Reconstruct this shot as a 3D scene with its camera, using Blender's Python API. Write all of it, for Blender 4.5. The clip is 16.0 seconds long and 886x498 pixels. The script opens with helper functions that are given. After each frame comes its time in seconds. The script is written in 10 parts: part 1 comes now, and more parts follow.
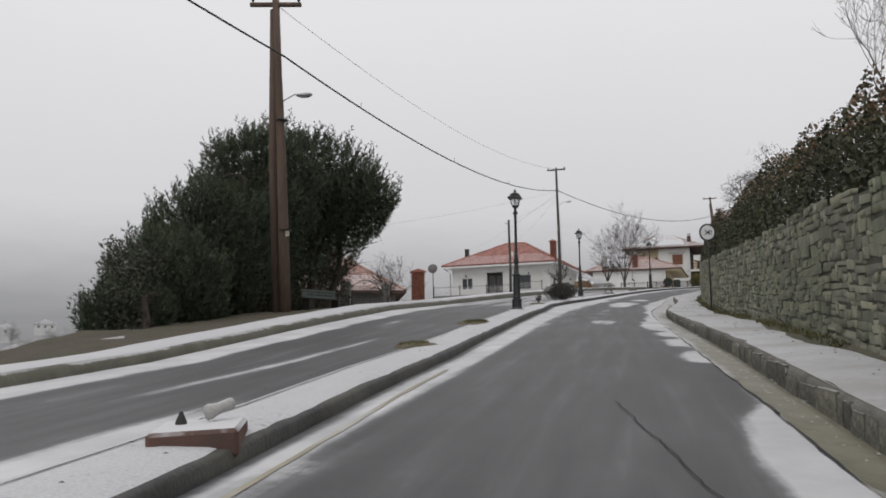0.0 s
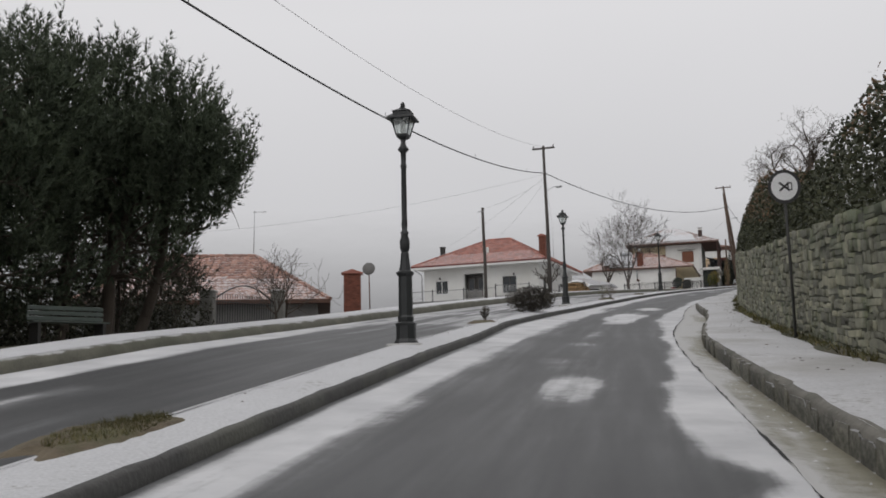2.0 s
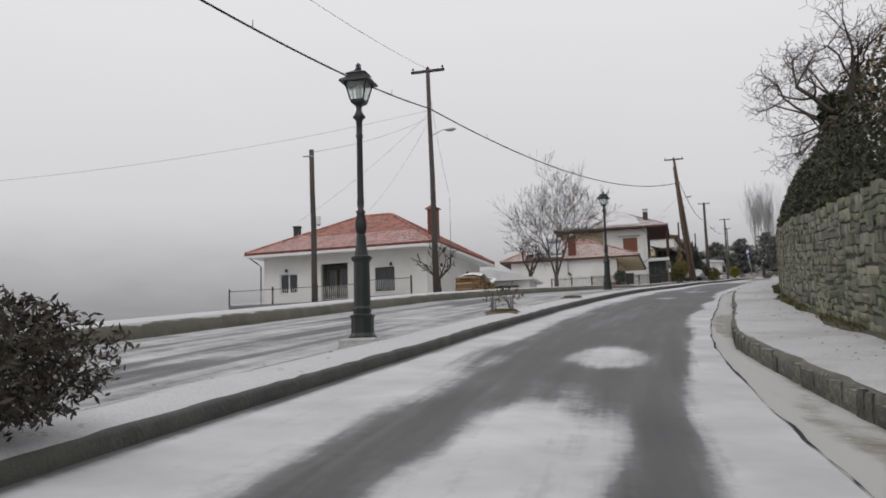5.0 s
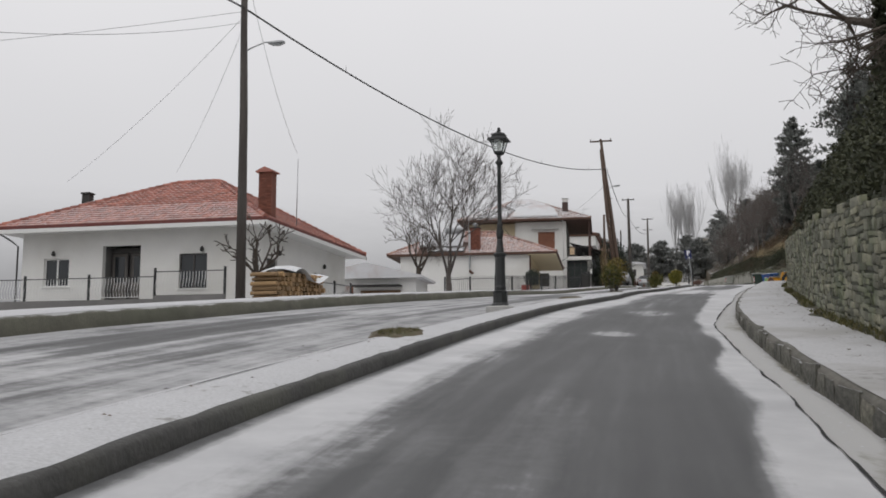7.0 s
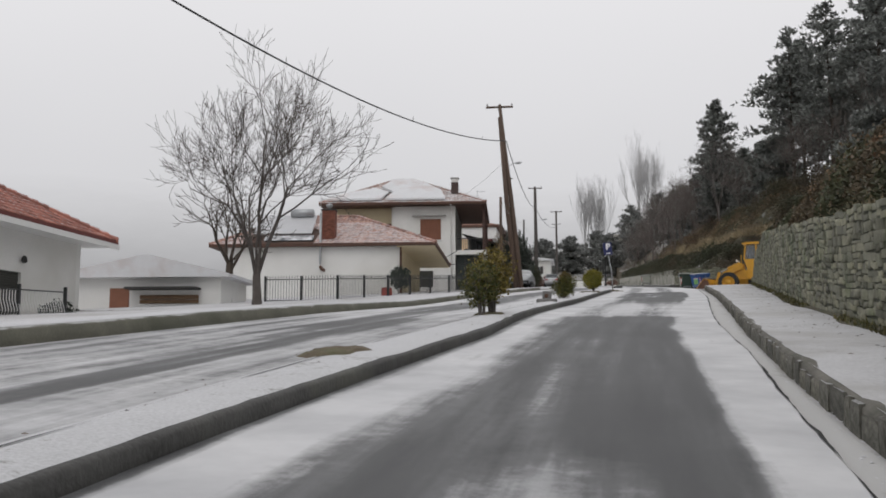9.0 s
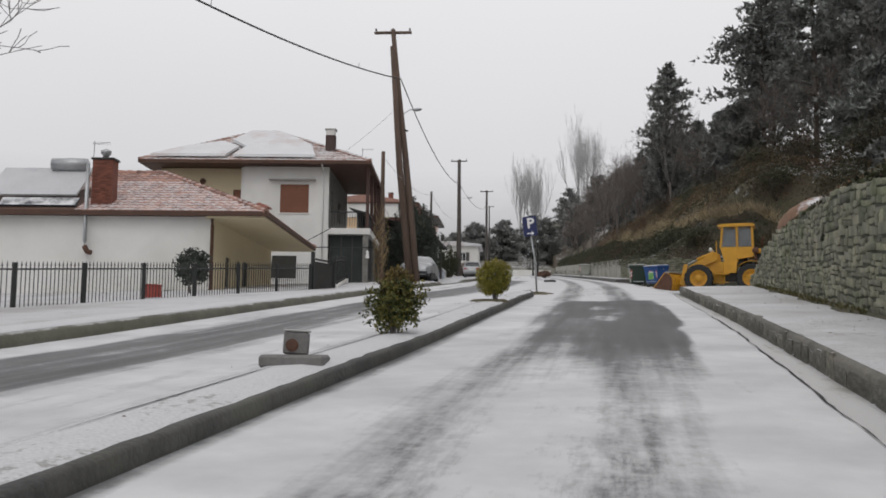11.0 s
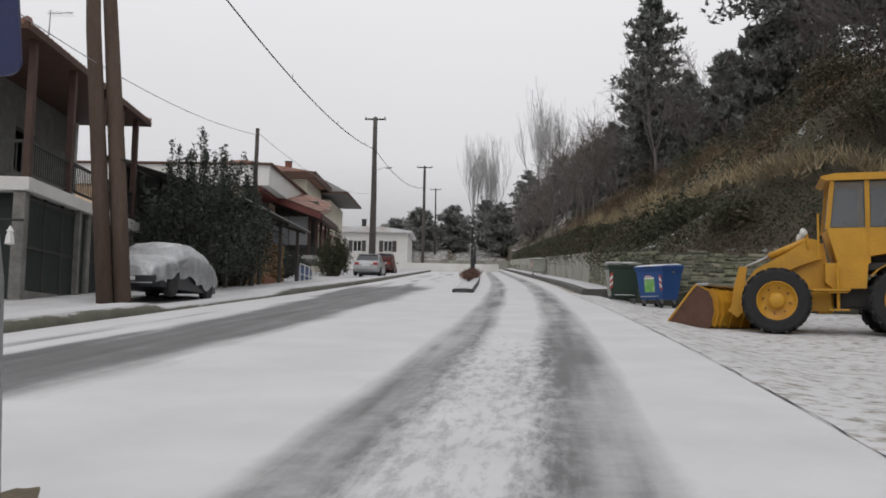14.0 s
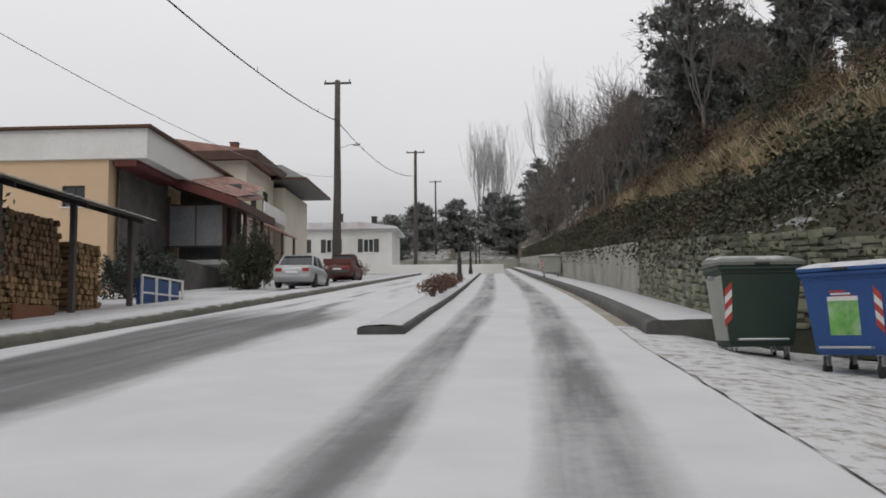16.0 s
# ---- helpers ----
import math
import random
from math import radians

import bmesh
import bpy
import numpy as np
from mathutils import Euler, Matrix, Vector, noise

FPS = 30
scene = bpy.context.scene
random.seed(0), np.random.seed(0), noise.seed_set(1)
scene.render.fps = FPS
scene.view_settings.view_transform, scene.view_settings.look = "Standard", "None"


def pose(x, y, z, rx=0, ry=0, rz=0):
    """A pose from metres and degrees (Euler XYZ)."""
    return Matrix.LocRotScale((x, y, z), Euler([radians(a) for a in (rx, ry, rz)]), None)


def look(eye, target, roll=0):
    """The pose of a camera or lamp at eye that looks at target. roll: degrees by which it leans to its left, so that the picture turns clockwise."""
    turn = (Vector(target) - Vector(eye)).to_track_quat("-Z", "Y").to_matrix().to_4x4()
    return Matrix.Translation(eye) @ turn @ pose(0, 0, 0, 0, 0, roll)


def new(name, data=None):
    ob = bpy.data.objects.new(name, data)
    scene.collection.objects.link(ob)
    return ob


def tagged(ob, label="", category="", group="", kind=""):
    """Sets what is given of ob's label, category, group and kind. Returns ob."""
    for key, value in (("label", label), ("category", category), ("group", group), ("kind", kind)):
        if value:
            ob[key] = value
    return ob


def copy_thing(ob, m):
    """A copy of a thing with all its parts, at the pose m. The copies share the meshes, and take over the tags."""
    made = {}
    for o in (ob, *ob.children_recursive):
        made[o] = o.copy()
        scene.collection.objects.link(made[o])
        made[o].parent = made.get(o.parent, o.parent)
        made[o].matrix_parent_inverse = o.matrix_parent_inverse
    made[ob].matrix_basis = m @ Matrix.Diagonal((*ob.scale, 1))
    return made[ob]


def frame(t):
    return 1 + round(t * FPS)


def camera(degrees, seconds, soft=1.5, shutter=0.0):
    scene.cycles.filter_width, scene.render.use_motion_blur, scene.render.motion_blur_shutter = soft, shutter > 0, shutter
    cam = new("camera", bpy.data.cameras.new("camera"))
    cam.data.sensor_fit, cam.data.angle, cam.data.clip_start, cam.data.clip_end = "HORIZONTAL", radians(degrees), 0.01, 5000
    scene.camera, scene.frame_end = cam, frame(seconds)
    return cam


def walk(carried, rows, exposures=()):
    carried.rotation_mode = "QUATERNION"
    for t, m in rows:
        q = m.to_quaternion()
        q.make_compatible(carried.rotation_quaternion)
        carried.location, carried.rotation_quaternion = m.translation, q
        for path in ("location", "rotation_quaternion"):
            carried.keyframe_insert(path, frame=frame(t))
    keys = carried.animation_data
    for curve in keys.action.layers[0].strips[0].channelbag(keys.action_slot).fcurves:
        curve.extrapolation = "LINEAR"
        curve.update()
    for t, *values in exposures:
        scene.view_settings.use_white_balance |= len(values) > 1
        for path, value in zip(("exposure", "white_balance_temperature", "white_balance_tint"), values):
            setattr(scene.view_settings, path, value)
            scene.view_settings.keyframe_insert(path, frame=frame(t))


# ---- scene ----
# seconds, eye x y z, yaw, pitch, roll
cam = camera(50.50, 16.0, 1.75)
PATH = [
    (0, 1.535, 1.582, 1.887, 0.71, 7.85, 0.48),
    (0.5, 2.291, 5.600, 2.306, 0.80, 7.89, 0.73),
    (1, 3.053, 9.664, 2.727, 0.87, 7.96, 0.87),
    (1.5, 3.827, 13.821, 3.151, 1.02, 8.05, 1.14),
    (2, 4.620, 18.118, 3.581, 1.04, 8.04, 1.20),
    (2.5, 5.437, 22.583, 4.016, 0.69, 7.99, 1.36),
    (3, 6.273, 27.165, 4.458, 0.11, 7.89, 1.81),
    (3.5, 7.125, 31.799, 4.904, -0.53, 7.87, 2.12),
    (4, 7.989, 36.416, 5.354, -1.32, 7.81, 2.08),
    (4.5, 8.865, 40.961, 5.806, -2.15, 7.72, 1.89),
    (5, 9.781, 45.435, 6.263, -3.05, 7.62, 1.61),
    (5.5, 10.769, 49.852, 6.726, -4.05, 7.52, 1.28),
    (6, 11.860, 54.224, 7.196, -5.20, 7.43, 0.94),
    (6.5, 13.083, 58.566, 7.675, -6.73, 7.34, 0.51),
    (7, 14.441, 62.899, 8.162, -8.22, 7.19, 0.12),
    (7.5, 15.932, 67.243, 8.657, -9.71, 7.09, 0.01),
    (8, 17.555, 71.620, 9.161, -11.46, 7.03, 0.09),
    (8.5, 19.305, 76.045, 9.671, -12.68, 6.95, 0.09),
    (9, 21.174, 80.505, 10.184, -13.66, 6.86, 0.08),
    (9.5, 23.152, 84.981, 10.694, -14.53, 6.76, 0.04),
    (10, 25.228, 89.455, 11.198, -15.39, 6.60, -0.05),
    (10.5, 27.390, 93.910, 11.691, -16.34, 6.37, -0.21),
    (11, 29.616, 98.333, 12.175, -17.43, 5.94, -0.54),
    (11.5, 31.880, 102.716, 12.650, -18.07, 5.74, -1.03),
    (12, 34.160, 107.049, 13.120, -18.86, 5.49, -1.37),
    (12.5, 36.432, 111.328, 13.586, -19.26, 5.46, -1.53),
    (13, 38.685, 115.575, 14.045, -19.61, 5.41, -1.22),
    (13.5, 40.909, 119.818, 14.494, -19.60, 5.38, -1.04),
    (14, 43.093, 124.085, 14.929, -19.65, 5.38, -0.97),
    (14.5, 45.231, 128.397, 15.349, -19.70, 5.38, -0.80),
    (15, 47.333, 132.748, 15.758, -19.58, 5.34, -0.59),
    (15.5, 49.410, 137.126, 16.157, -19.15, 5.34, -0.30),
    (16, 51.474, 141.516, 16.553, -18.67, 5.37, 0.56),
]
walk(cam, [(t, pose(x, y, z, 90 + pitch, roll, yaw)) for t, x, y, z, yaw, pitch, roll in PATH],
     [(0.0, -0.02), (0.6, -0.08), (1.5, -0.15), (2.2, -0.10), (3.5, -0.02), (6.5, -0.03), (8.0, 0.0), (11.0, 0.05), (13.0, 0.09), (16.0, 0.07)])


# ---------------------------------------------------------------- world and sun
SUN_ELEVATION, SUN_TURN = radians(52), radians(200)
world = bpy.data.worlds.new("overcast")
scene.world = world
world.use_nodes = True
wt = world.node_tree
wt.nodes.clear()


def wnode(kind, **kw):
    n = wt.nodes.new(kind)
    for k, v in kw.items():
        n.inputs[k].default_value = v
    return n


sky = wnode("ShaderNodeTexSky")
sky.sky_type, sky.sun_disc = "NISHITA", False
sky.sun_elevation, sky.sun_rotation = SUN_ELEVATION, SUN_TURN
sky_b = wnode("ShaderNodeBackground", Strength=0.05)
wt.links.new(sky.outputs[0], sky_b.inputs[0])
w_co = wnode("ShaderNodeTexCoord")
w_sep = wnode("ShaderNodeSeparateXYZ")
wt.links.new(w_co.outputs["Generated"], w_sep.inputs[0])
w_ramp = wnode("ShaderNodeValToRGB")
w_ramp.color_ramp.elements[0].position, w_ramp.color_ramp.elements[0].color = 0.0, (0.36, 0.357, 0.368, 1)
w_ramp.color_ramp.elements[1].position, w_ramp.color_ramp.elements[1].color = 0.42, (0.84, 0.83, 0.845, 1)
el = w_ramp.color_ramp.elements.new(0.14)
el.color = (0.64, 0.633, 0.646, 1)
w_noise = wnode("ShaderNodeTexNoise", Scale=2.2, Detail=3.0, Roughness=0.5)
wt.links.new(w_co.outputs["Generated"], w_noise.inputs["Vector"])
w_add = wnode("ShaderNodeMath")
w_add.operation = "MULTIPLY_ADD"
w_add.inputs[1].default_value = 0.10
wt.links.new(w_noise.outputs[0], w_add.inputs[0])
wt.links.new(w_sep.outputs[2], w_add.inputs[2])
wt.links.new(w_add.outputs[0], w_ramp.inputs[0])
cloud_b = wnode("ShaderNodeBackground", Strength=1.0)
wt.links.new(w_ramp.outputs[0], cloud_b.inputs[0])
w_sum = wnode("ShaderNodeMixShader", Fac=0.92)
wt.links.new(sky_b.outputs[0], w_sum.inputs[1])
wt.links.new(cloud_b.outputs[0], w_sum.inputs[2])
w_out = wnode("ShaderNodeOutputWorld")
wt.links.new(w_sum.outputs[0], w_out.inputs[0])

sun_data = bpy.data.lights.new("sun", "SUN")
sun_data.energy, sun_data.angle, sun_data.color = 0.5, radians(30), (1.0, 0.98, 0.95)
sun = new("sun", sun_data)
sun.matrix_world = look((0, 0, 200), Vector((0, 0, 200)) + Vector((-math.sin(SUN_TURN) * math.cos(SUN_ELEVATION), -math.cos(SUN_TURN) * math.cos(SUN_ELEVATION), -math.sin(SUN_ELEVATION))))


# ---------------------------------------------------------------- materials
def nodes_of(name):
    m = bpy.data.materials.new(name)
    m.use_nodes = True
    t = m.node_tree
    return m, t, t.nodes["Principled BSDF"]


def link(t, a, b):
    t.links.new(a, b)


def noise_of(t, scale, detail=4.0, rough=0.55, co=None):
    n = t.nodes.new("ShaderNodeTexNoise")
    n.inputs["Scale"].default_value, n.inputs["Detail"].default_value, n.inputs["Roughness"].default_value = scale, detail, rough
    if co is not None:
        link(t, co, n.inputs["Vector"])
    return n.outputs[0]


def ramp_of(t, fac, stops):
    r = t.nodes.new("ShaderNodeValToRGB")
    link(t, fac, r.inputs[0])
    e = r.color_ramp.elements
    while len(e) < len(stops):
        e.new(0.5)
    for k, (p, c) in zip(e, stops):
        k.position, k.color = p, (*c, 1) if len(c) == 3 else c
    return r.outputs[0]


def mix_of(t, fac, a, b, blend="MIX"):
    m = t.nodes.new("ShaderNodeMix")
    m.data_type, m.blend_type = "RGBA", blend
    for value, socket in ((fac, m.inputs[0]), (a, m.inputs[6]), (b, m.inputs[7])):
        if isinstance(value, (int, float)):
            socket.default_value = value
        elif isinstance(value, tuple):
            socket.default_value = (*value, 1)
        else:
            link(t, value, socket)
    return m.outputs[2]


def math_of(t, op, a, b=0.0, c=0.0, clamp=False):
    m = t.nodes.new("ShaderNodeMath")
    m.operation, m.use_clamp = op, clamp
    for value, socket in zip((a, b, c), m.inputs):
        if isinstance(value, (int, float)):
            socket.default_value = value
        else:
            link(t, value, socket)
    return m.outputs[0]


def bump_of(t, bsdf, height, strength, dist):
    b = t.nodes.new("ShaderNodeBump")
    b.inputs["Strength"].default_value, b.inputs["Distance"].default_value = strength, dist
    link(t, height, b.inputs["Height"])
    link(t, b.outputs[0], bsdf.inputs["Normal"])


def scaled(c, k):
    return tuple(min(1.0, v * k) for v in c)


def surface(name, col, rough=0.7, scale=3.0, vary=0.25, grain=60.0, bump=0.2, dist=0.01, metal=0.0, rand="", snow=0.0, stain=None, spec=0.5, streak=False, snow_lo=0.55, snow_scale=1.3, grit=0.0):
    """A surface with broad stains and fine grain; rand: 'object' or 'island' varies each piece; snow: dusting on what faces up."""
    m, t, b = nodes_of(name)
    co = t.nodes.new("ShaderNodeTexCoord").outputs["Object"]
    if streak:
        mp = t.nodes.new("ShaderNodeMapping")
        mp.inputs["Scale"].default_value = (1, 1, 0.12)
        link(t, co, mp.inputs[0])
        co = mp.outputs[0]
    broad = noise_of(t, scale, 5.0, 0.6, co)
    fine = noise_of(t, grain, 3.0, 0.6, co)
    c = ramp_of(t, broad, [(0.3, scaled(col, 1 - vary)), (0.7, scaled(col, 1 + vary))])
    c = mix_of(t, 0.35, c, ramp_of(t, fine, [(0.3, scaled(col, 0.6)), (0.7, scaled(col, 1.35))]))
    if stain:
        far = noise_of(t, scale * 0.35, 4.0, 0.65, co)
        c = mix_of(t, ramp_of(t, far, [(0.48, (0, 0, 0)), (0.66, (0.75, 0.75, 0.75))]), c, stain)
    if rand:
        if rand == "object":
            r = t.nodes.new("ShaderNodeObjectInfo").outputs["Random"]
        else:
            r = t.nodes.new("ShaderNodeNewGeometry").outputs["Random Per Island"]
        c = mix_of(t, 1.0, c, ramp_of(t, r, [(0.0, (0.62, 0.62, 0.62)), (0.5, (0.95, 0.95, 0.95)), (1.0, (1.3, 1.27, 1.2))]), "MULTIPLY")
    if snow > 0:
        g = t.nodes.new("ShaderNodeNewGeometry")
        sep = t.nodes.new("ShaderNodeSeparateXYZ")
        link(t, g.outputs["Normal"], sep.inputs[0])
        pos = noise_of(t, snow_scale, 5.0, 0.65, g.outputs["Position"])
        k = math_of(t, "MULTIPLY_ADD", math_of(t, "SUBTRACT", pos, 0.5), 1.6, sep.outputs[2])
        k = math_of(t, "MULTIPLY", ramp_of(t, k, [(snow_lo, (0, 0, 0)), (snow_lo + 0.3, (1, 1, 1))]), snow)
        c = mix_of(t, k, c, (0.66, 0.665, 0.68))
    if grit > 0:
        # brown scuffs and bits that show through here and there
        g = t.nodes.new("ShaderNodeNewGeometry").outputs["Position"]
        k = math_of(t, "ADD", noise_of(t, 9.0, 4.0, 0.7, g), math_of(t, "MULTIPLY_ADD", noise_of(t, 0.7, 3.0, 0.6, g), 0.7, -0.35))
        c = mix_of(t, math_of(t, "MULTIPLY", ramp_of(t, k, [(0.64, (0, 0, 0)), (0.74, (1, 1, 1))]), grit), c, (0.13, 0.12, 0.095))
    link(t, c, b.inputs["Base Color"])
    b.inputs["Roughness"].default_value, b.inputs["Metallic"].default_value = rough, metal
    b.inputs["Specular IOR Level"].default_value = spec
    if bump:
        bump_of(t, b, mix_of(t, 0.5, broad, fine), bump, dist)
    return m


def road_material():
    m, t, b = nodes_of("asphalt with thin snow")
    at = t.nodes.new("ShaderNodeAttribute")
    at.attribute_name = "cover"
    pos = t.nodes.new("ShaderNodeNewGeometry").outputs["Position"]
    n1, n2, n3 = noise_of(t, 1.1, 6.0, 0.65, pos), noise_of(t, 7.0, 5.0, 0.7, pos), noise_of(t, 140.0, 2.0, 0.6, pos)
    lane = t.nodes.new("ShaderNodeAttribute")
    lane.attribute_name = "lane"
    pull = t.nodes.new("ShaderNodeSeparateXYZ")
    link(t, lane.outputs["Vector"], pull.inputs[0])
    k = math_of(t, "ADD", at.outputs["Fac"], math_of(t, "MULTIPLY", math_of(t, "MULTIPLY_ADD", n1, 0.5, -0.25), pull.outputs[2]))
    k = math_of(t, "ADD", k, math_of(t, "MULTIPLY", math_of(t, "MULTIPLY_ADD", n2, 0.4, -0.2), pull.outputs[2]))
    k = math_of(t, "ADD", k, math_of(t, "MULTIPLY_ADD", n3, 0.14, -0.07))
    # streaks that traffic drags along the lane
    drag = t.nodes.new("ShaderNodeMapping")
    drag.inputs["Scale"].default_value = (0.22, 3.6, 0)
    link(t, lane.outputs["Vector"], drag.inputs[0])
    n4 = noise_of(t, 1.0, 3.0, 0.5, drag.outputs[0])
    drag2 = t.nodes.new("ShaderNodeMapping")
    drag2.inputs["Scale"].default_value = (0.9, 16.0, 0)
    link(t, lane.outputs["Vector"], drag2.inputs[0])
    n5 = noise_of(t, 1.0, 3.0, 0.6, drag2.outputs[0])
    k = math_of(t, "ADD", k, math_of(t, "MULTIPLY", math_of(t, "MULTIPLY_ADD", n4, 0.75, -0.38), pull.outputs[2]))
    k = math_of(t, "ADD", k, math_of(t, "MULTIPLY", math_of(t, "MULTIPLY_ADD", n5, 0.2, -0.1), pull.outputs[2]))
    # churned crumbs between the ruts
    drag3 = t.nodes.new("ShaderNodeMapping")
    drag3.inputs["Scale"].default_value = (2.6, 9.0, 0)
    link(t, lane.outputs["Vector"], drag3.inputs[0])
    crumb = ramp_of(t, noise_of(t, 1.0, 7.0, 0.7, drag3.outputs[0]), [(0.40, (0, 0, 0)), (0.60, (1, 1, 1))])
    between = t.nodes.new("ShaderNodeAttribute")
    between.attribute_name = "churn"
    k = math_of(t, "SUBTRACT", k, math_of(t, "MULTIPLY", crumb, between.outputs["Fac"]))
    cover = ramp_of(t, k, [(0.12, (0, 0, 0)), (0.4, (0.16, 0.16, 0.16)), (0.58, (0.6, 0.6, 0.6)), (0.85, (1, 1, 1))])
    wet = ramp_of(t, noise_of(t, 0.35, 5.0, 0.6, pos), [(0.3, (0.046, 0.048, 0.049)), (0.7, (0.088, 0.091, 0.093))])
    stone = ramp_of(t, noise_of(t, 210.0, 2.0, 0.5, pos), [(0.35, (0.03, 0.031, 0.032)), (0.7, (0.12, 0.12, 0.12))])
    white = ramp_of(t, noise_of(t, 0.8, 5.0, 0.6, pos), [(0.3, (0.47, 0.473, 0.485)), (0.5, (0.56, 0.562, 0.572)), (0.7, (0.66, 0.66, 0.668))])
    white = mix_of(t, pull.outputs[2], (0.62, 0.62, 0.628), white)
    worn = mix_of(t, 1.0, mix_of(t, 0.4, wet, stone), ramp_of(t, n4, [(0.3, (0.8, 0.8, 0.8)), (0.5, (1.0, 1.0, 1.0)), (0.7, (1.4, 1.4, 1.4))]), "MULTIPLY")
    link(t, mix_of(t, cover, worn, white), b.inputs["Base Color"])
    b.inputs["Specular IOR Level"].default_value = 0.3
    link(t, ramp_of(t, cover, [(0.0, (0.55, 0.55, 0.55)), (0.6, (0.85, 0.85, 0.85))]), b.inputs["Roughness"])
    h = math_of(t, "ADD", math_of(t, "MULTIPLY", cover, 1.6), math_of(t, "MULTIPLY", n3, 0.35))
    bump_of(t, b, h, 0.35, 0.012)
    return m


def gutter_material():
    """Brown mud that wet slush covers in part."""
    m, t, b = nodes_of("muddy gutter with slush")
    at = t.nodes.new("ShaderNodeAttribute")
    at.attribute_name = "cover"
    pos = t.nodes.new("ShaderNodeNewGeometry").outputs["Position"]
    n1, n2, n3 = noise_of(t, 2.4, 5.0, 0.65, pos), noise_of(t, 16.0, 4.0, 0.7, pos), noise_of(t, 90.0, 2.0, 0.6, pos)
    k = math_of(t, "ADD", at.outputs["Fac"], math_of(t, "MULTIPLY_ADD", n1, 0.7, -0.35))
    k = math_of(t, "ADD", k, math_of(t, "MULTIPLY_ADD", n2, 0.3, -0.15))
    cover = ramp_of(t, k, [(0.3, (0, 0, 0)), (0.62, (1, 1, 1))])
    mud = ramp_of(t, n1, [(0.25, (0.10, 0.096, 0.060)), (0.5, (0.225, 0.212, 0.15)), (0.75, (0.30, 0.29, 0.225))])
    mud = mix_of(t, 0.3, mud, ramp_of(t, n3, [(0.3, (0.09, 0.08, 0.06)), (0.7, (0.27, 0.25, 0.2))]))
    link(t, mix_of(t, cover, mud, (0.50, 0.497, 0.49)), b.inputs["Base Color"])
    link(t, ramp_of(t, cover, [(0.0, (0.45, 0.45, 0.45)), (1.0, (0.8, 0.8, 0.8))]), b.inputs["Roughness"])
    bump_of(t, b, math_of(t, "ADD", cover, n2), 0.5, 0.015)
    return m


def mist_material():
    """A far hillside that fades upwards into cloud, its mist painted as a graded glow; it only stands behind the
    valley.
    """
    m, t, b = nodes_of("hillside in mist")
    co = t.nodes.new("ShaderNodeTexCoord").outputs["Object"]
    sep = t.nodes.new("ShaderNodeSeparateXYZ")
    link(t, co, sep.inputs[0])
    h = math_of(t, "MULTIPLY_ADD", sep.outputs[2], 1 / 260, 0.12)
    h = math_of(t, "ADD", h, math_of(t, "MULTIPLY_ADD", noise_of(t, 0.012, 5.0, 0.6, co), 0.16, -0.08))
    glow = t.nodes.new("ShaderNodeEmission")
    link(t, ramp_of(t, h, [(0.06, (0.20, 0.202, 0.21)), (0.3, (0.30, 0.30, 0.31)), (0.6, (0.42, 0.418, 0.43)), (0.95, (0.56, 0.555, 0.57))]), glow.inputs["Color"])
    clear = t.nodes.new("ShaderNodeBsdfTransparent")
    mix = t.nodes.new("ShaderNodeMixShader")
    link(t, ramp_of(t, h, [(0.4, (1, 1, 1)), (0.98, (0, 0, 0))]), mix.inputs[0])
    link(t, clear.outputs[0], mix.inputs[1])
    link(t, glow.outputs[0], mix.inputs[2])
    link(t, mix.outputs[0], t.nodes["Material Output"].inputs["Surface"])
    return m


def leaf_material(name, a, c, snow=0.0, snow_lo=0.6, rough=0.6, drift=None):
    """Leaves that differ one by one; drift: a second pair of colours that takes over in broad masses."""
    m, t, b = nodes_of(name)
    g = t.nodes.new("ShaderNodeNewGeometry")
    col = ramp_of(t, g.outputs["Random Per Island"], [(0.0, a), (0.55, mixc(a, c, 0.5)), (1.0, c)])
    if drift:
        other = ramp_of(t, g.outputs["Random Per Island"], [(0.0, drift[0]), (1.0, drift[1])])
        col = mix_of(t, ramp_of(t, noise_of(t, 0.33, 3.0, 0.6, g.outputs["Position"]), [(0.46, (0, 0, 0)), (0.58, (1, 1, 1))]), col, other)
    far = noise_of(t, 0.7, 3.0, 0.6, g.outputs["Position"])
    col = mix_of(t, 1.0, col, ramp_of(t, far, [(0.3, (0.55, 0.55, 0.55)), (0.7, (1.35, 1.35, 1.3))]), "MULTIPLY")
    if snow:
        k = math_of(t, "ADD", g.outputs["Random Per Island"], math_of(t, "MULTIPLY_ADD", noise_of(t, 1.8, 3.0, 0.5, g.outputs["Position"]), 0.9, -0.45))
        col = mix_of(t, math_of(t, "MULTIPLY", ramp_of(t, k, [(snow_lo, (0, 0, 0)), (min(0.99, snow_lo + 0.2), (1, 1, 1))]), snow), col, (0.72, 0.73, 0.75))
    link(t, col, b.inputs["Base Color"])
    b.inputs["Roughness"].default_value = rough
    b.inputs["Specular IOR Level"].default_value = 0.25
    return m


def mixc(a, c, k):
    return tuple(x * (1 - k) + y * k for x, y in zip(a, c))


def glass_material():
    m, t, b = nodes_of("window glass")
    b.inputs["Base Color"].default_value = (0.02, 0.024, 0.028, 1)
    b.inputs["Roughness"].default_value, b.inputs["Specular IOR Level"].default_value = 0.08, 0.6
    return m


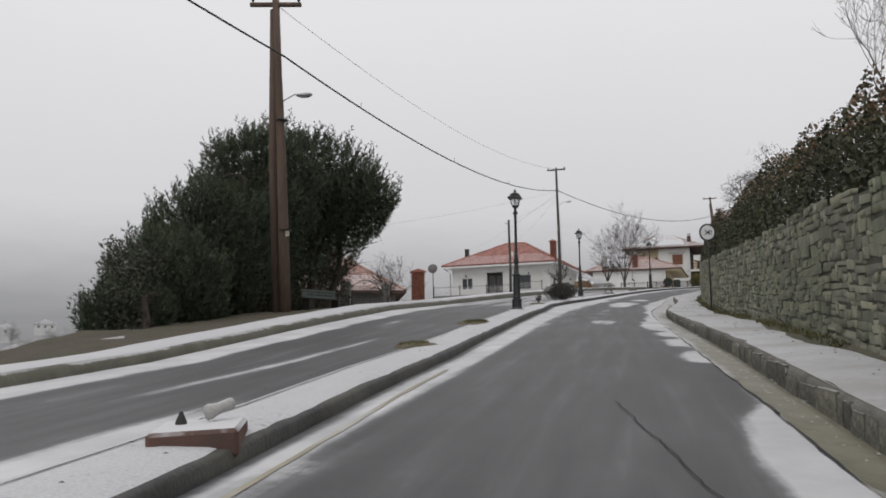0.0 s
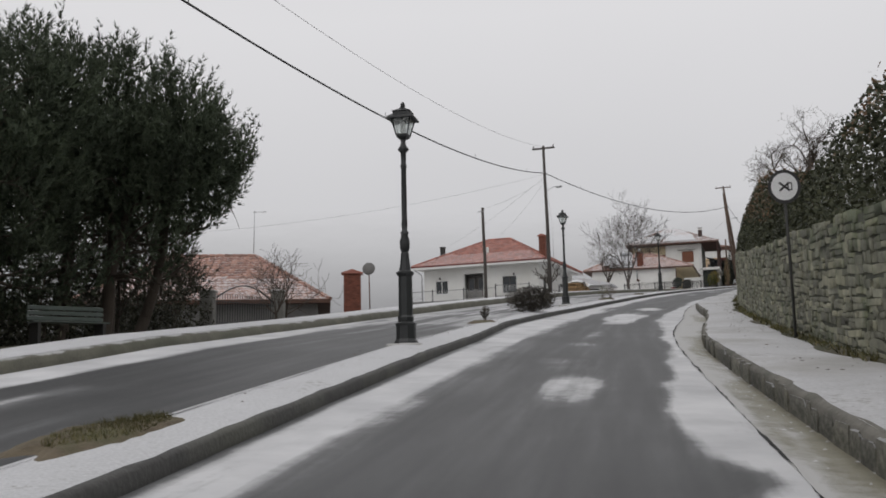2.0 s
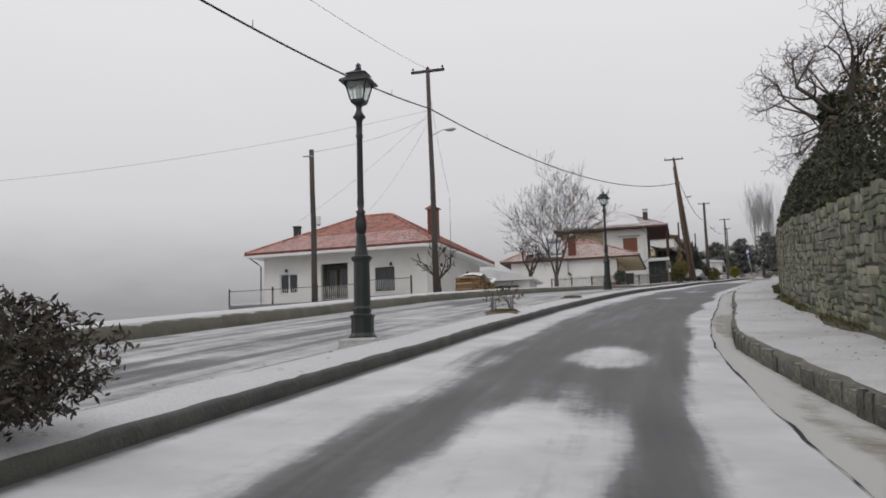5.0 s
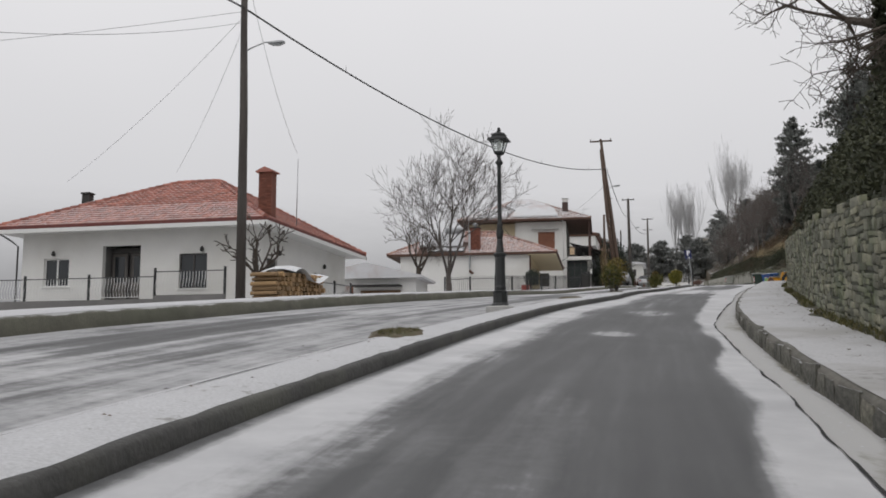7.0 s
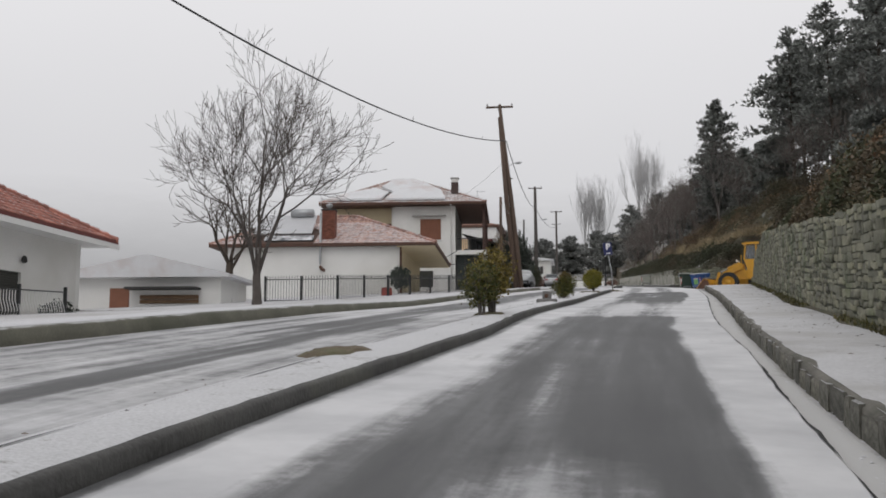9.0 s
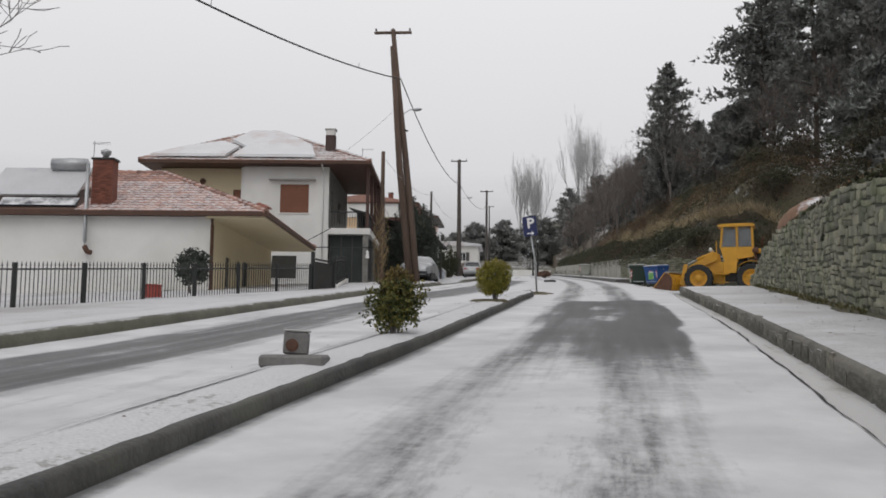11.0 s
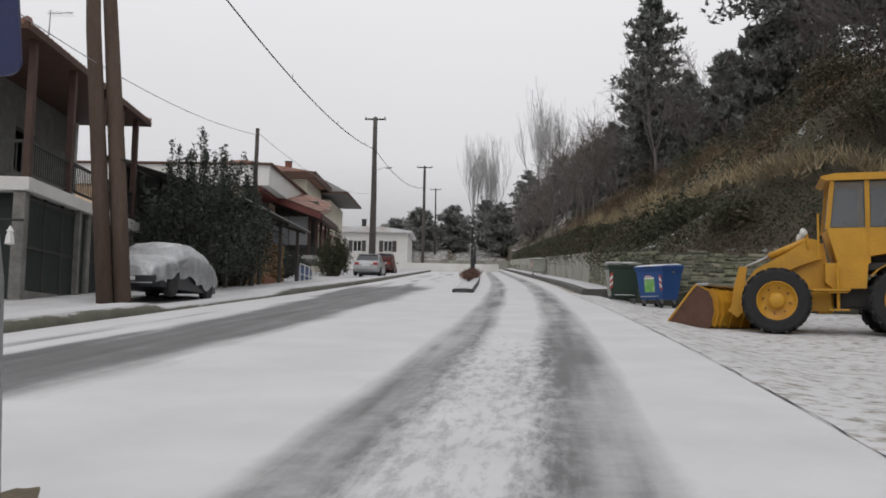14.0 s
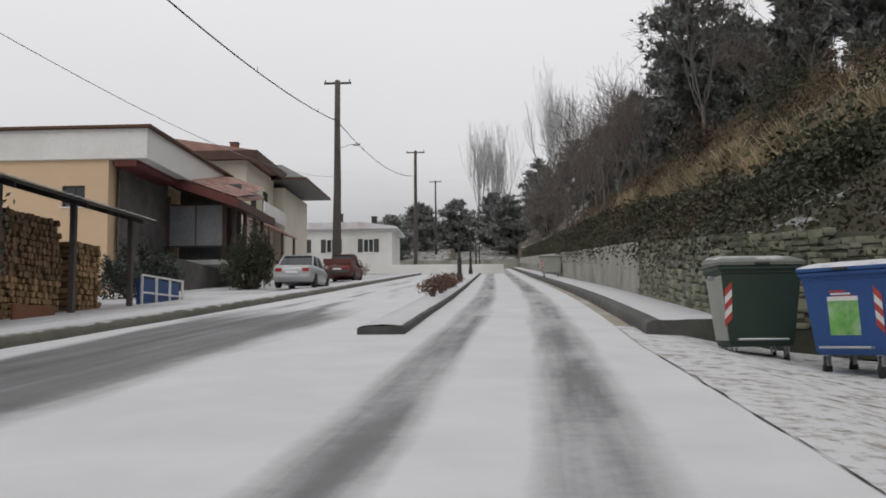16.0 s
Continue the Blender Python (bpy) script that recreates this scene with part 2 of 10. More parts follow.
def clear_glass():
    m, t, b = nodes_of("clear lamp glass")
    b.inputs["Base Color"].default_value = (0.92, 0.95, 0.94, 1)
    b.inputs["Roughness"].default_value, b.inputs["Transmission Weight"].default_value, b.inputs["IOR"].default_value = 0.12, 0.85, 1.1
    return m


ROAD = road_material()
GUTTER_SNOW = gutter_material()
SNOW = surface("fresh snow crust", (0.56, 0.563, 0.575), 0.75, 1.2, 0.05, 40, 0.5, 0.02, spec=0.3)
SNOW_THIN = surface("thin snow over paving", (0.53, 0.53, 0.54), 0.75, 0.9, 0.10, 25, 0.6, 0.02, stain=(0.36, 0.35, 0.335), spec=0.3, grit=0.5)
SNOW_YARD = surface("trodden snow on earth", (0.24, 0.215, 0.175), 0.85, 2.2, 0.4, 14, 0.8, 0.05, stain=(0.12, 0.12, 0.075), spec=0.3, snow=0.85, snow_lo=0.72, snow_scale=4.5)
GROUND = surface("snowy grass slope", (0.088, 0.070, 0.048), 0.9, 0.5, 0.35, 9, 0.8, 0.05, snow=0.55, snow_lo=0.92, stain=(0.06, 0.07, 0.035))
GUTTER = surface("muddy gutter", (0.27, 0.235, 0.175), 0.6, 1.1, 0.25, 18, 0.4, 0.01, stain=(0.50, 0.49, 0.48))
KERB = surface("dark wet concrete kerb", (0.062, 0.061, 0.058), 0.75, 1.7, 0.55, 22, 0.9, 0.03, stain=(0.10, 0.10, 0.082), snow=0.35, snow_lo=1.06, snow_scale=3.0)
SNOW_MEDIAN = surface("trodden snow with grit", (0.55, 0.553, 0.565), 0.75, 1.2, 0.05, 40, 0.6, 0.02, spec=0.3, grit=0.55)
KERB_LEFT = surface("mossy concrete kerb", (0.115, 0.112, 0.086), 0.8, 1.5, 0.35, 28, 0.6, 0.02, stain=(0.07, 0.074, 0.05), snow=0.6, snow_lo=0.8)
KERB_STONE = surface("rough stone kerb", (0.15, 0.142, 0.122), 0.85, 2.4, 0.4, 22, 0.9, 0.03, stain=(0.05, 0.052, 0.036))
KERB_PIECE = surface("rough kerb stone", (0.165, 0.16, 0.135), 0.85, 5.0, 0.55, 26, 0.9, 0.03, rand="object", stain=(0.045, 0.047, 0.032), snow=0.6, snow_lo=0.8, snow_scale=3.0)
STONE = surface("lichened wall stone", (0.215, 0.214, 0.160), 0.88, 3.2, 0.5, 34, 0.7, 0.02, rand="island", stain=(0.115, 0.142, 0.078))
STONE_PIECE = surface("lichened wall stone block", (0.215, 0.214, 0.160), 0.88, 3.2, 0.5, 34, 0.7, 0.02, rand="object", stain=(0.115, 0.142, 0.078))
MORTAR = surface("dark wall joint", (0.055, 0.058, 0.040), 0.95, 3.0, 0.3, 40, 0.6, 0.02)
WALL_GREY = surface("pale rendered stone wall", (0.30, 0.295, 0.255), 0.9, 1.2, 0.3, 12, 0.9, 0.04, stain=(0.15, 0.15, 0.11))
CRACK = surface("road crack", (0.025, 0.025, 0.025), 0.9, 3.0, 0.2, 30, 0)
YELLOW_LINE = surface("worn yellow line", (0.36, 0.33, 0.25), 0.7, 1.4, 0.25, 40, 0.1, 0.003, stain=(0.5, 0.49, 0.465))
SOIL = surface("bare soil with moss", (0.125, 0.10, 0.066), 0.95, 4.0, 0.4, 40, 0.9, 0.03, snow=0.6, snow_lo=1.0, stain=(0.10, 0.105, 0.05))
MARGIN = surface("mud and leaf rot", (0.085, 0.076, 0.05), 0.9, 2.5, 0.4, 30, 0.8, 0.03, stain=(0.06, 0.07, 0.035), snow=0.5, snow_lo=1.1)
NEEDLE_LITTER = surface("needle litter and dead grass", (0.075, 0.062, 0.042), 0.95, 1.6, 0.4, 24, 0.9, 0.04, stain=(0.06, 0.066, 0.035), snow=0.55, snow_lo=1.14, snow_scale=2.0)
MOSS_GRASS = leaf_material("short olive grass", (0.05, 0.058, 0.022), (0.19, 0.165, 0.075))
PLASTER = surface("white plaster", (0.74, 0.735, 0.71), 0.85, 0.5, 0.06, 30, 0.15, 0.004, stain=(0.60, 0.59, 0.55))
CREAM = surface("cream plaster", (0.70, 0.66, 0.55), 0.85, 0.5, 0.07, 30, 0.15, 0.004, stain=(0.60, 0.56, 0.46))
YELLOW = surface("pale yellow plaster", (0.64, 0.55, 0.37), 0.85, 0.5, 0.07, 30, 0.15, 0.004)
APRICOT = surface("apricot plaster", (0.62, 0.45, 0.29), 0.85, 0.5, 0.07, 30, 0.15, 0.004)
GREY_WALL = surface("grey cement plaster", (0.17, 0.166, 0.16), 0.9, 0.8, 0.2, 20, 0.3, 0.006)
TILE_RED = surface("new red roof tile", (0.37, 0.15, 0.115), 0.7, 2.0, 0.18, 40, 0.3, 0.006, rand="island", snow=0.42, snow_lo=0.70, snow_scale=7.0)
TILE_RED_PIECE = surface("new red roof tile single", (0.37, 0.15, 0.115), 0.7, 2.0, 0.18, 40, 0.3, 0.006, rand="object", snow=0.42, snow_lo=0.70, snow_scale=7.0)
TILE_OLD = surface("weathered pink roof tile", (0.36, 0.21, 0.17), 0.8, 2.0, 0.25, 40, 0.3, 0.006, rand="island", snow=0.62, snow_lo=0.72, snow_scale=5.0)
TILE_OLD_PIECE = surface("weathered pink roof tile single", (0.36, 0.21, 0.17), 0.8, 2.0, 0.25, 40, 0.3, 0.006, rand="object", snow=0.62, snow_lo=0.72, snow_scale=5.0)
ROOF_SNOW = surface("snow covered roof", (0.66, 0.665, 0.68), 0.75, 1.0, 0.06, 30, 0.4, 0.02, stain=(0.52, 0.44, 0.42), spec=0.3)
BRICK = surface("orange chimney brick", (0.19, 0.072, 0.05), 0.85, 3.0, 0.25, 40, 0.3, 0.006)
BRICK_PIECE = surface("orange brick", (0.20, 0.075, 0.05), 0.85, 3.0, 0.2, 40, 0.3, 0.006, rand="object")
CHIMNEY_DARK = surface("sooty brown chimney plaster", (0.075, 0.05, 0.045), 0.85, 3.0, 0.3, 40, 0.3, 0.006)
FASCIA = surface("dark brown fascia board", (0.085, 0.042, 0.028), 0.7, 2.0, 0.3, 40, 0.2, 0.004)
RED_TRIM = surface("red painted gutter", (0.14, 0.036, 0.03), 0.55, 2.0, 0.2, 40, 0.1, 0.003)
WHITE_PAINT = surface("white paint", (0.75, 0.75, 0.73), 0.5, 1.0, 0.06, 40, 0.1, 0.003)
SHUTTER = surface("brown roller shutter", (0.235, 0.10, 0.06), 0.7, 2.0, 0.15, 60, 0.2, 0.004)
DARK_SHUTTER = surface("dark olive shutter", (0.045, 0.045, 0.038), 0.7, 2.0, 0.2, 60, 0.2, 0.004)
DARK_FRAME = surface("dark window frame", (0.055, 0.05, 0.047), 0.6, 2.0, 0.2, 50, 0.1, 0.003)
DARK_DOOR = surface("weathered grey door", (0.12, 0.11, 0.10), 0.7, 2.0, 0.25, 40, 0.2, 0.004)
GLASS = glass_material()
SCREEN_GLASS = surface("dark greenish glazing", (0.035, 0.042, 0.040), 0.5, 1.2, 0.3, 8, 0.1, 0.004, spec=0.2)
LAMP_GLASS = clear_glass()
IRON = surface("black painted cast iron", (0.022, 0.024, 0.024), 0.45, 4.0, 0.3, 60, 0.2, 0.003, spec=0.5)
RAIL_WHITE = surface("white painted railing", (0.66, 0.66, 0.65), 0.5, 3.0, 0.12, 60, 0.1, 0.002)
POLE_WOOD = surface("weathered brown pole wood", (0.108, 0.074, 0.056), 0.9, 2.5, 0.4, 30, 0.7, 0.01, streak=True)
POLE_GREY = surface("grey tarred pole wood", (0.085, 0.075, 0.068), 0.9, 2.5, 0.35, 30, 0.7, 0.01, streak=True)
GALV = surface("galvanised steel", (0.40, 0.41, 0.42), 0.45, 3.0, 0.15, 40, 0.1, 0.002, metal=0.7)
CABLE = surface("black cable", (0.03, 0.03, 0.032), 0.7, 3.0, 0.1, 40, 0)
WIRE = surface("thin grey wire", (0.28, 0.28, 0.29), 0.6, 3.0, 0.1, 40, 0)
PORCELAIN = surface("brown insulator", (0.06, 0.04, 0.035), 0.3, 3.0, 0.1, 40, 0)
BARK = surface("dark bark", (0.075, 0.06, 0.048), 0.95, 4.0, 0.4, 40, 0.8, 0.02, streak=True)
BARK_GREY = surface("grey bare twig bark", (0.15, 0.135, 0.125), 0.95, 4.0, 0.35, 40, 0.5, 0.01)
BARK_DUSK = surface("dark grey brown bark", (0.095, 0.082, 0.074), 0.95, 4.0, 0.35, 40, 0.5, 0.01)
BARK_BROWN = surface("brownish grey twig bark", (0.15, 0.128, 0.115), 0.95, 4.0, 0.35, 40, 0.5, 0.01)
# bark of far trees, with the paleness of mist put into its colour
BARK_HAZY = surface("twig bark paled for haze", (0.48, 0.475, 0.475), 0.95, 2.0, 0.25, 40, 0.3, 0.01)
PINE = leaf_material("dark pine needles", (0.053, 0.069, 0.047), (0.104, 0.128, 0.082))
# needle colours lightened with distance: the haze is mixed into the base colour
PINE_WOOD = leaf_material("hillside pine needles paled for haze", (0.16, 0.17, 0.163), (0.27, 0.283, 0.27))
PINE_FAR = leaf_material("grey green pine needles paled for haze", (0.20, 0.207, 0.203), (0.31, 0.317, 0.312))
# plaster with the shade around the veranda put into its colour
SHADE_WALL = surface("plaster darkened as shade", (0.115, 0.11, 0.105), 0.9, 1.2, 0.35, 25, 0.4, 0.01, stain=(0.06, 0.058, 0.052))
IVY = leaf_material("dark ivy leaves", (0.036, 0.042, 0.025), (0.076, 0.080, 0.046))
BROWN_BUSH = leaf_material("brown bush leaves", (0.050, 0.033, 0.024), (0.097, 0.063, 0.043), drift=((0.043, 0.037, 0.026), (0.079, 0.068, 0.045)))
LEDGE_IVY = leaf_material("ivy and bramble on the ledge", (0.040, 0.048, 0.029), (0.069, 0.074, 0.044), drift=((0.055, 0.046, 0.030), (0.095, 0.076, 0.048)))
BRAMBLE = leaf_material("winter bramble leaves", (0.061, 0.049, 0.031), (0.111, 0.082, 0.051), drift=((0.043, 0.049, 0.026), (0.075, 0.082, 0.044)))
RUST = leaf_material("rusty dead leaves", (0.135, 0.080, 0.047), (0.215, 0.132, 0.078), drift=((0.12, 0.092, 0.060), (0.205, 0.158, 0.104)))
EARTH = surface("reddish earth under snow", (0.20, 0.115, 0.075), 0.95, 1.4, 0.3, 14, 0.8, 0.04, snow=0.95, snow_lo=0.78)
TAN_GRASS = leaf_material("dry tan grass", (0.22, 0.17, 0.10), (0.46, 0.38, 0.25))
YELLOW_LEAF = leaf_material("yellow green box leaves", (0.085, 0.080, 0.018), (0.33, 0.26, 0.055), drift=((0.075, 0.058, 0.022), (0.20, 0.14, 0.045)))
BOX_LEAF = leaf_material("yellow box leaves", (0.17, 0.15, 0.022), (0.44, 0.36, 0.06), drift=((0.09, 0.095, 0.02), (0.26, 0.23, 0.045)))
GREEN_LEAF = leaf_material("mixed green shrub leaves", (0.028, 0.050, 0.020), (0.19, 0.165, 0.045))
BROWN_TWIG = leaf_material("brown grey shrub twigs", (0.030, 0.027, 0.023), (0.078, 0.066, 0.054))
UNDERGROWTH = leaf_material("dark undergrowth", (0.040, 0.045, 0.032), (0.088, 0.084, 0.060))
THICKET_TWIG = leaf_material("grey brown thicket twigs", (0.056, 0.048, 0.042), (0.136, 0.114, 0.096))
RED_TWIG = leaf_material("reddish shrub twigs", (0.085, 0.042, 0.032), (0.20, 0.12, 0.09))
EVERGREEN = leaf_material("frosted evergreen leaves", (0.036, 0.045, 0.038), (0.075, 0.088, 0.072), 0.3, 1.05)
YELLOW_STEEL = surface("worn yellow machine paint", (0.56, 0.29, 0.022), 0.5, 1.6, 0.2, 40, 0.15, 0.004, stain=(0.40, 0.185, 0.03))
RUST_STEEL = surface("rusty brown steel", (0.10, 0.048, 0.03), 0.75, 3.0, 0.4, 30, 0.4, 0.006)
DARK_STEEL = surface("oily black steel", (0.03, 0.029, 0.027), 0.6, 3.0, 0.3, 40, 0.2, 0.004)
RUBBER = surface("black rubber", (0.022, 0.022, 0.023), 0.85, 4.0, 0.3, 50, 0.3, 0.006)
BIN_BLUE = surface("blue bin plastic", (0.022, 0.075, 0.235), 0.5, 1.5, 0.15, 50, 0.1, 0.003)
BIN_GREEN = surface("dark green bin plastic", (0.018, 0.038, 0.025), 0.55, 1.5, 0.2, 50, 0.1, 0.003)
BIN_GREY = surface("faded grey green plastic", (0.33, 0.34, 0.30), 0.6, 1.5, 0.2, 50, 0.1, 0.003)
STICKER_GREEN = surface("green and white sticker", (0.16, 0.40, 0.10), 0.5, 3.0, 0.4, 20, 0, stain=(0.62, 0.66, 0.6))
STICKER_WHITE = surface("white sticker", (0.70, 0.70, 0.69), 0.5, 3.0, 0.1, 20, 0)
STICKER_RED = surface("red reflective sticker", (0.42, 0.055, 0.045), 0.5, 3.0, 0.1, 20, 0)
SIGN_BLUE = surface("blue sign enamel", (0.012, 0.018, 0.085), 0.4, 2.0, 0.12, 40, 0.05, 0.002)
SIGN_WHITE = surface("white sign enamel", (0.76, 0.76, 0.76), 0.4, 2.0, 0.06, 40, 0.05, 0.002)
SIGN_BLACK = surface("black sign enamel", (0.028, 0.026, 0.026), 0.5, 2.0, 0.1, 40, 0.05, 0.002)
CAR_SILVER = surface("silver car paint", (0.42, 0.43, 0.44), 0.35, 1.5, 0.1, 40, 0.02, 0.001, metal=0.3, snow=0.7, snow_lo=0.85)
CAR_RED = surface("dull red car paint", (0.12, 0.035, 0.028), 0.45, 1.5, 0.15, 40, 0.02, 0.001, snow=0.5, snow_lo=0.9)
CAR_COVER = surface("silver car cover", (0.40, 0.41, 0.42), 0.3, 1.6, 0.25, 7, 1.0, 0.07, metal=0.45, snow=0.55, snow_lo=0.88)
RUST_SHEET = surface("rusty orange sheet", (0.21, 0.088, 0.045), 0.8, 2.0, 0.3, 30, 0.3, 0.01)
POST_WOOD = surface("dark stained balcony wood", (0.078, 0.043, 0.034), 0.7, 2.0, 0.3, 40, 0.2, 0.004)
CAR_DARK = surface("dark car paint", (0.03, 0.032, 0.035), 0.4, 1.5, 0.1, 40, 0.02, 0.001)
TAIL_LAMP = surface("red lamp plastic", (0.30, 0.02, 0.015), 0.3, 2.0, 0.1, 40, 0)
HEAD_LAMP = surface("clear lamp plastic", (0.70, 0.70, 0.66), 0.2, 2.0, 0.1, 40, 0)
LOG_END = surface("cut firewood", (0.34, 0.225, 0.12), 0.9, 3.0, 0.3, 40, 0.4, 0.01, rand="object")
LOG_STUFF = surface("stacked firewood", (0.20, 0.125, 0.075), 0.9, 3.0, 0.35, 40, 0.4, 0.01, rand="island")
TARP = surface("white plastic sheet", (0.68, 0.69, 0.70), 0.45, 1.5, 0.08, 10, 0.6, 0.02)
BARREL_RED = surface("faded red plastic", (0.34, 0.06, 0.045), 0.6, 2.0, 0.15, 40, 0.1, 0.003)
TERRACOTTA = surface("terracotta block", (0.15, 0.072, 0.054), 0.85, 2.0, 0.35, 40, 0.3, 0.008, stain=(0.08, 0.06, 0.05), snow=0.95, snow_lo=0.5)
CONCRETE = surface("pale concrete", (0.42, 0.415, 0.40), 0.85, 2.0, 0.15, 40, 0.3, 0.006, snow=0.5, snow_lo=0.9)
BENCH_GREEN = surface("grey green bench paint", (0.072, 0.090, 0.078), 0.6, 2.0, 0.2, 40, 0.2, 0.004, snow=0.9, snow_lo=0.8)
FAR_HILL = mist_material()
FAR_WALL = surface("pale valley house wall", (0.60, 0.595, 0.58), 0.9, 0.5, 0.08, 10, 0)
PLASTIC_BLACK = surface("black tarpaulin", (0.02, 0.02, 0.021), 0.5, 2.0, 0.2, 12, 0.5, 0.02)
SOLAR_SNOW = surface("snow on a collector", (0.52, 0.525, 0.54), 0.7, 1.0, 0.08, 30, 0.4, 0.02, stain=(0.36, 0.37, 0.39), spec=0.3)
SOLAR = surface("dark solar collector", (0.035, 0.04, 0.05), 0.25, 2.0, 0.1, 30, 0, snow=0.95, snow_lo=0.55)
STONE_CLAD = surface("grey stone cladding", (0.20, 0.195, 0.18), 0.9, 3.0, 0.4, 20, 0.9, 0.03)
LITTER = leaf_material("dead leaf litter", (0.03, 0.022, 0.014), (0.12, 0.08, 0.045))
TILE_SNOW = surface("roof tile under snow", (0.34, 0.2, 0.16), 0.8, 2.0, 0.25, 40, 0.3, 0.006, rand="island", snow=0.96, snow_lo=0.40)


# ---------------------------------------------------------------- mesh helpers
def mesh_np(name, verts, faces):
    """A mesh from arrays: verts (n, 3), faces (m, k)."""
    verts, faces = np.asarray(verts, np.float32), np.asarray(faces, np.int32)
    me = bpy.data.meshes.new(name)
    me.vertices.add(len(verts))
    me.vertices.foreach_set("co", verts.ravel())
    me.loops.add(faces.size)
    me.loops.foreach_set("vertex_index", faces.ravel())
    me.polygons.add(len(faces))
    me.polygons.foreach_set("loop_start", np.arange(len(faces), dtype=np.int32) * faces.shape[1])
    me.update(calc_edges=True)
    return me


class Geo:
    """Collects verts and faces of one mesh."""

    def __init__(self):
        self.v, self.f = [], []

    def add(self, verts, faces):
        n = len(self.v)
        self.v += [tuple(p) for p in verts]
        self.f += [tuple(n + i for i in face) for face in faces]
        return self

    def box(self, x0, y0, z0, x1, y1, z1, bev=0.0, m=None):
        """A box, with its edges chamfered by bev."""
        c = ((x0 + x1) / 2, (y0 + y1) / 2, (z0 + z1) / 2)
        h = (abs(x1 - x0) / 2, abs(y1 - y0) / 2, abs(z1 - z0) / 2)
        bev = min(bev, min(h) * 0.9)
        vs, fs = [], []
        if bev <= 0:
            for sx in (-1, 1):
                for sy in (-1, 1):
                    for sz in (-1, 1):
                        vs.append((c[0] + sx * h[0], c[1] + sy * h[1], c[2] + sz * h[2]))
            fs = [(0, 1, 3, 2), (4, 6, 7, 5), (0, 4, 5, 1), (2, 3, 7, 6), (0, 2, 6, 4), (1, 5, 7, 3)]
        else:
            idx = {}
            for sx in (-1, 1):
                for sy in (-1, 1):
                    for sz in (-1, 1):
                        for ax in range(3):
                            k = [h[0] - bev, h[1] - bev, h[2] - bev]
                            k[ax] = h[ax]
                            idx[sx, sy, sz, ax] = len(vs)
                            vs.append((c[0] + sx * k[0], c[1] + sy * k[1], c[2] + sz * k[2]))
                        q = [idx[sx, sy, sz, a] for a in range(3)]
                        fs.append(tuple(q) if sx * sy * sz > 0 else tuple(q[::-1]))
            for ax in range(3):
                o = [a for a in range(3) if a != ax]
                for s in (-1, 1):
                    ring = []
                    for p, q in ((-1, -1), (1, -1), (1, 1), (-1, 1)):
                        k = [0, 0, 0]
                        k[ax], k[o[0]], k[o[1]] = s, p, q
                        ring.append(idx[k[0], k[1], k[2], ax])
                    flip = (s > 0) != (ax != 1)
                    fs.append(tuple(ring[::-1]) if flip else tuple(ring))
                for p in (-1, 1):
                    for q in (-1, 1):
                        k0, k1 = [0, 0, 0], [0, 0, 0]
                        k0[ax], k1[ax] = -1, 1
                        k0[o[0]] = k1[o[0]] = p
                        k0[o[1]] = k1[o[1]] = q
                        fs.append((idx[(*k0, o[0])], idx[(*k1, o[0])], idx[(*k1, o[1])], idx[(*k0, o[1])]))
        if m is not None:
            vs = [tuple(m @ Vector(p)) for p in vs]
        return self.add(vs, fs)

    def prism(self, poly, y0, y1, m=None):
        """A polygon in x, z pushed from y0 to y1."""
        n = len(poly)
        vs = [(x, y0, z) for x, z in poly] + [(x, y1, z) for x, z in poly]
        fs = [tuple(range(n)), tuple(range(2 * n - 1, n - 1, -1))]
        fs += [(i, i + n, (i + 1) % n + n, (i + 1) % n) for i in range(n)]
        if m is not None:
            vs = [tuple(m @ Vector(p)) for p in vs]
        return self.add(vs, fs)

    def tube(self, pts, radii, n=8, cap=True):
        pts = [Vector(p) for p in pts]
        if isinstance(radii, (int, float)):
            radii = [radii] * len(pts)
        vs, fs = [], []
        for i, p in enumerate(pts):
            d = (pts[min(i + 1, len(pts) - 1)] - pts[max(i - 1, 0)]).normalized()
            a = d.orthogonal().normalized() if abs(d.z) > 0.99 else d.cross(Vector((0, 0, 1))).normalized()
            b = d.cross(a)
            for k in range(n):
                w = 2 * math.pi * k / n
                vs.append(tuple(p + (a * math.cos(w) + b * math.sin(w)) * radii[i]))
        for i in range(len(pts) - 1):
            for k in range(n):
                fs.append((i * n + k, i * n + (k + 1) % n, (i + 1) * n + (k + 1) % n, (i + 1) * n + k))
        if cap:
            fs += [tuple(range(n))[::-1], tuple(range((len(pts) - 1) * n, len(pts) * n))]
        return self.add(vs, fs)

    def lathe(self, profile, n=16, m=None):
        """A profile of (radius, z) turned round z."""
        vs, fs = [], []
        for r, z in profile:
            for k in range(n):
                w = 2 * math.pi * k / n
                vs.append((r * math.cos(w), r * math.sin(w), z))
        for i in range(len(profile) - 1):
            for k in range(n):
                fs.append((i * n + k, i * n + (k + 1) % n, (i + 1) * n + (k + 1) % n, (i + 1) * n + k))
        fs += [tuple(range(n))[::-1], tuple(range((len(profile) - 1) * n, len(profile) * n))]
        if m is not None:
            vs = [tuple(m @ Vector(p)) for p in vs]
        return self.add(vs, fs)

    def mesh(self, name):
        me = bpy.data.meshes.new(name)
        me.from_pydata(self.v, [], self.f)
        me.update()
        return me


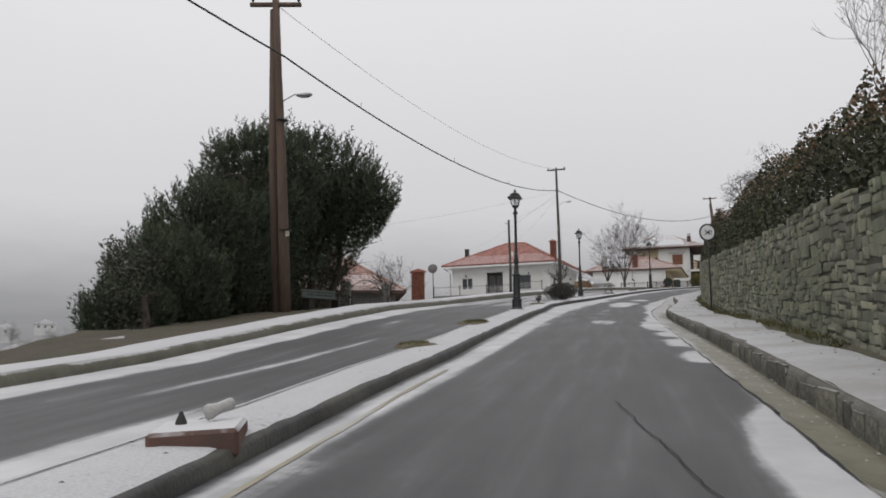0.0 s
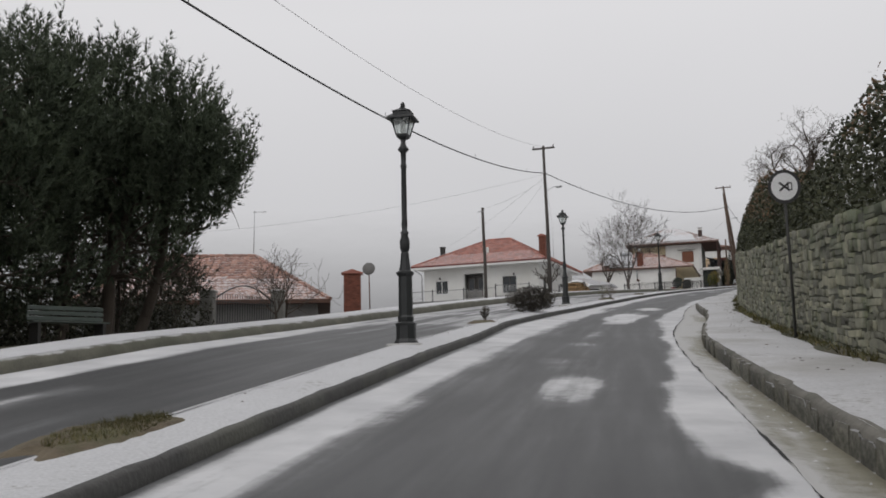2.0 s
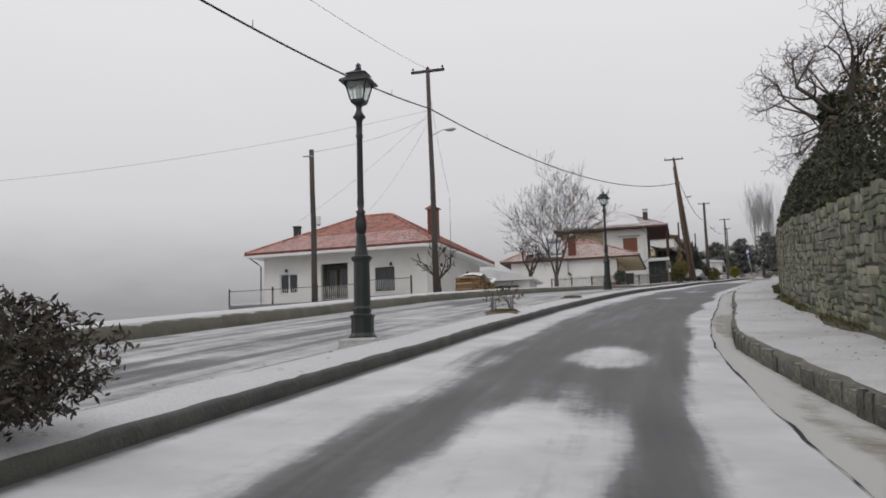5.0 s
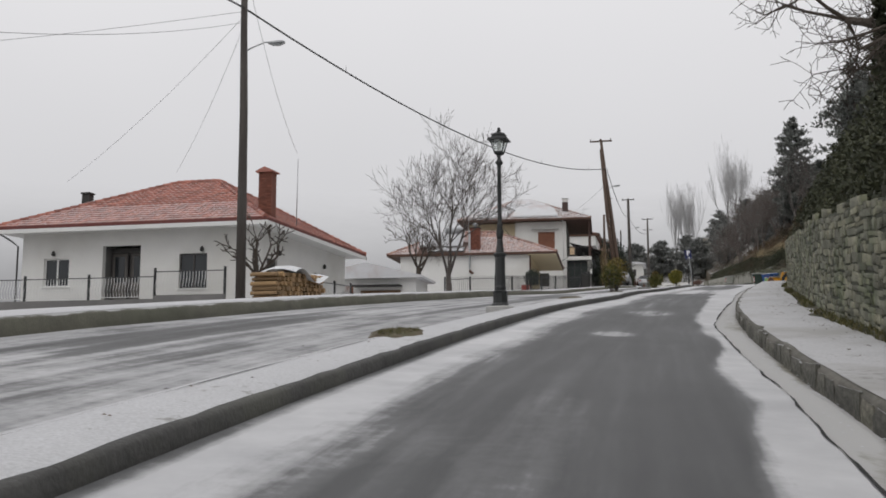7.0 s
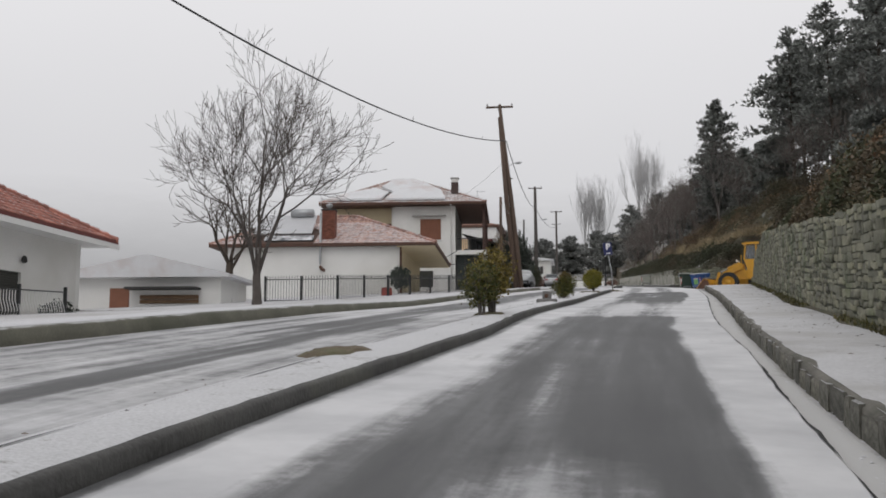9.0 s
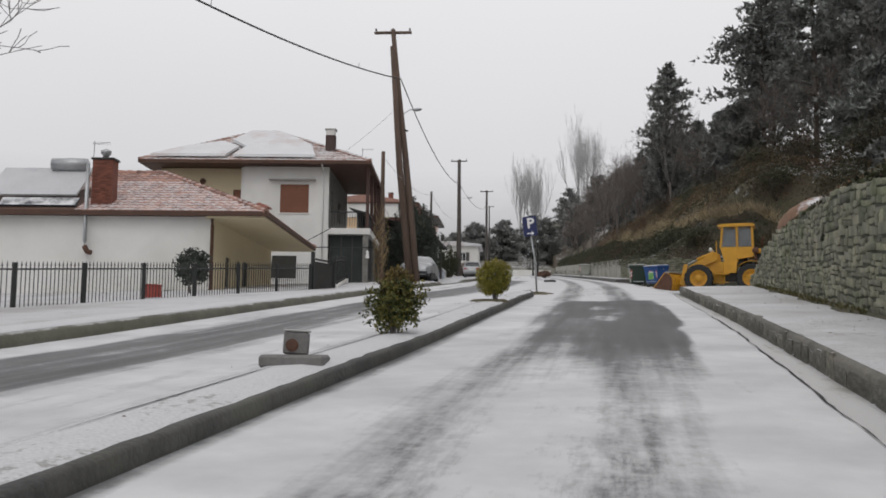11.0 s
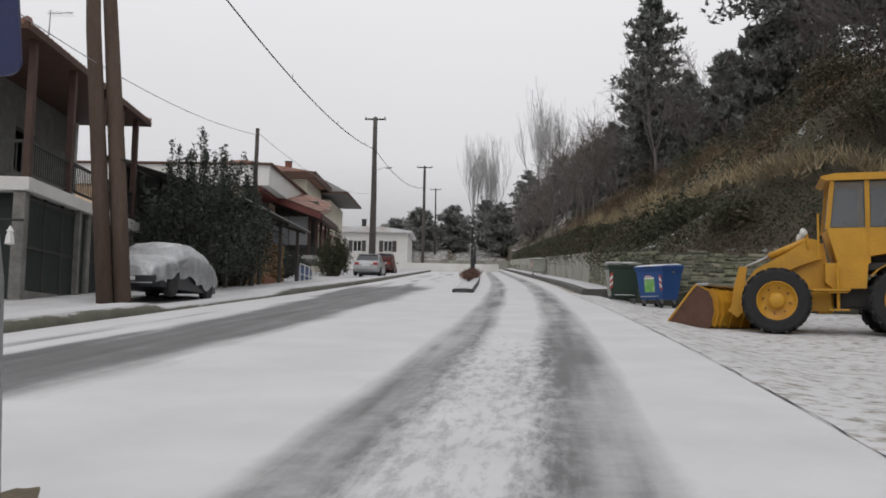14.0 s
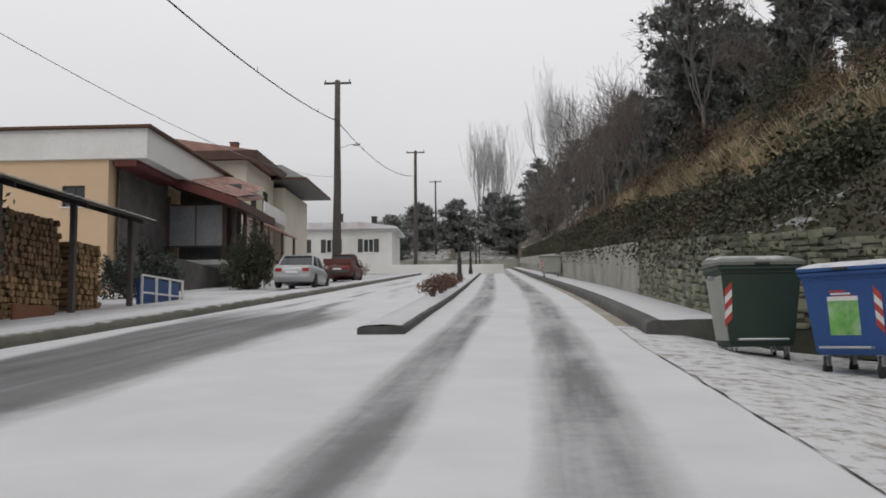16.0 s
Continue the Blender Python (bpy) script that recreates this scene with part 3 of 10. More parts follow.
def part(name, geo, material, parent=None, label="", smooth=False):
    """Links a Geo or a mesh as one object, under a thing or a part."""
    me = geo.mesh(name) if isinstance(geo, Geo) else geo
    if not me.materials:
        me.materials.append(material)
    if smooth:
        me.polygons.foreach_set("use_smooth", [True] * len(me.polygons))
    ob = new(name, me)
    if parent is not None:
        ob.parent = parent
    return tagged(ob, label)


def thing(name, m, label, category, group="", kind=""):
    """An Empty at a thing's base."""
    ob = new(name)
    ob.empty_display_size = 0.2
    ob.matrix_basis = m
    return tagged(ob, label, category, group, kind)


# ---------------------------------------------------------------- the road's line
# ground points of the driving line, every 20 m from 60 m behind the start
LINE = np.array([
    (-9.56, -57.38, -5.47), (-5.86, -37.73, -3.41), (-2.16, -18.07, -1.36), (1.53, 1.58, 0.69), (5.19, 21.24, 2.69),
    (8.85, 40.91, 4.60), (13.62, 60.32, 6.67), (20.56, 79.07, 8.82), (29.03, 97.18, 10.85), (38.32, 114.89, 12.77),
    (47.33, 132.75, 14.56), (55.80, 150.86, 16.18), (63.78, 169.20, 17.78), (71.28, 187.74, 19.38), (78.70, 206.32, 20.98),
    (86.12, 224.89, 22.58), (93.54, 243.46, 24.18), (100.97, 262.03, 25.78), (108.39, 280.60, 27.38), (115.81, 299.17, 28.98),
    (123.23, 317.74, 30.58)])
S0, STEP = -60.0, 20.0


def spline_matrix(count):
    a, b = np.eye(count), np.zeros((count, count))
    for i in range(1, count - 1):
        a[i, i - 1], a[i, i], a[i, i + 1] = 1 / 6, 2 / 3, 1 / 6
        b[i, i - 1], b[i, i], b[i, i + 1] = 1, -2, 1
    return np.linalg.solve(a, b)


BEND = spline_matrix(len(LINE)) @ LINE


def line_at(s):
    """The road line at the distances s, run on straight past its ends."""
    q = (np.asarray(s, float) - S0) / STEP
    i = np.clip(np.floor(q).astype(int), 0, len(LINE) - 2)
    b = np.clip(q - i, 0, 1)
    a = 1 - b
    p = a[..., None] * LINE[i] + b[..., None] * LINE[i + 1] + ((a ** 3 - a)[..., None] * BEND[i] + (b ** 3 - b)[..., None] * BEND[i + 1]) / 6
    over = q - i - b
    run = np.where((over < 0)[..., None], LINE[1] - LINE[0], LINE[-1] - LINE[-2])
    return p + run * over[..., None]


def bank_at(s):
    return np.interp(s, [-60, 15, 25, 32, 75, 85, 95, 105, 113, 340], [0, 0, 0.035, 0.055, 0.055, 0.045, 0.03, 0.018, 0, 0])


def road_xyz(s, u, h=0.0):
    """World places at s along, u to the right of the line, h over the road."""
    s, u, h = np.broadcast_arrays(np.asarray(s, float), np.asarray(u, float), np.asarray(h, float))
    p, d = line_at(s), line_at(s + 0.25) - line_at(s - 0.25)
    d = d[..., :2] / np.linalg.norm(d[..., :2], axis=-1)[..., None]
    return np.stack([p[..., 0] + d[..., 1] * u, p[..., 1] - d[..., 0] * u, p[..., 2] - bank_at(s) * np.clip(u, -9.5, 2.5) + h], -1)


def road_point(s, u, h=0.0):
    return Vector(road_xyz(s, u, h).tolist())


def road_turn(s):
    """The heading of the road as a turn round z, in degrees (0: along +y)."""
    d = line_at(np.array(s + 0.25)) - line_at(np.array(s - 0.25))
    return -math.degrees(math.atan2(d[0], d[1]))


def road_pose(s, u, h=0.0, turn=0.0):
    p = road_point(s, u, h)
    return pose(p.x, p.y, p.z, 0, 0, road_turn(s) + turn)


RNG = np.random.RandomState(7)
LATTICE = RNG.rand(256, 256)


def value_noise(x, y):
    xi, yi = np.floor(x).astype(int), np.floor(y).astype(int)
    fx, fy = x - xi, y - yi
    fx, fy = fx * fx * (3 - 2 * fx), fy * fy * (3 - 2 * fy)
    g = lambda i, j: LATTICE[i % 256, j % 256]
    return (g(xi, yi) * (1 - fx) + g(xi + 1, yi) * fx) * (1 - fy) + (g(xi, yi + 1) * (1 - fx) + g(xi + 1, yi + 1) * fx) * fy


def fractal(x, y, octaves=4):
    return sum(value_noise(x * 2 ** k + 17 * k, y * 2 ** k + 31 * k) * 0.5 ** (k + 1) for k in range(octaves)) / (1 - 0.5 ** octaves)


def step01(a, b, x):
    k = np.clip((x - a) / (b - a), 0, 1)
    return k * k * (3 - 2 * k)


# lines of the plan, as u over s
def joint_u(s):
    return np.interp(s, [-60, 5, 16, 37, 42, 50, 60, 72, 82, 95, 103, 117, 128, 134, 155, 163, 340], [1.25, 1.27, 1.05, 0.88, 0.95, 1.33, 1.25, 1.42, 1.12, 1.62, 1.6, 1.87, 1.9, 2.1, 1.62, 1.35, 1.35])


def kerb_u(s):
    return np.interp(s, [-60, 7, 16, 36, 40, 46, 52, 60, 69, 80, 86, 105, 117, 128, 134.5], [1.7, 1.68, 1.62, 1.43, 1.58, 2.0, 2.15, 1.6, 1.9, 1.68, 1.66, 2.12, 2.22, 2.27, 2.45])


def wall_u(s):
    return np.interp(s, [-60, 0, 16, 23, 33, 45, 60, 72, 82, 90, 105, 120, 130, 136], [2.6, 2.6, 2.8, 3.05, 3.12, 3.35, 3.4, 3.25, 3.2, 3.5, 3.6, 4.1, 4.7, 5.1])


def wall_top(s):
    return np.interp(s, [-60, 60, 90, 105, 120, 129, 133, 136.5], [2.15, 2.25, 2.15, 2.1, 2.4, 1.9, 1.35, 0.5])


def median_r(s):
    return np.interp(s, [-60, 5, 10, 20, 36, 43, 49, 58, 66, 75, 86, 97, 103, 115, 128, 133], [-2.55, -2.6, -2.8, -2.95, -3.15, -3.5, -3.3, -2.8, -2.65, -2.6, -2.65, -2.3, -2.6, -2.5, -2.5, -2.35])


def median_l(s):
    return np.interp(s, [-60, 8, 12, 22, 36, 41, 50, 58, 64, 77, 86, 102, 126, 130, 133], [-3.5, -3.55, -3.72, -3.82, -3.98, -4.1, -3.98, -3.62, -3.45, -3.34, -3.3, -3.26, -3.22, -3.1, -2.75])


def far_wall_u(s):
    return np.interp(s, [158, 160, 162, 164, 166, 180, 340], [14, 9, 6.2, 4.4, 3.0, 2.95, 2.95])


LEFT_U = -8.15


def strip(name, s_values, columns, material, label, category, parent=None, smooth=False):
    """A ribbon along the road; columns: for each s a row of (u, h)."""
    s_values = np.asarray(s_values, float)
    cols = np.array([columns(s) for s in s_values])
    n, k = cols.shape[:2]
    p = road_xyz(s_values[:, None], cols[:, :, 0], cols[:, :, 1]).reshape(-1, 3)
    i, j = np.meshgrid(np.arange(n - 1), np.arange(k - 1), indexing="ij")
    a = (i * k + j).ravel()
    me = mesh_np(name, p, np.stack([a, a + 1, a + k + 1, a + k], 1))
    ob = part(name, me, material, parent, "", smooth)
    if parent is None:
        tagged(ob, label, category, "", "structure")
    return ob


# ---------------------------------------------------------------- ground
def hill_profile(d, s):
    """Rise of the hillside d metres behind its foot."""
    steep = np.interp(d, [0, 1.5, 3.3, 5, 7, 9, 12, 16, 27, 60, 150], [0, 0.45, 1.6, 3.0, 4.9, 6.0, 6.5, 7.1, 9.6, 19, 38])
    mild = np.interp(d, [0, 2, 8, 20, 60, 150], [0, 0.5, 3.2, 7.5, 20, 38])
    k = step01(128, 150, s)
    return mild * (1 - k) + steep * k


def toe_u(s):
    """Foot of the hillside."""
    return np.where(s < 136.5, wall_u(np.minimum(s, 136.4)) + 0.45, np.interp(s, [136.5, 139, 143, 155, 158, 160, 162, 164, 166, 340], [6.0, 11, 14.5, 14.5, 14.3, 9.3, 6.5, 4.7, 3.3, 3.25]))


def toe_h(s):
    return np.where(s < 134, wall_top(np.minimum(s, 136)) - 0.12, np.interp(s, [134, 138, 142, 157, 161, 166, 340], [1.1, 0.3, 0.1, 0.3, 1.1, 1.45, 1.6]))


def ground_h(s, u):
    d = np.maximum(-9.7 - u, 0)
    low = -np.interp(d, [0, 5, 9, 20, 60, 140, 1500], [0, 0.2, 1.6, 5, 17, 34, 42])
    low = np.where((s > 46) & (s < 85), np.minimum(low, -np.interp(d, [0, 4, 7, 20, 60, 140, 1500], [0, 0.6, 2.2, 4.5, 16, 34, 42])), low)
    flat = -np.interp(d, [0, 24, 36, 60, 140, 1500], [0, 0.3, 2.5, 9, 26, 42])
    k = step01(72, 92, s)
    left = low * (1 - k) + flat * k
    lift = 0.0 + 0.12 * (fractal(s * 0.3, u * 0.3) - 0.5) * np.clip(d, 0, 6)
    t = toe_u(s)
    right = toe_h(s) + hill_profile(np.maximum(u - t, 0), s) + (fractal(s * 0.25 + 50, u * 0.25) - 0.5) * np.clip(u - t, 0, 5) * 0.5
    h = np.where(u < -8.4, left + lift, np.where(u >= t - 0.001, right, -0.62))
    return h + step01(-26, -16, u) * step01(60, 20, u) * np.interp(s, [296, 303, 330, 380, 600], [0, 1.0, 4, 9, 20])


s_lines = np.concatenate([[-900, -400, -200, -120], np.arange(-80, 131, 2.5), np.arange(131, 170, 1.0), np.arange(170, 306, 3.0), [310, 316, 325, 335, 350, 370, 400, 460, 560, 800, 1200]])
u_left = np.array([-1500, -900, -500, -300, -200, -140, -100, -75, -60, -50, -42, -36, -32, -28, -25, -22.5, -20, -18, -16.5, -15, -13.7, -12.5, -11.5, -10.6, -9.7, -8.6, -8.3])
d_right = np.array([0, 0.8, 1.6, 2.5, 3.5, 4.5, 5.6, 6.8, 8, 9.5, 11, 13, 15.5, 19, 24, 30, 40, 55, 80, 120])
rows = []
for s in s_lines:
    t = float(toe_u(np.array(s)))
    us = np.concatenate([u_left, [-6, -3, 0, 1.2, t - 0.01], t + d_right])
    rows.append(road_xyz(s, us, ground_h(np.full(len(us), s), us)))
rows = np.array(rows)
n_s, n_u = rows.shape[:2]
gi, gj = np.meshgrid(np.arange(n_s - 1), np.arange(n_u - 1), indexing="ij")
ga = (gi * n_u + gj).ravel()
ground = part("ground", mesh_np("ground", rows.reshape(-1, 3), np.stack([ga, ga + 1, ga + n_u + 1, ga + n_u], 1)), GROUND, smooth=True)
tagged(ground, "brown winter slope with patches of thin snow", "ground", "", "structure")


# ---------------------------------------------------------------- carriageway
MED_S = np.arange(-60, 132, 2.0)
MED_U = np.array([float(median_r(x)) for x in MED_S])


def snow_cover(s, u):
    """How far thin snow covers the asphalt, 0 to 1."""
    n = fractal(s * 0.35, u * 1.3)
    slow = value_noise(s * 0.16, np.zeros_like(s) + 3.3)
    left = np.interp(s, [-60, 6, 10, 20, 28, 46, 54, 59, 62, 84, 90, 96, 104, 112, 118, 131, 340], [-2.1, -2.1, -2.45, -2.55, -2.15, -2.1, -1.6, -1.9, -1.65, -1.7, -1.45, -1.4, -1.5, -1.3, -1.25, -1.25, -1.25])
    right = np.interp(s, [-60, 8.4, 9.3, 13.4, 14.0, 15.7, 16.3, 17.0, 17.4, 19.3, 19.9, 20.3, 20.8, 22.2, 22.9, 24, 26, 28.5, 30, 40, 44, 48, 55, 60, 70, 78, 85, 92, 104, 112, 118, 131, 340], [0.84, 0.86, 1.15, 1.15, 0.78, 0.8, 1.12, 1.08, 0.66, 0.64, 1.05, 1.0, 0.62, 0.62, 0.85, 0.5, 0.25, 0.45, 0.6, 0.57, 0.68, 0.56, 0.66, 0.85, 0.9, 1.0, 0.75, 0.75, 0.85, 0.9, 1.2, 1.15, 0.8])
    wob = (n - 0.5) * 0.7
    bare = step01(left - 0.65, left + 0.5, u + wob) * (1 - step01(right - 0.16, right + 0.16, u + wob * 0.7))
    lane = 1 - bare
    mid = np.exp(-((u + 0.68) / 0.36) ** 2) * step01(0.56, 0.70, value_noise(s * 0.17, np.zeros_like(s) + 9.1))
    lane = np.maximum(lane, mid * 0.4 * step01(24, 28, s) * (1 - step01(120, 124, s)))
    # thin patches that lie in hollows of the lane
    for ps, pu, pl, pw, deep in ((28.2, -0.74, 1.7, 0.44, 1.3), (19.0, -0.85, 0.5, 0.2, 0.5), (49.7, -0.62, 3.8, 0.74, 1.6), (36.0, -0.98, 0.7, 0.35, 0.85), (39.6, -0.88, 2.8, 0.3, 0.78), (78.7, -0.55, 0.6, 0.4, 1.0), (86.0, -0.33, 1.6, 0.6, 0.95), (31.0, -0.9, 1.2, 0.5, 0.55), (119.9, -0.16, 0.9, 0.3, 0.95), (123.5, -0.2, 0.7, 0.35, 0.9), (124.1, -0.24, 0.8, 0.35, 0.8), (121.4, -0.08, 0.6, 0.3, 0.7), (57.8, -0.35, 1.6, 0.6, 1.45), (31.7, -1.07, 0.8, 0.5, 0.7)):
        lane = np.maximum(lane, 0.57 * deep * (1 - step01(0.5, 1.3, np.hypot((s - ps) / pl, (u - pu) / pw) + (n - 0.5) * 1.2)))
    # wheel tracks through a closed cover further up
    drift = (value_noise(s * 0.05, np.zeros_like(s) + 1.7) - 0.5) * 0.25
    tl = 1 - step01(0.18, 0.56, np.abs(u + 1.32 - drift + 0.12 * step01(150, 170, s)))
    tr = 1 - step01(0.2, 0.6, np.abs(u - 0.3 - drift))
    ruts = 1 - np.maximum(tl, tr) * (0.46 + 0.2 * (n - 0.5)) * (0.62 + 0.38 * step01(116, 127, s))
    streak = 0.12 * step01(0.5, 0.75, fractal(s * 0.25 + 9, u * 4.0)) * (np.abs(u + 0.5) < 1.0)
    ruts = np.clip(ruts - streak, 0, 1)
    far = np.maximum(step01(103.0, 104.4, s + wob * 1.5) * (1 - step01(109, 116, s)), step01(127.1, 127.9, s + wob * 1.0 - 0.7 * step01(-0.4, 0.7, u)))
    lane = lane * (1 - far) + ruts * far
    lane = np.maximum(lane, 0.95 * step01(-2.15, -2.45, u) * step01(0.2, 0.45, n + 0.12))
    lane = lane * (1 - 0.75 * (1 - step01(0.04, 0.2, u - np.interp(s, MED_S, MED_U))) * (1 - step01(129, 132, s)))
    # the other lane
    a = step01(-7.0, -7.45, u + wob * 0.6)
    b = step01(-4.75, -4.25, u + wob * 0.5) * (1 - step01(7, 11, s) * (1 - step01(33, 38, s)))
    st = np.exp(-((u + 5.55 - 0.03 * (s - 13)) / 0.13) ** 2) * step01(8, 12, s) * (1 - step01(18, 22, s))
    near = np.maximum(np.maximum(a, b), st * 0.8)
    smear = 0.45 * np.exp(-((u + 6.4) / 0.3) ** 2) * step01(0.45, 0.7, value_noise(s * 0.2, u * 2))
    near = np.maximum(near, smear)
    white = 0.93 - 0.33 * (1 - step01(98, 112, s)) - 0.45 * step01(0.52, 0.75, fractal(s * 0.13 + 4, u * 2.4)) * step01(-7.6, -6.9, u) * step01(-4.3, -4.8, u)
    lo = np.interp(s, [104, 130, 145, 158, 166, 176], [-7.0, -6.9, -6.1, -6.9, -7.6, -8.0])
    hi = np.interp(s, [104, 130, 138], [-5.2, -5.2, -4.3])
    band = step01(lo - 0.3, lo + 0.3, u + wob * 0.8) * (1 - step01(hi - 0.5, hi + 0.4, u + wob * 0.8)) * step01(104, 110, s) * (1 - step01(168, 178, s))
    white = white * (1 - 0.6 * band)
    k = step01(38, 45, s + (n - 0.5) * 8)
    other = near * (1 - k) + white * k
    m = step01(-3.4, -3.9, u)
    mid_gap = step01(132, 136, s) * (1 - step01(165, 168, s))
    m = m * (1 - mid_gap) + step01(-3.0, -4.2, u) * mid_gap
    return lane * (1 - m) + np.maximum(other, 0) * m


road_s = np.concatenate([np.arange(-60, 0, 2.0), np.arange(0, 175, 0.3), np.arange(175, 306, 1.0)])
road_k = np.linspace(0, 1, 84)
su, uu = np.broadcast_arrays(road_s[:, None], LEFT_U + (joint_u(road_s)[:, None] - LEFT_U) * road_k[None, :])
rp = road_xyz(su, uu, 0.012 * (fractal(su * 0.4, uu * 0.8) - 0.5))
k = len(road_k)
ri, rj = np.meshgrid(np.arange(len(road_s) - 1), np.arange(k - 1), indexing="ij")
ra = (ri * k + rj).ravel()
road_mesh = mesh_np("road", rp.reshape(-1, 3), np.stack([ra, ra + 1, ra + k + 1, ra + k], 1))
cover_attr = road_mesh.attributes.new("cover", "FLOAT", "POINT")
cover_attr.data.foreach_set("value", snow_cover(su, uu).astype(np.float32).ravel())
lane_attr = road_mesh.attributes.new("lane", "FLOAT_VECTOR", "POINT")
lane_attr.data.foreach_set("vector", np.stack([su, uu, 1 - 0.6 * step01(122, 132, su)], -1).astype(np.float32).ravel())
churn_attr = road_mesh.attributes.new("churn", "FLOAT", "POINT")
churn_attr.data.foreach_set("value", (0.32 * step01(129, 134, su) * (1 - step01(142, 150, su)) * np.exp(-((uu + 0.5) / 0.6) ** 4) + 0.22 * step01(96, 100, su) * (1 - step01(106, 112, su)) * np.exp(-((uu + 0.4) / 1.0) ** 4)).astype(np.float32).ravel())
tagged(part("road", road_mesh, ROAD, smooth=True), "wet grey asphalt road partly covered with thin snow", "road", "", "structure")

GUTTER_Q = (0.0, 0.1, 0.25, 0.42, 0.6, 0.78, 0.9, 1.0)
fine_s = np.arange(-60, 135.01, 0.6)
rough = lambda s, k: 0.05 * (fractal(np.array(s * 1.7), np.array(k * 3.1)) - 0.5)
gutter_s = np.arange(-60, 136.1, 0.35)
gutter = strip("gutter", gutter_s, lambda s: [(float(joint_u(s)) + (float(kerb_u(s)) + 0.1 - float(joint_u(s))) * q, -0.004 - 0.056 * q ** 0.6 + 0.5 * float(rough(s, 90 + q * 3)) * q) for q in GUTTER_Q], GUTTER_SNOW, "muddy concrete gutter with slush", "gutter", smooth=True)
gs, gq = np.meshgrid(gutter_s, GUTTER_Q, indexing="ij")
gn = fractal(gs * 0.28 + 3, gq * 1.1 + 8)
slush = np.interp(gs, [-60, 12, 22, 34, 52, 70, 95, 136], [0.1, 0.16, 0.3, 0.5, 0.5, 0.62, 0.72, 0.72]) + (gn - 0.5) * 1.5 + 0.45 * (0.45 - gq) + 0.25 * step01(0.3, 0.0, gq)
gutter_attr = gutter.data.attributes.new("cover", "FLOAT", "POINT")
gutter_attr.data.foreach_set("value", slush.astype(np.float32).ravel())
strip("gutter", np.arange(160, 306, 1.0), lambda s: [(float(joint_u(s)), -0.004), (float(joint_u(s)) + 0.2, -0.03), (1.8, -0.04)], GUTTER, "muddy concrete gutter with slush", "gutter")
strip("pavement_right", fine_s, lambda s: [(float(kerb_u(s)) + 0.045 + float(rough(s, 1)) * 0.8, 0.216), ((float(kerb_u(s)) + float(wall_u(s))) / 2, 0.235), (float(wall_u(s)) + 0.1, 0.24)], SNOW_THIN, "narrow pavement under thin trodden snow", "pavement")
strip("kerb_right", fine_s, lambda s: [(float(kerb_u(s)) + float(rough(s, 2)), -0.2), (float(kerb_u(s)) + float(rough(s, 2)), -0.05), (float(kerb_u(s)) + float(rough(s, 3)) - 0.01, 0.17 + float(rough(s, 4)) * 0.6), (float(kerb_u(s)) + 0.05 + float(rough(s, 3)), 0.215 + float(rough(s, 4)) * 0.6), (float(kerb_u(s)) + 0.3, 0.205)], KERB_STONE, "rough stone kerb of the pavement", "kerb")
end = Geo()
for s, a in ((134.9, 0),):
    pts = [tuple(road_xyz(134.9, float(u), h)) for u, h in ((kerb_u(134.5), -0.2), (kerb_u(134.5), 0.2), (5.0, 0.24), (5.0, -0.2))]
    end.add(pts, [(0, 1, 2, 3)])
tagged(part("kerb_end", end, KERB_STONE), "rough stone end of the pavement", "kerb", "", "structure")

# raised strip between the lanes
med_s = np.concatenate([np.arange(-60, 132.5, 0.6), [132.7, 133.0, 133.2]])


def median_cols(s):
    r, l = float(median_r(s)), float(median_l(s))
    if s > 131:
        k = (s - 131) / 2.2
        r, l = r - 0.3 * k * k, l + 0.1 * k
    return r, l


strip("median_kerb", med_s, lambda s: [(median_cols(s)[0] + 0.012 + float(rough(s, 5)) * 0.35, -0.1), (median_cols(s)[0] + float(rough(s, 5)) * 0.35, 0.0), (median_cols(s)[0] - 0.008 + float(rough(s, 6)) * 0.35, 0.105 + float(rough(s, 13)) * 0.2), (median_cols(s)[0] - 0.03 + float(rough(s, 6)) * 0.3, 0.13 + float(rough(s, 13)) * 0.2), (median_cols(s)[0] - 0.1, 0.134 + float(rough(s, 14)) * 0.15), (median_cols(s)[0] - 0.26, 0.134)], KERB, "dark worn concrete kerb of the median", "kerb")
strip("median", np.arange(-60, 133.3, 0.3), lambda s: [(median_cols(s)[0] - 0.085 + float(rough(s * 2.3, 8)) * 1.7 + float(rough(s * 0.3, 15)) * 1.2, 0.132), (median_cols(s)[0] - 0.15 + float(rough(s * 2.3, 8)) * 1.4, 0.147 + float(rough(s, 7)) * 0.3), ((median_cols(s)[0] + median_cols(s)[1]) / 2, 0.166 + float(rough(s, 9)) * 0.4), (median_cols(s)[1] + 0.15, 0.158), (median_cols(s)[1] + 0.03, 0.15), (median_cols(s)[1] + 0.01, 0.05), (median_cols(s)[1], -0.1)], SNOW_MEDIAN, "snow-covered raised median strip", "median")
joint_gap = lambda s: 0.013 * float(np.clip((fractal(np.array(s * 0.7 + 40), np.array(6.0)) - 0.36) * 7, 0, 1))
strip("median_joint", np.arange(-60, 131, 0.3), lambda s: [(median_cols(s)[1] + 0.128 - joint_gap(s) + float(rough(s, 11)) * 0.3, 0.1635), (median_cols(s)[1] + 0.13 + joint_gap(s) * 0.5 + float(rough(s, 11)) * 0.3, 0.1645)], CRACK, "dark joint along the median", "joint")
far_s = np.arange(165.5, 300, 0.8)
far_l = lambda s: float(np.interp(s, [165.4, 175, 182, 300], [-3.08, -3.3, -3.5, -3.6]))
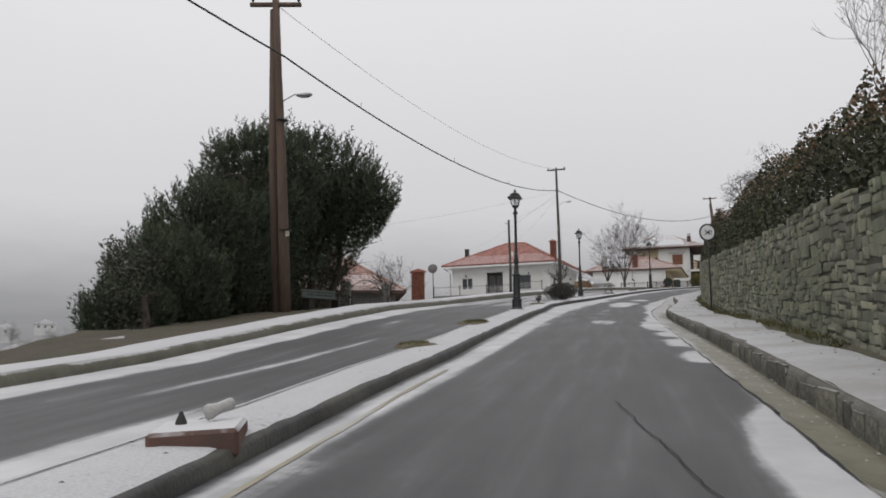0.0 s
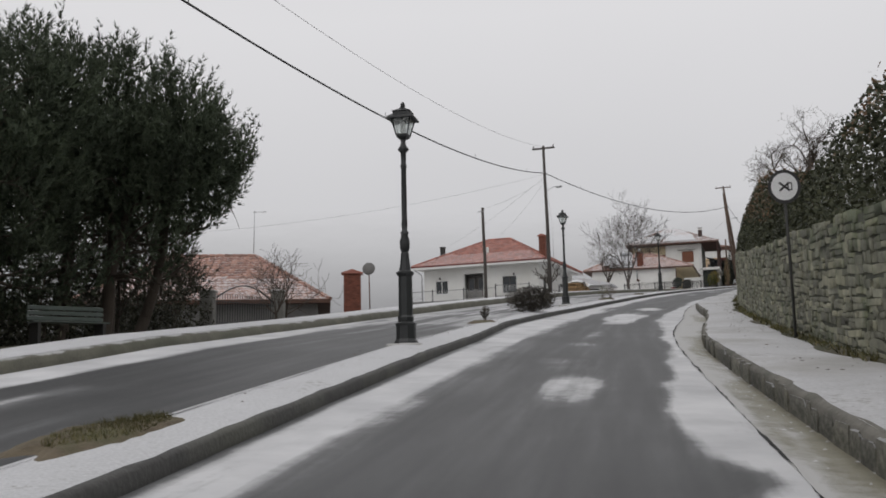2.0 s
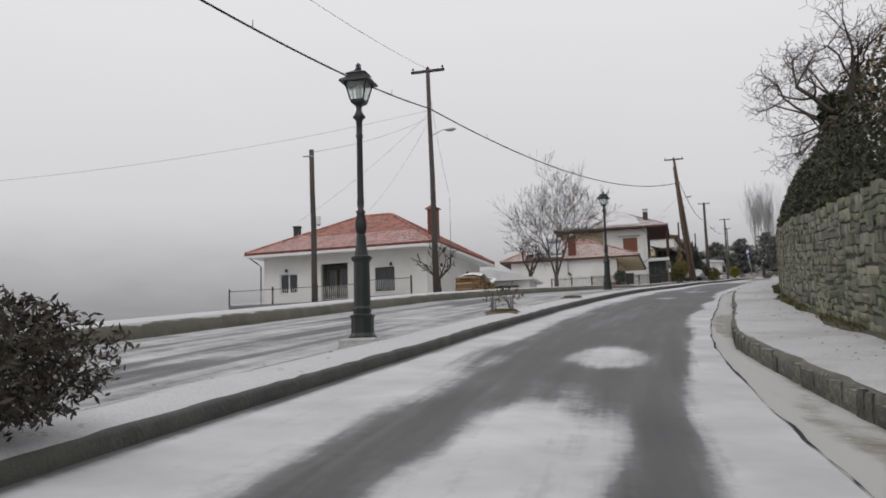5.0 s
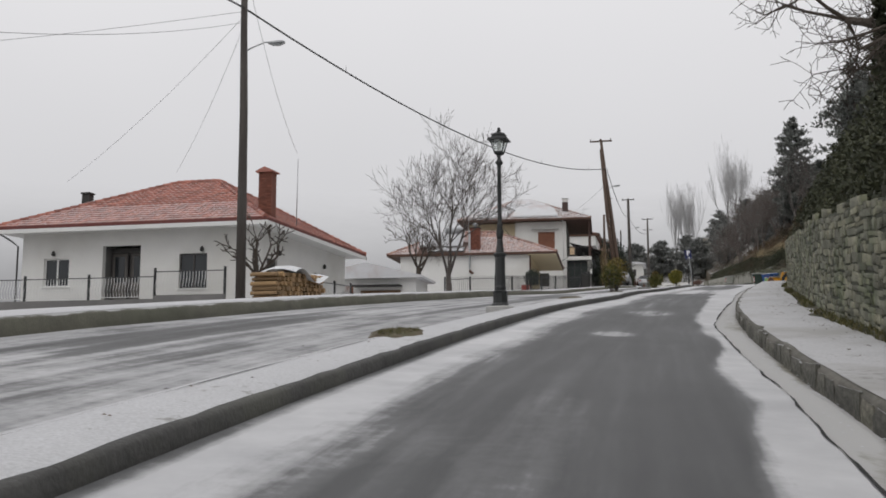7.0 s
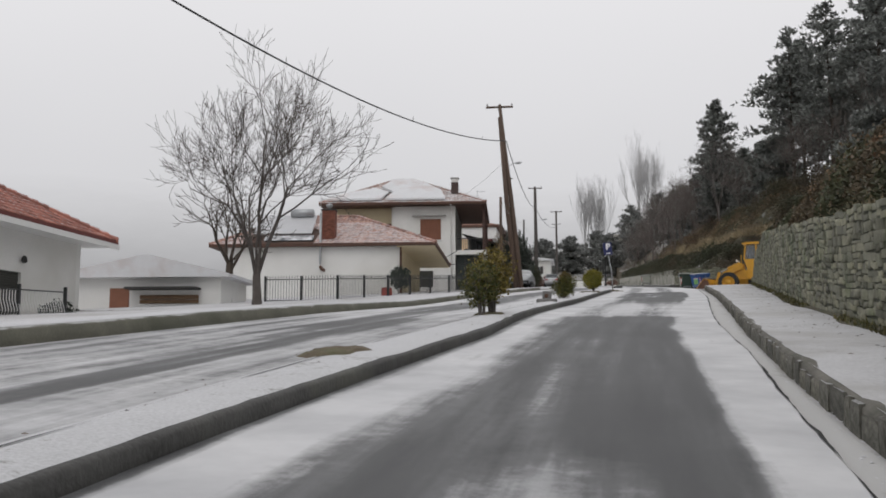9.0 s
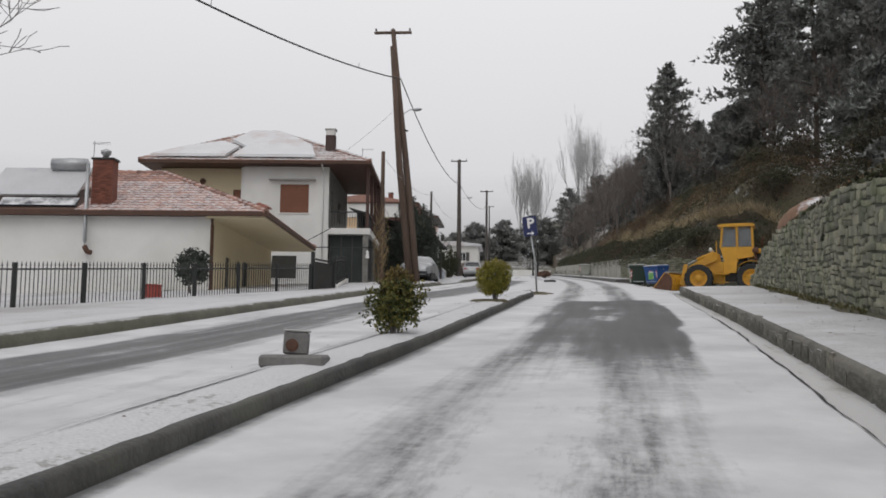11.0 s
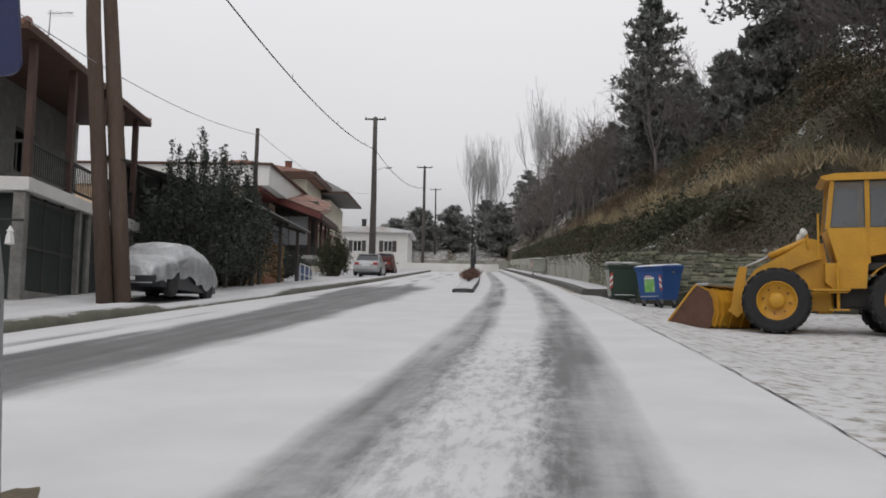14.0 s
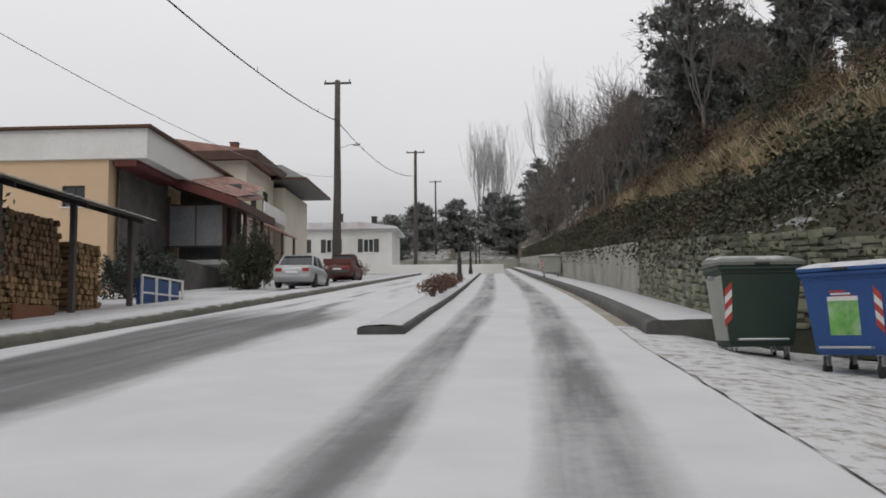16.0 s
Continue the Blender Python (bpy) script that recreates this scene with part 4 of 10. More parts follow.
far_r = lambda s: float(np.interp(s, [165.4, 172, 185, 300], [-2.28, -2.42, -2.5, -2.35]))
strip("median_kerb", far_s, lambda s: [(far_r(s) + 0.01, -0.1), (far_r(s), 0.105), (far_r(s) - 0.03, 0.13), (far_r(s) - 0.12, 0.134)], KERB, "dark worn concrete kerb of the median", "kerb")
strip("median", far_s, lambda s: [(far_r(s) - 0.07 + float(rough(s, 33)), 0.136), (far_r(s) - 0.16, 0.15), ((far_r(s) + far_l(s)) / 2, 0.165 + float(rough(s, 34)) * 0.4), (far_l(s) + 0.05, 0.14), (far_l(s), -0.1)], SNOW_MEDIAN, "snow-covered raised median strip", "median")
nose = Geo().prism([(-3.08, -0.1), (-2.27, -0.1), (-2.28, 0.1), (-2.32, 0.13), (-3.02, 0.13), (-3.08, 0.1)], -0.1, 0.02)
nb = part("kerb_end", nose, KERB)
nb.matrix_basis = road_pose(165.5, 0)
tagged(nb, "worn concrete nose of the median", "kerb", "", "structure")

# left kerb and its pavement
left_h = lambda s: float(np.interp(s, [-60, 20, 40, 56, 100, 112, 120, 340], [0.18, 0.17, 0.18, 0.25, 0.24, 0.19, 0.18, 0.18]))
left_s = np.concatenate([np.arange(-60, 180, 0.8), np.arange(180, 306, 2.0)])
drop_in = lambda s: 1 - 0.75 * (step01(149.5, 150.5, s) * (1 - step01(159.5, 160.5, s)))
strip("kerb_left", left_s, lambda s: [(LEFT_U + 0.03 + float(rough(s, 21)), -0.1), (LEFT_U + 0.02 + float(rough(s, 21)), 0.05), (LEFT_U - 0.03 + float(rough(s, 22)), (left_h(s) - 0.03) * float(drop_in(s))), (LEFT_U - 0.08 + float(rough(s, 22)), left_h(s) * float(drop_in(s))), (LEFT_U - 0.24, left_h(s) * float(drop_in(s)))], KERB_LEFT, "mossy concrete kerb", "kerb")
strip("pavement_left", left_s, lambda s: [(LEFT_U - 0.16 + float(rough(s, 23)), left_h(s) * float(drop_in(s)) + 0.006), (LEFT_U - 0.3, left_h(s) * float(drop_in(s)) + 0.02), (LEFT_U - 0.8 + float(rough(s, 24)), left_h(s) * float(drop_in(s)) + 0.025), (LEFT_U - 1.25 + 4 * float(rough(s, 25)), left_h(s) * float(drop_in(s)) - 0.01), (LEFT_U - 1.7, -0.15)], SNOW, "pavement edge under smooth snow", "pavement")
verge_u = np.array([-9.72, -10.2, -11.0, -12.2, -13.6, -15.0, -17.0])
strip("verge", np.arange(-12, 54, 1.0), lambda s: [(u - (0.35 * float(fractal(np.array(s * 0.6), np.array(1.5))) if u > -9.8 else 0), float(ground_h(np.array([float(s)]), np.array([u]))[0]) + 0.03) for u in verge_u], NEEDLE_LITTER, "dark verge of needle litter under the pines", "ground", smooth=True)
front_s = np.arange(60, 300, 2.0)
strip("forecourt", front_s, lambda s: [(-9.2, left_h(s) * float(drop_in(s)) * 0.7), (-11, 0.12), (-14, 0.1), (-20, 0.02), (-34, -0.25 - 1.5 * float(1 - step01(72, 95, s)))] if s > 92 else [(-9.2, left_h(s) * 0.7), (-10, 0.15), (-10.6, 0.1), (-10.9, -0.1), (-11.2, -0.5)], SNOW_THIN, "snowy forecourt in front of the houses", "forecourt")

# second pavement on the right, past the parking yard
strip("pavement_right", np.concatenate([np.arange(165.2, 170, 0.6), np.arange(170, 300, 1.5)]), lambda s: [(1.95, 0.195), (2.4, 0.21), (float(far_wall_u(max(s, 166))) + 0.05, 0.215)], SNOW, "pavement under smooth snow", "pavement")
strip("kerb_right", np.concatenate([np.arange(165.2, 170, 0.6), np.arange(170, 300, 1.5)]), lambda s: [(1.68 + float(rough(s, 31)) * 0.5, -0.1), (1.7 + float(rough(s, 32)) * 0.5, 0.14), (1.76, 0.185), (2.0, 0.188)], KERB, "dark concrete kerb", "kerb")
nose = Geo().prism([(1.68, -0.45), (3.2, -0.45), (3.2, 0.2), (1.8, 0.2), (1.7, 0.15)], -0.1, 0.0)
nb = part("kerb_end", nose, KERB)
nb.matrix_basis = road_pose(165.2, 0)
tagged(nb, "dark concrete end of the pavement", "kerb", "", "structure")
yard_dip = lambda s: float(step01(135, 146, s)) * (1 - 0.2 * float(step01(155, 163, s)))
strip("parking_yard", np.arange(134, 167, 0.7), lambda s: [(float(joint_u(s)) - 0.01, 0.003), (2.3, -0.06 * yard_dip(s)), (2.8, -0.2 * yard_dip(s) + float(rough(s, 43))), (3.6, -0.34 * yard_dip(s) + float(rough(s, 41))), (5, -0.42 * yard_dip(s) + float(rough(s, 42))), (8, -0.42 * yard_dip(s) + float(rough(s, 44))), (11, -0.3), (float(max(toe_u(np.array(s)), 5.5)) + 0.5, -0.1)], SNOW_YARD, "parking yard of trodden dirty snow", "yard")
joint_w = lambda s: float(np.clip(0.25 + (fractal(np.array(s * 0.9), np.array(7.0)) - 0.34) * 4, 0.15, 1.3)) if s < 128 else float(np.clip((fractal(np.array(s * 1.1), np.array(3.0)) - 0.46) * 4, 0, 0.7))
strip("road_joint", np.arange(-60, 166, 0.2), lambda s: [(float(joint_u(s)) - 0.010 * joint_w(s) + float(rough(s, 51)) * 1.2 + float(rough(s * 3.7, 53)) * 0.7, 0.01), (float(joint_u(s)) + 0.012 * joint_w(s) + float(rough(s, 51)) * 1.2 + float(rough(s * 3.7, 54)) * 0.7, 0.008)], CRACK, "cracked joint beside the gutter", "joint")
strip("road_crack", np.arange(4, 9.4, 0.12), lambda s: [(0.42 - 0.148 * (s - 5.4) + float(rough(s * 3, 61)) * 1.4, 0.011), (0.426 - 0.148 * (s - 5.4) + float(rough(s * 3, 61)) * 1.4 + 0.006, 0.011)], CRACK, "thin crack in the asphalt", "crack")
strip("road_marking", np.arange(-10, 13.2, 0.5), lambda s: [(float(median_r(s)) + 0.28 + float(rough(s, 71)), 0.009), (float(median_r(s)) + 0.34 + float(rough(s, 72)), 0.009)], YELLOW_LINE, "worn yellow edge line", "marking")


# ---------------------------------------------------------------- stone walls
def stone_arrays(o, ex, ey, w, h, proud, rng, gap=0.0065):
    """One rough block: o its lower corner on the wall face, ex along, ey out of the wall."""
    j = lambda k: rng.uniform(-k, k)
    g, c = gap, 0.07 * min(w, h)
    back = [(g * 0.3, -0.06, g * 0.3), (w - g * 0.3, -0.06, g * 0.3), (w - g * 0.3, -0.06, h - g * 0.3), (g * 0.3, -0.06, h - g * 0.3)]
    i = 0.006
    mid = [(g + j(c), proud * 0.82, g + j(c)), (w - g + j(c), proud * 0.82, g + j(c)), (w - g + j(c), proud * 0.82, h - g + j(c)), (g + j(c), proud * 0.82, h - g + j(c))]
    front = [(g + i + j(c), proud + j(0.007), g + i + j(c)), (w - g - i + j(c), proud + j(0.007), g + i + j(c)), (w - g - i + j(c), proud + j(0.007), h - g - i + j(c)), (g + i + j(c), proud + j(0.007), h - g - i + j(c))]
    pts = [(o[0] + ex[0] * a + ey[0] * b, o[1] + ex[1] * a + ey[1] * b, o[2] + ex[2] * a + c) for a, b, c in back + mid + front]
    return pts


STONE_FACES = [(8, 9, 10, 11)] + [(k, (k + 1) % 4, 4 + (k + 1) % 4, 4 + k) for k in range(4)] + [(4 + k, 4 + (k + 1) % 4, 8 + (k + 1) % 4, 8 + k) for k in range(4)]


def stone_layout(s0, s1, u_of, top_of, rng, base=0.1):
    """Rubble in wandering courses of uneven blocks: s, height, width, block height."""
    out, z = [], base
    while z < 2.7:
        h = rng.uniform(0.09, 0.2)
        s = s0 + rng.uniform(-0.4, 0)
        while s < s1:
            w = min(0.85, max(0.16, rng.gamma(4.0, 0.105)))
            e = float(u_of(s + 0.1)) - float(u_of(s))
            w /= math.hypot(1.0, e / 0.1)
            top = float(top_of(s + w / 2)) + 0.04 * math.sin(s * 3.1)
            if z + h * 0.6 < top and s + w > s0:
                k = rng.random_sample()
                if k < 0.22 and h > 0.14:
                    c = rng.uniform(0.35, 0.65)
                    out += [(s, z, w, h * c), (s, z + h * c, w, h * (1 - c))]
                elif k < 0.36 and w > 0.3:
                    c = rng.uniform(0.35, 0.65)
                    out += [(s, z, w * c, h * rng.uniform(0.75, 1.1)), (s + w * c, z + rng.uniform(-0.03, 0.02), w * (1 - c), h)]
                else:
                    out.append((s, z + rng.uniform(-0.03, 0.03), w, h * rng.uniform(0.82, 1.14)))
            s += w
        z += h
    return out


def course_drift(s, z):
    """How far the courses wander up and down."""
    return 0.16 * (float(fractal(np.array(s * 0.35), np.array(z * 0.5 + 3.0))) - 0.5) + 0.05 * (float(fractal(np.array(s * 2.3 + 9), np.array(z * 2.5))) - 0.5)


def stone_wall(name, s0, s1, pieces, u_of, top_of, label, seed, face_step=0.8, base=0.1):
    rng = np.random.RandomState(seed)
    ss = np.arange(s0, s1 + 0.01, face_step)
    body = strip(name, ss, lambda s: [(float(u_of(s)), -0.3), (float(u_of(s)), float(top_of(s)) - 0.05), (float(u_of(s)) + 0.25, float(top_of(s)) - 0.03), (float(u_of(s)) + 0.55, float(top_of(s)) - 0.1), (float(u_of(s)) + 0.6, -0.3)], MORTAR, label, "wall")
    rest = ([], [])
    singles = []
    for s, z, w, h in stone_layout(s0, s1, u_of, top_of, rng, base):
        a, b = road_xyz(s, float(u_of(s)), z + course_drift(s, z)), road_xyz(s + w, float(u_of(s + w)), z + course_drift(s + w, z) + rng.uniform(-0.025, 0.025))
        ex = (b - a) / w
        n = np.array([-ex[1], ex[0], 0.0])
        n /= np.linalg.norm(n)
        proud = rng.uniform(0.008, 0.024) + (0.014 if rng.random_sample() < 0.15 else 0)
        if pieces[0] <= s < pieces[1] and len(singles) < 300:
            singles.append((a, ex, n, w, h, proud))
        else:
            k = len(rest[0])
            rest[0].extend(stone_arrays(a, ex, n, w, h, proud, rng))
            rest[1].extend([tuple(k + i for i in f) for f in STONE_FACES])
    if rest[0]:
        tagged(part("stones", mesh_np("stones", np.array(rest[0]), np.array(rest[1])), STONE, body), "", "", "", "stuff")
    models = []
    for k in range(10):
        me = mesh_np("stone", np.array(stone_arrays((0, 0, 0), (1, 0, 0), (0, 1, 0), 1.0, 1.0, 1.0, np.random.RandomState(k), 0.03)), np.array(STONE_FACES))
        for v in me.vertices:
            v.co.y = max(v.co.y, -0.8)
        me.materials.append(STONE_PIECE)
        models.append(me)
    for a, ex, n, w, h, proud in singles:
        ob = new("stone", models[rng.randint(10)])
        m = Matrix(((ex[0] * w, n[0] * proud, 0, a[0]), (ex[1] * w, n[1] * proud, 0, a[1]), (ex[2] * w, 0, h, a[2]), (0, 0, 0, 1)))
        ob.parent = body
        ob.matrix_basis = m
    return body


# ---------------------------------------------------------------- plants
def unit(a):
    return a / np.maximum(np.linalg.norm(a, axis=-1, keepdims=True), 1e-9)


def tuft_mesh(name, p, d, size, blades, rng, spread=0.7, thick=0.11):
    """Needle tufts: blades thin triangles round each direction d."""
    n = len(p)
    p = np.repeat(p, blades, 0)
    d = unit(np.repeat(d, blades, 0) + rng.normal(0, spread, (n * blades, 3)))
    ln = size * rng.uniform(0.6, 1.3, (n * blades, 1))
    side = unit(np.cross(d, rng.normal(0, 1, d.shape))) * ln * thick
    v = np.stack([p - side, p + side, p + d * ln], 1).reshape(-1, 3)
    return mesh_np(name, v, np.arange(len(v)).reshape(-1, 3))


def leaf_mesh(name, p, size, rng, up=0.0, narrow=0.55):
    """Loose leaves as small bent diamonds."""
    n = len(p)
    a = unit(rng.normal(0, 1, (n, 3)) + np.array([0, 0, up]))
    b = unit(np.cross(a, rng.normal(0, 1, (n, 3))))
    ln = size * rng.uniform(0.55, 1.35, (n, 1))
    v = np.stack([p - a * ln, p + b * ln * narrow, p + a * ln, p - b * ln * narrow], 1).reshape(-1, 3)
    return mesh_np(name, v, np.arange(len(v)).reshape(-1, 4))


def blade_mesh(name, p, height, rng, lean=0.35):
    """Grass blades standing on p."""
    n = len(p)
    d = unit(rng.normal(0, lean, (n, 3)) * np.array([1, 1, 0.2]) + np.array([0, 0, 1]))
    ln = height * rng.uniform(0.5, 1.2, (n, 1))
    side = unit(np.cross(d, rng.normal(0, 1, d.shape))) * (0.012 + 0.02 * ln)
    v = np.stack([p - side, p + side, p + d * ln], 1).reshape(-1, 3)
    return mesh_np(name, v, np.arange(len(v)).reshape(-1, 3))


def grow(rng, p, d, length, radius, level, out, bend=0.18, fork=(2, 4), angle=0.55, up=0.08, shrink=0.68, tips=None, steps=3, min_r=0.004):
    """Adds tapered pieces of a limb and its side limbs to out."""
    q, r = p.copy(), radius
    for k in range(steps):
        d = unit(d + rng.normal(0, bend, 3) + np.array([0, 0, up]))
        e = q + d * length / steps
        r1 = max(r * (0.86 if level else 0.7), min_r)
        out.append((q, e, r, r1))
        q, r = e, r1
        if level > 0 and (k > 0 or level < 3):
            for _ in range(rng.randint(*fork) if k == steps - 1 else rng.randint(0, 2) + (1 if level > 1 else 0)):
                side = unit(np.cross(d, rng.normal(0, 1, 3)))
                w = angle * rng.uniform(0.6, 1.3)
                grow(rng, q, unit(d * math.cos(w) + side * math.sin(w)), length * shrink * rng.uniform(0.7, 1.1), max(r * rng.uniform(0.5, 0.72), min_r), level - 1, out, bend, fork, angle, up, shrink, tips, steps, min_r)
    if tips is not None and level <= 1:
        tips.append((q, d))


def limb_mesh(name, segs, sides=4):
    p0, p1 = np.array([s[0] for s in segs]), np.array([s[1] for s in segs])
    r0, r1 = np.array([s[2] for s in segs]), np.array([s[3] for s in segs])
    d = unit(p1 - p0)
    ref = np.where(np.abs(d[:, 2:3]) > 0.9, np.array([[1.0, 0, 0]]), np.array([[0, 0, 1.0]]))
    a = unit(np.cross(d, ref))
    b = np.cross(d, a)
    w = 2 * np.pi * np.arange(sides) / sides
    ring = a[:, None, :] * np.cos(w)[None, :, None] + b[:, None, :] * np.sin(w)[None, :, None]
    v = np.concatenate([p0[:, None] + ring * r0[:, None, None], p1[:, None] + ring * r1[:, None, None]], 1).reshape(-1, 3)
    k = np.arange(sides)
    f = np.stack([k, (k + 1) % sides, (k + 1) % sides + sides, k + sides], 1)
    f = (np.arange(len(segs))[:, None, None] * 2 * sides + f[None]).reshape(-1, 4)
    return mesh_np(name, v, f)


def bare_tree(m, height, label, seed, trunk=0.22, level=4, material=None, lean=(0, 0), name="bare_tree", clear=0.25, angle=0.55, up=0.1, first=5, shrink=0.68, min_r=0.006, group=""):
    """A leafless tree: a short trunk and forked limbs down to twigs."""
    rng = np.random.RandomState(seed)
    tree = thing(name, m, label, "tree", group)
    q, d = np.zeros(3), unit(np.array([lean[0], lean[1], 1.0]))
    stem, limbs = [], []
    r = trunk
    for k in range(4):
        e = q + unit(d + rng.normal(0, 0.07, 3)) * height * clear / 4
        stem.append((q - (np.array([0, 0, 0.3]) if k == 0 else 0), e, r * (1.25 if k == 0 else 1), r * 0.93))
        q, r = e, r * 0.93
    for k in range(first):
        w = 2 * math.pi * (k + rng.uniform(-0.3, 0.3)) / first
        t = angle * rng.uniform(0.5, 1.15)
        dd = np.array([math.cos(w) * math.sin(t), math.sin(w) * math.sin(t), math.cos(t)])
        grow(rng, q - d * height * clear * 0.25 * rng.random_sample(), unit(dd + d * 0.2), height * 0.36 * rng.uniform(0.8, 1.15), r * rng.uniform(0.45, 0.7), level, limbs, 0.16, (2, 4), angle, up, shrink, None, 3, min_r)
    part("trunk", limb_mesh("trunk", stem, 9), material or BARK, tree, smooth=True)
    tagged(part("branchwork", limb_mesh("branchwork", limbs, 3), material or BARK_GREY, tree), "", "", "", "stuff")
    return tree


def shell_points(rng, n, c, r, lump=0.25, inner=0.55):
    """Points in the outer part of a lumpy ellipsoid, with outward directions."""
    d = unit(rng.normal(0, 1, (n, 3)))
    k = 1 + lump * (fractal(d[:, 0] * 2.2 + c[0], d[:, 1] * 2.2 + d[:, 2] * 3.1 + c[1]) - 0.5) * 2
    rad = rng.uniform(inner, 1.0, (n, 1)) ** 0.6 * k[:, None]
    return np.array(c) + d * np.array(r) * rad, d


def pine_tree(m, blobs, label, seed, trunk_h, trunk=0.2, tufts=3600, size=0.34, material=None, name="pine_tree", group="", base_stems=1):
    """A dense pine: bare stems below, a crown of needle tufts in lumps."""
    rng = np.random.RandomState(seed)
    tree = thing(name, m, label, "tree", group)
    stem, limbs = [], []
    for k in range(base_stems):
        q = np.array([rng.uniform(-0.4, 0.4) * k, rng.uniform(-0.4, 0.4) * k, -0.4])
        d, r = unit(np.array([rng.uniform(-0.2, 0.2), rng.uniform(-0.2, 0.2), 1.0])), trunk * rng.uniform(0.75, 1.0)
        for i in range(6):
            e = q + unit(d + rng.normal(0, 0.1, 3)) * (trunk_h + 0.4) / 6
            stem.append((q, e, r, r * 0.9))
            q, r = e, r * 0.9
            if i > 0:
                for _ in range(3):
                    w = rng.uniform(0, 6.28)
                    grow(rng, q, np.array([math.cos(w), math.sin(w), 0.15]), trunk_h * rng.uniform(0.15, 0.32), r * 0.35, 1, limbs, 0.2, (1, 3), 0.6, 0.02)
    for c, rr, share in blobs:
        c = np.array(c, float)
        for _ in range(6):
            t = c + rng.uniform(-0.5, 0.5, 3) * np.array(rr)
            limbs.append((np.array([0, 0, trunk_h * rng.uniform(0.5, 0.95)]), t, trunk * 0.35, trunk * 0.1))
    for k in range(base_stems):
        part("trunk", limb_mesh("trunk", stem[k * 6:k * 6 + 6], 8), BARK, tree, smooth=True)
    tagged(part("branchwork", limb_mesh("branchwork", limbs, 4), BARK, tree), "", "", "", "stuff")
    ps, ds, sz = [], [], []
    for c, rr, share in blobs:
        # club-shaped shoots: needles packed round an upright twig, rounded at the tip
        p, d = shell_points(rng, int(tufts * share * 0.24), c, rr, 0.22, 0.66)
        a = unit(d * 0.5 + np.array([0, 0, 1.0]) + rng.normal(0, 0.1, d.shape))
        ln = rng.uniform(0.4, 0.8, (len(p), 1))
        for q in np.linspace(-0.2, 1.0, 9):
            e = unit(np.cross(a, rng.normal(0, 1, a.shape)))
            ps.append(p + a * ln * q + e * 0.06 * (1.0 - 0.5 * max(q, 0)))
            ds.append(unit(a * (0.75 + 0.5 * max(q, 0)) + e * 0.6))
            sz.append(np.full(len(p), size * (1.05 - 0.25 * max(q, 0))))
        # older, longer needles deep in the crown
        p, d = shell_points(rng, int(tufts * share * 0.32), c, np.array(rr) * 0.88, 0.3, 0.1)
        ps.append(p)
        ds.append(unit(d + np.array([0, 0, 0.4])))
        sz.append(np.full(len(p), size * 1.7))
    sz = np.repeat(np.concatenate(sz), 7)[:, None]
    tagged(part("crown", tuft_mesh("crown", np.concatenate(ps), np.concatenate(ds), sz, 7, rng, 0.38, 0.085), material or PINE, tree), "", "", "", "stuff")
    return tree


def conifer(m, height, width, label, seed, material=None, tufts=2600, bare=0.2, group="", size=0.5):
    """A tall pine with tiers of drooping limbs and an uneven outline."""
    rng = np.random.RandomState(seed)
    tree = thing("conifer", m, label, "tree", group)
    stem = [(np.array([0, 0, -0.5]), np.array([rng.uniform(-0.2, 0.2), rng.uniform(-0.2, 0.2), height * 0.5]), 0.24, 0.17), (np.array([0, 0, height * 0.48]), np.array([0, 0, height * 0.97]), 0.17, 0.04)]
    limbs, ps, ds = [], [], []
    z = height * bare
    while z < height * 0.98:
        k = (z - height * bare) / (height * (1 - bare))
        reach = width * (1 - k ** 2.2) ** 0.8 * (0.62 + 0.38 * min(1, k * 3.5)) * rng.uniform(0.7, 1.1) + 0.25
        for _ in range(rng.randint(4, 7)):
            w = rng.uniform(0, 6.28)
            ln = reach * rng.uniform(0.5, 1.12)
            tip = np.array([math.cos(w) * ln, math.sin(w) * ln, z + ln * rng.uniform(-0.1, 0.3)])
            limbs.append((np.array([0, 0, z]), tip, 0.05, 0.015))
            n = max(4, int(ln * tufts / (height * width * 2.6)))
            t = rng.uniform(0.2, 1.05, n)[:, None]
            ps.append(np.array([0, 0, z]) * (1 - t) + tip * t + rng.normal(0, 0.3, (n, 3)) * np.array([1, 1, 0.6]) * (0.5 + ln * 0.18))
            ds.append(unit(np.repeat(unit(tip - np.array([0, 0, z]))[None], n, 0) * 0.5 + rng.normal(0, 0.4, (n, 3)) + np.array([0, 0, 0.5])))
        z += height * rng.uniform(0.022, 0.042)
    part("trunk", limb_mesh("trunk", stem, 8), BARK, tree, smooth=True)
    tagged(part("branchwork", limb_mesh("branchwork", limbs, 3), BARK, tree), "", "", "", "stuff")
    tagged(part("crown", tuft_mesh("crown", np.concatenate(ps), np.concatenate(ds), size * 1.08, 4, rng, 0.6, 0.235), material or PINE, tree), "", "", "", "stuff")
    return tree


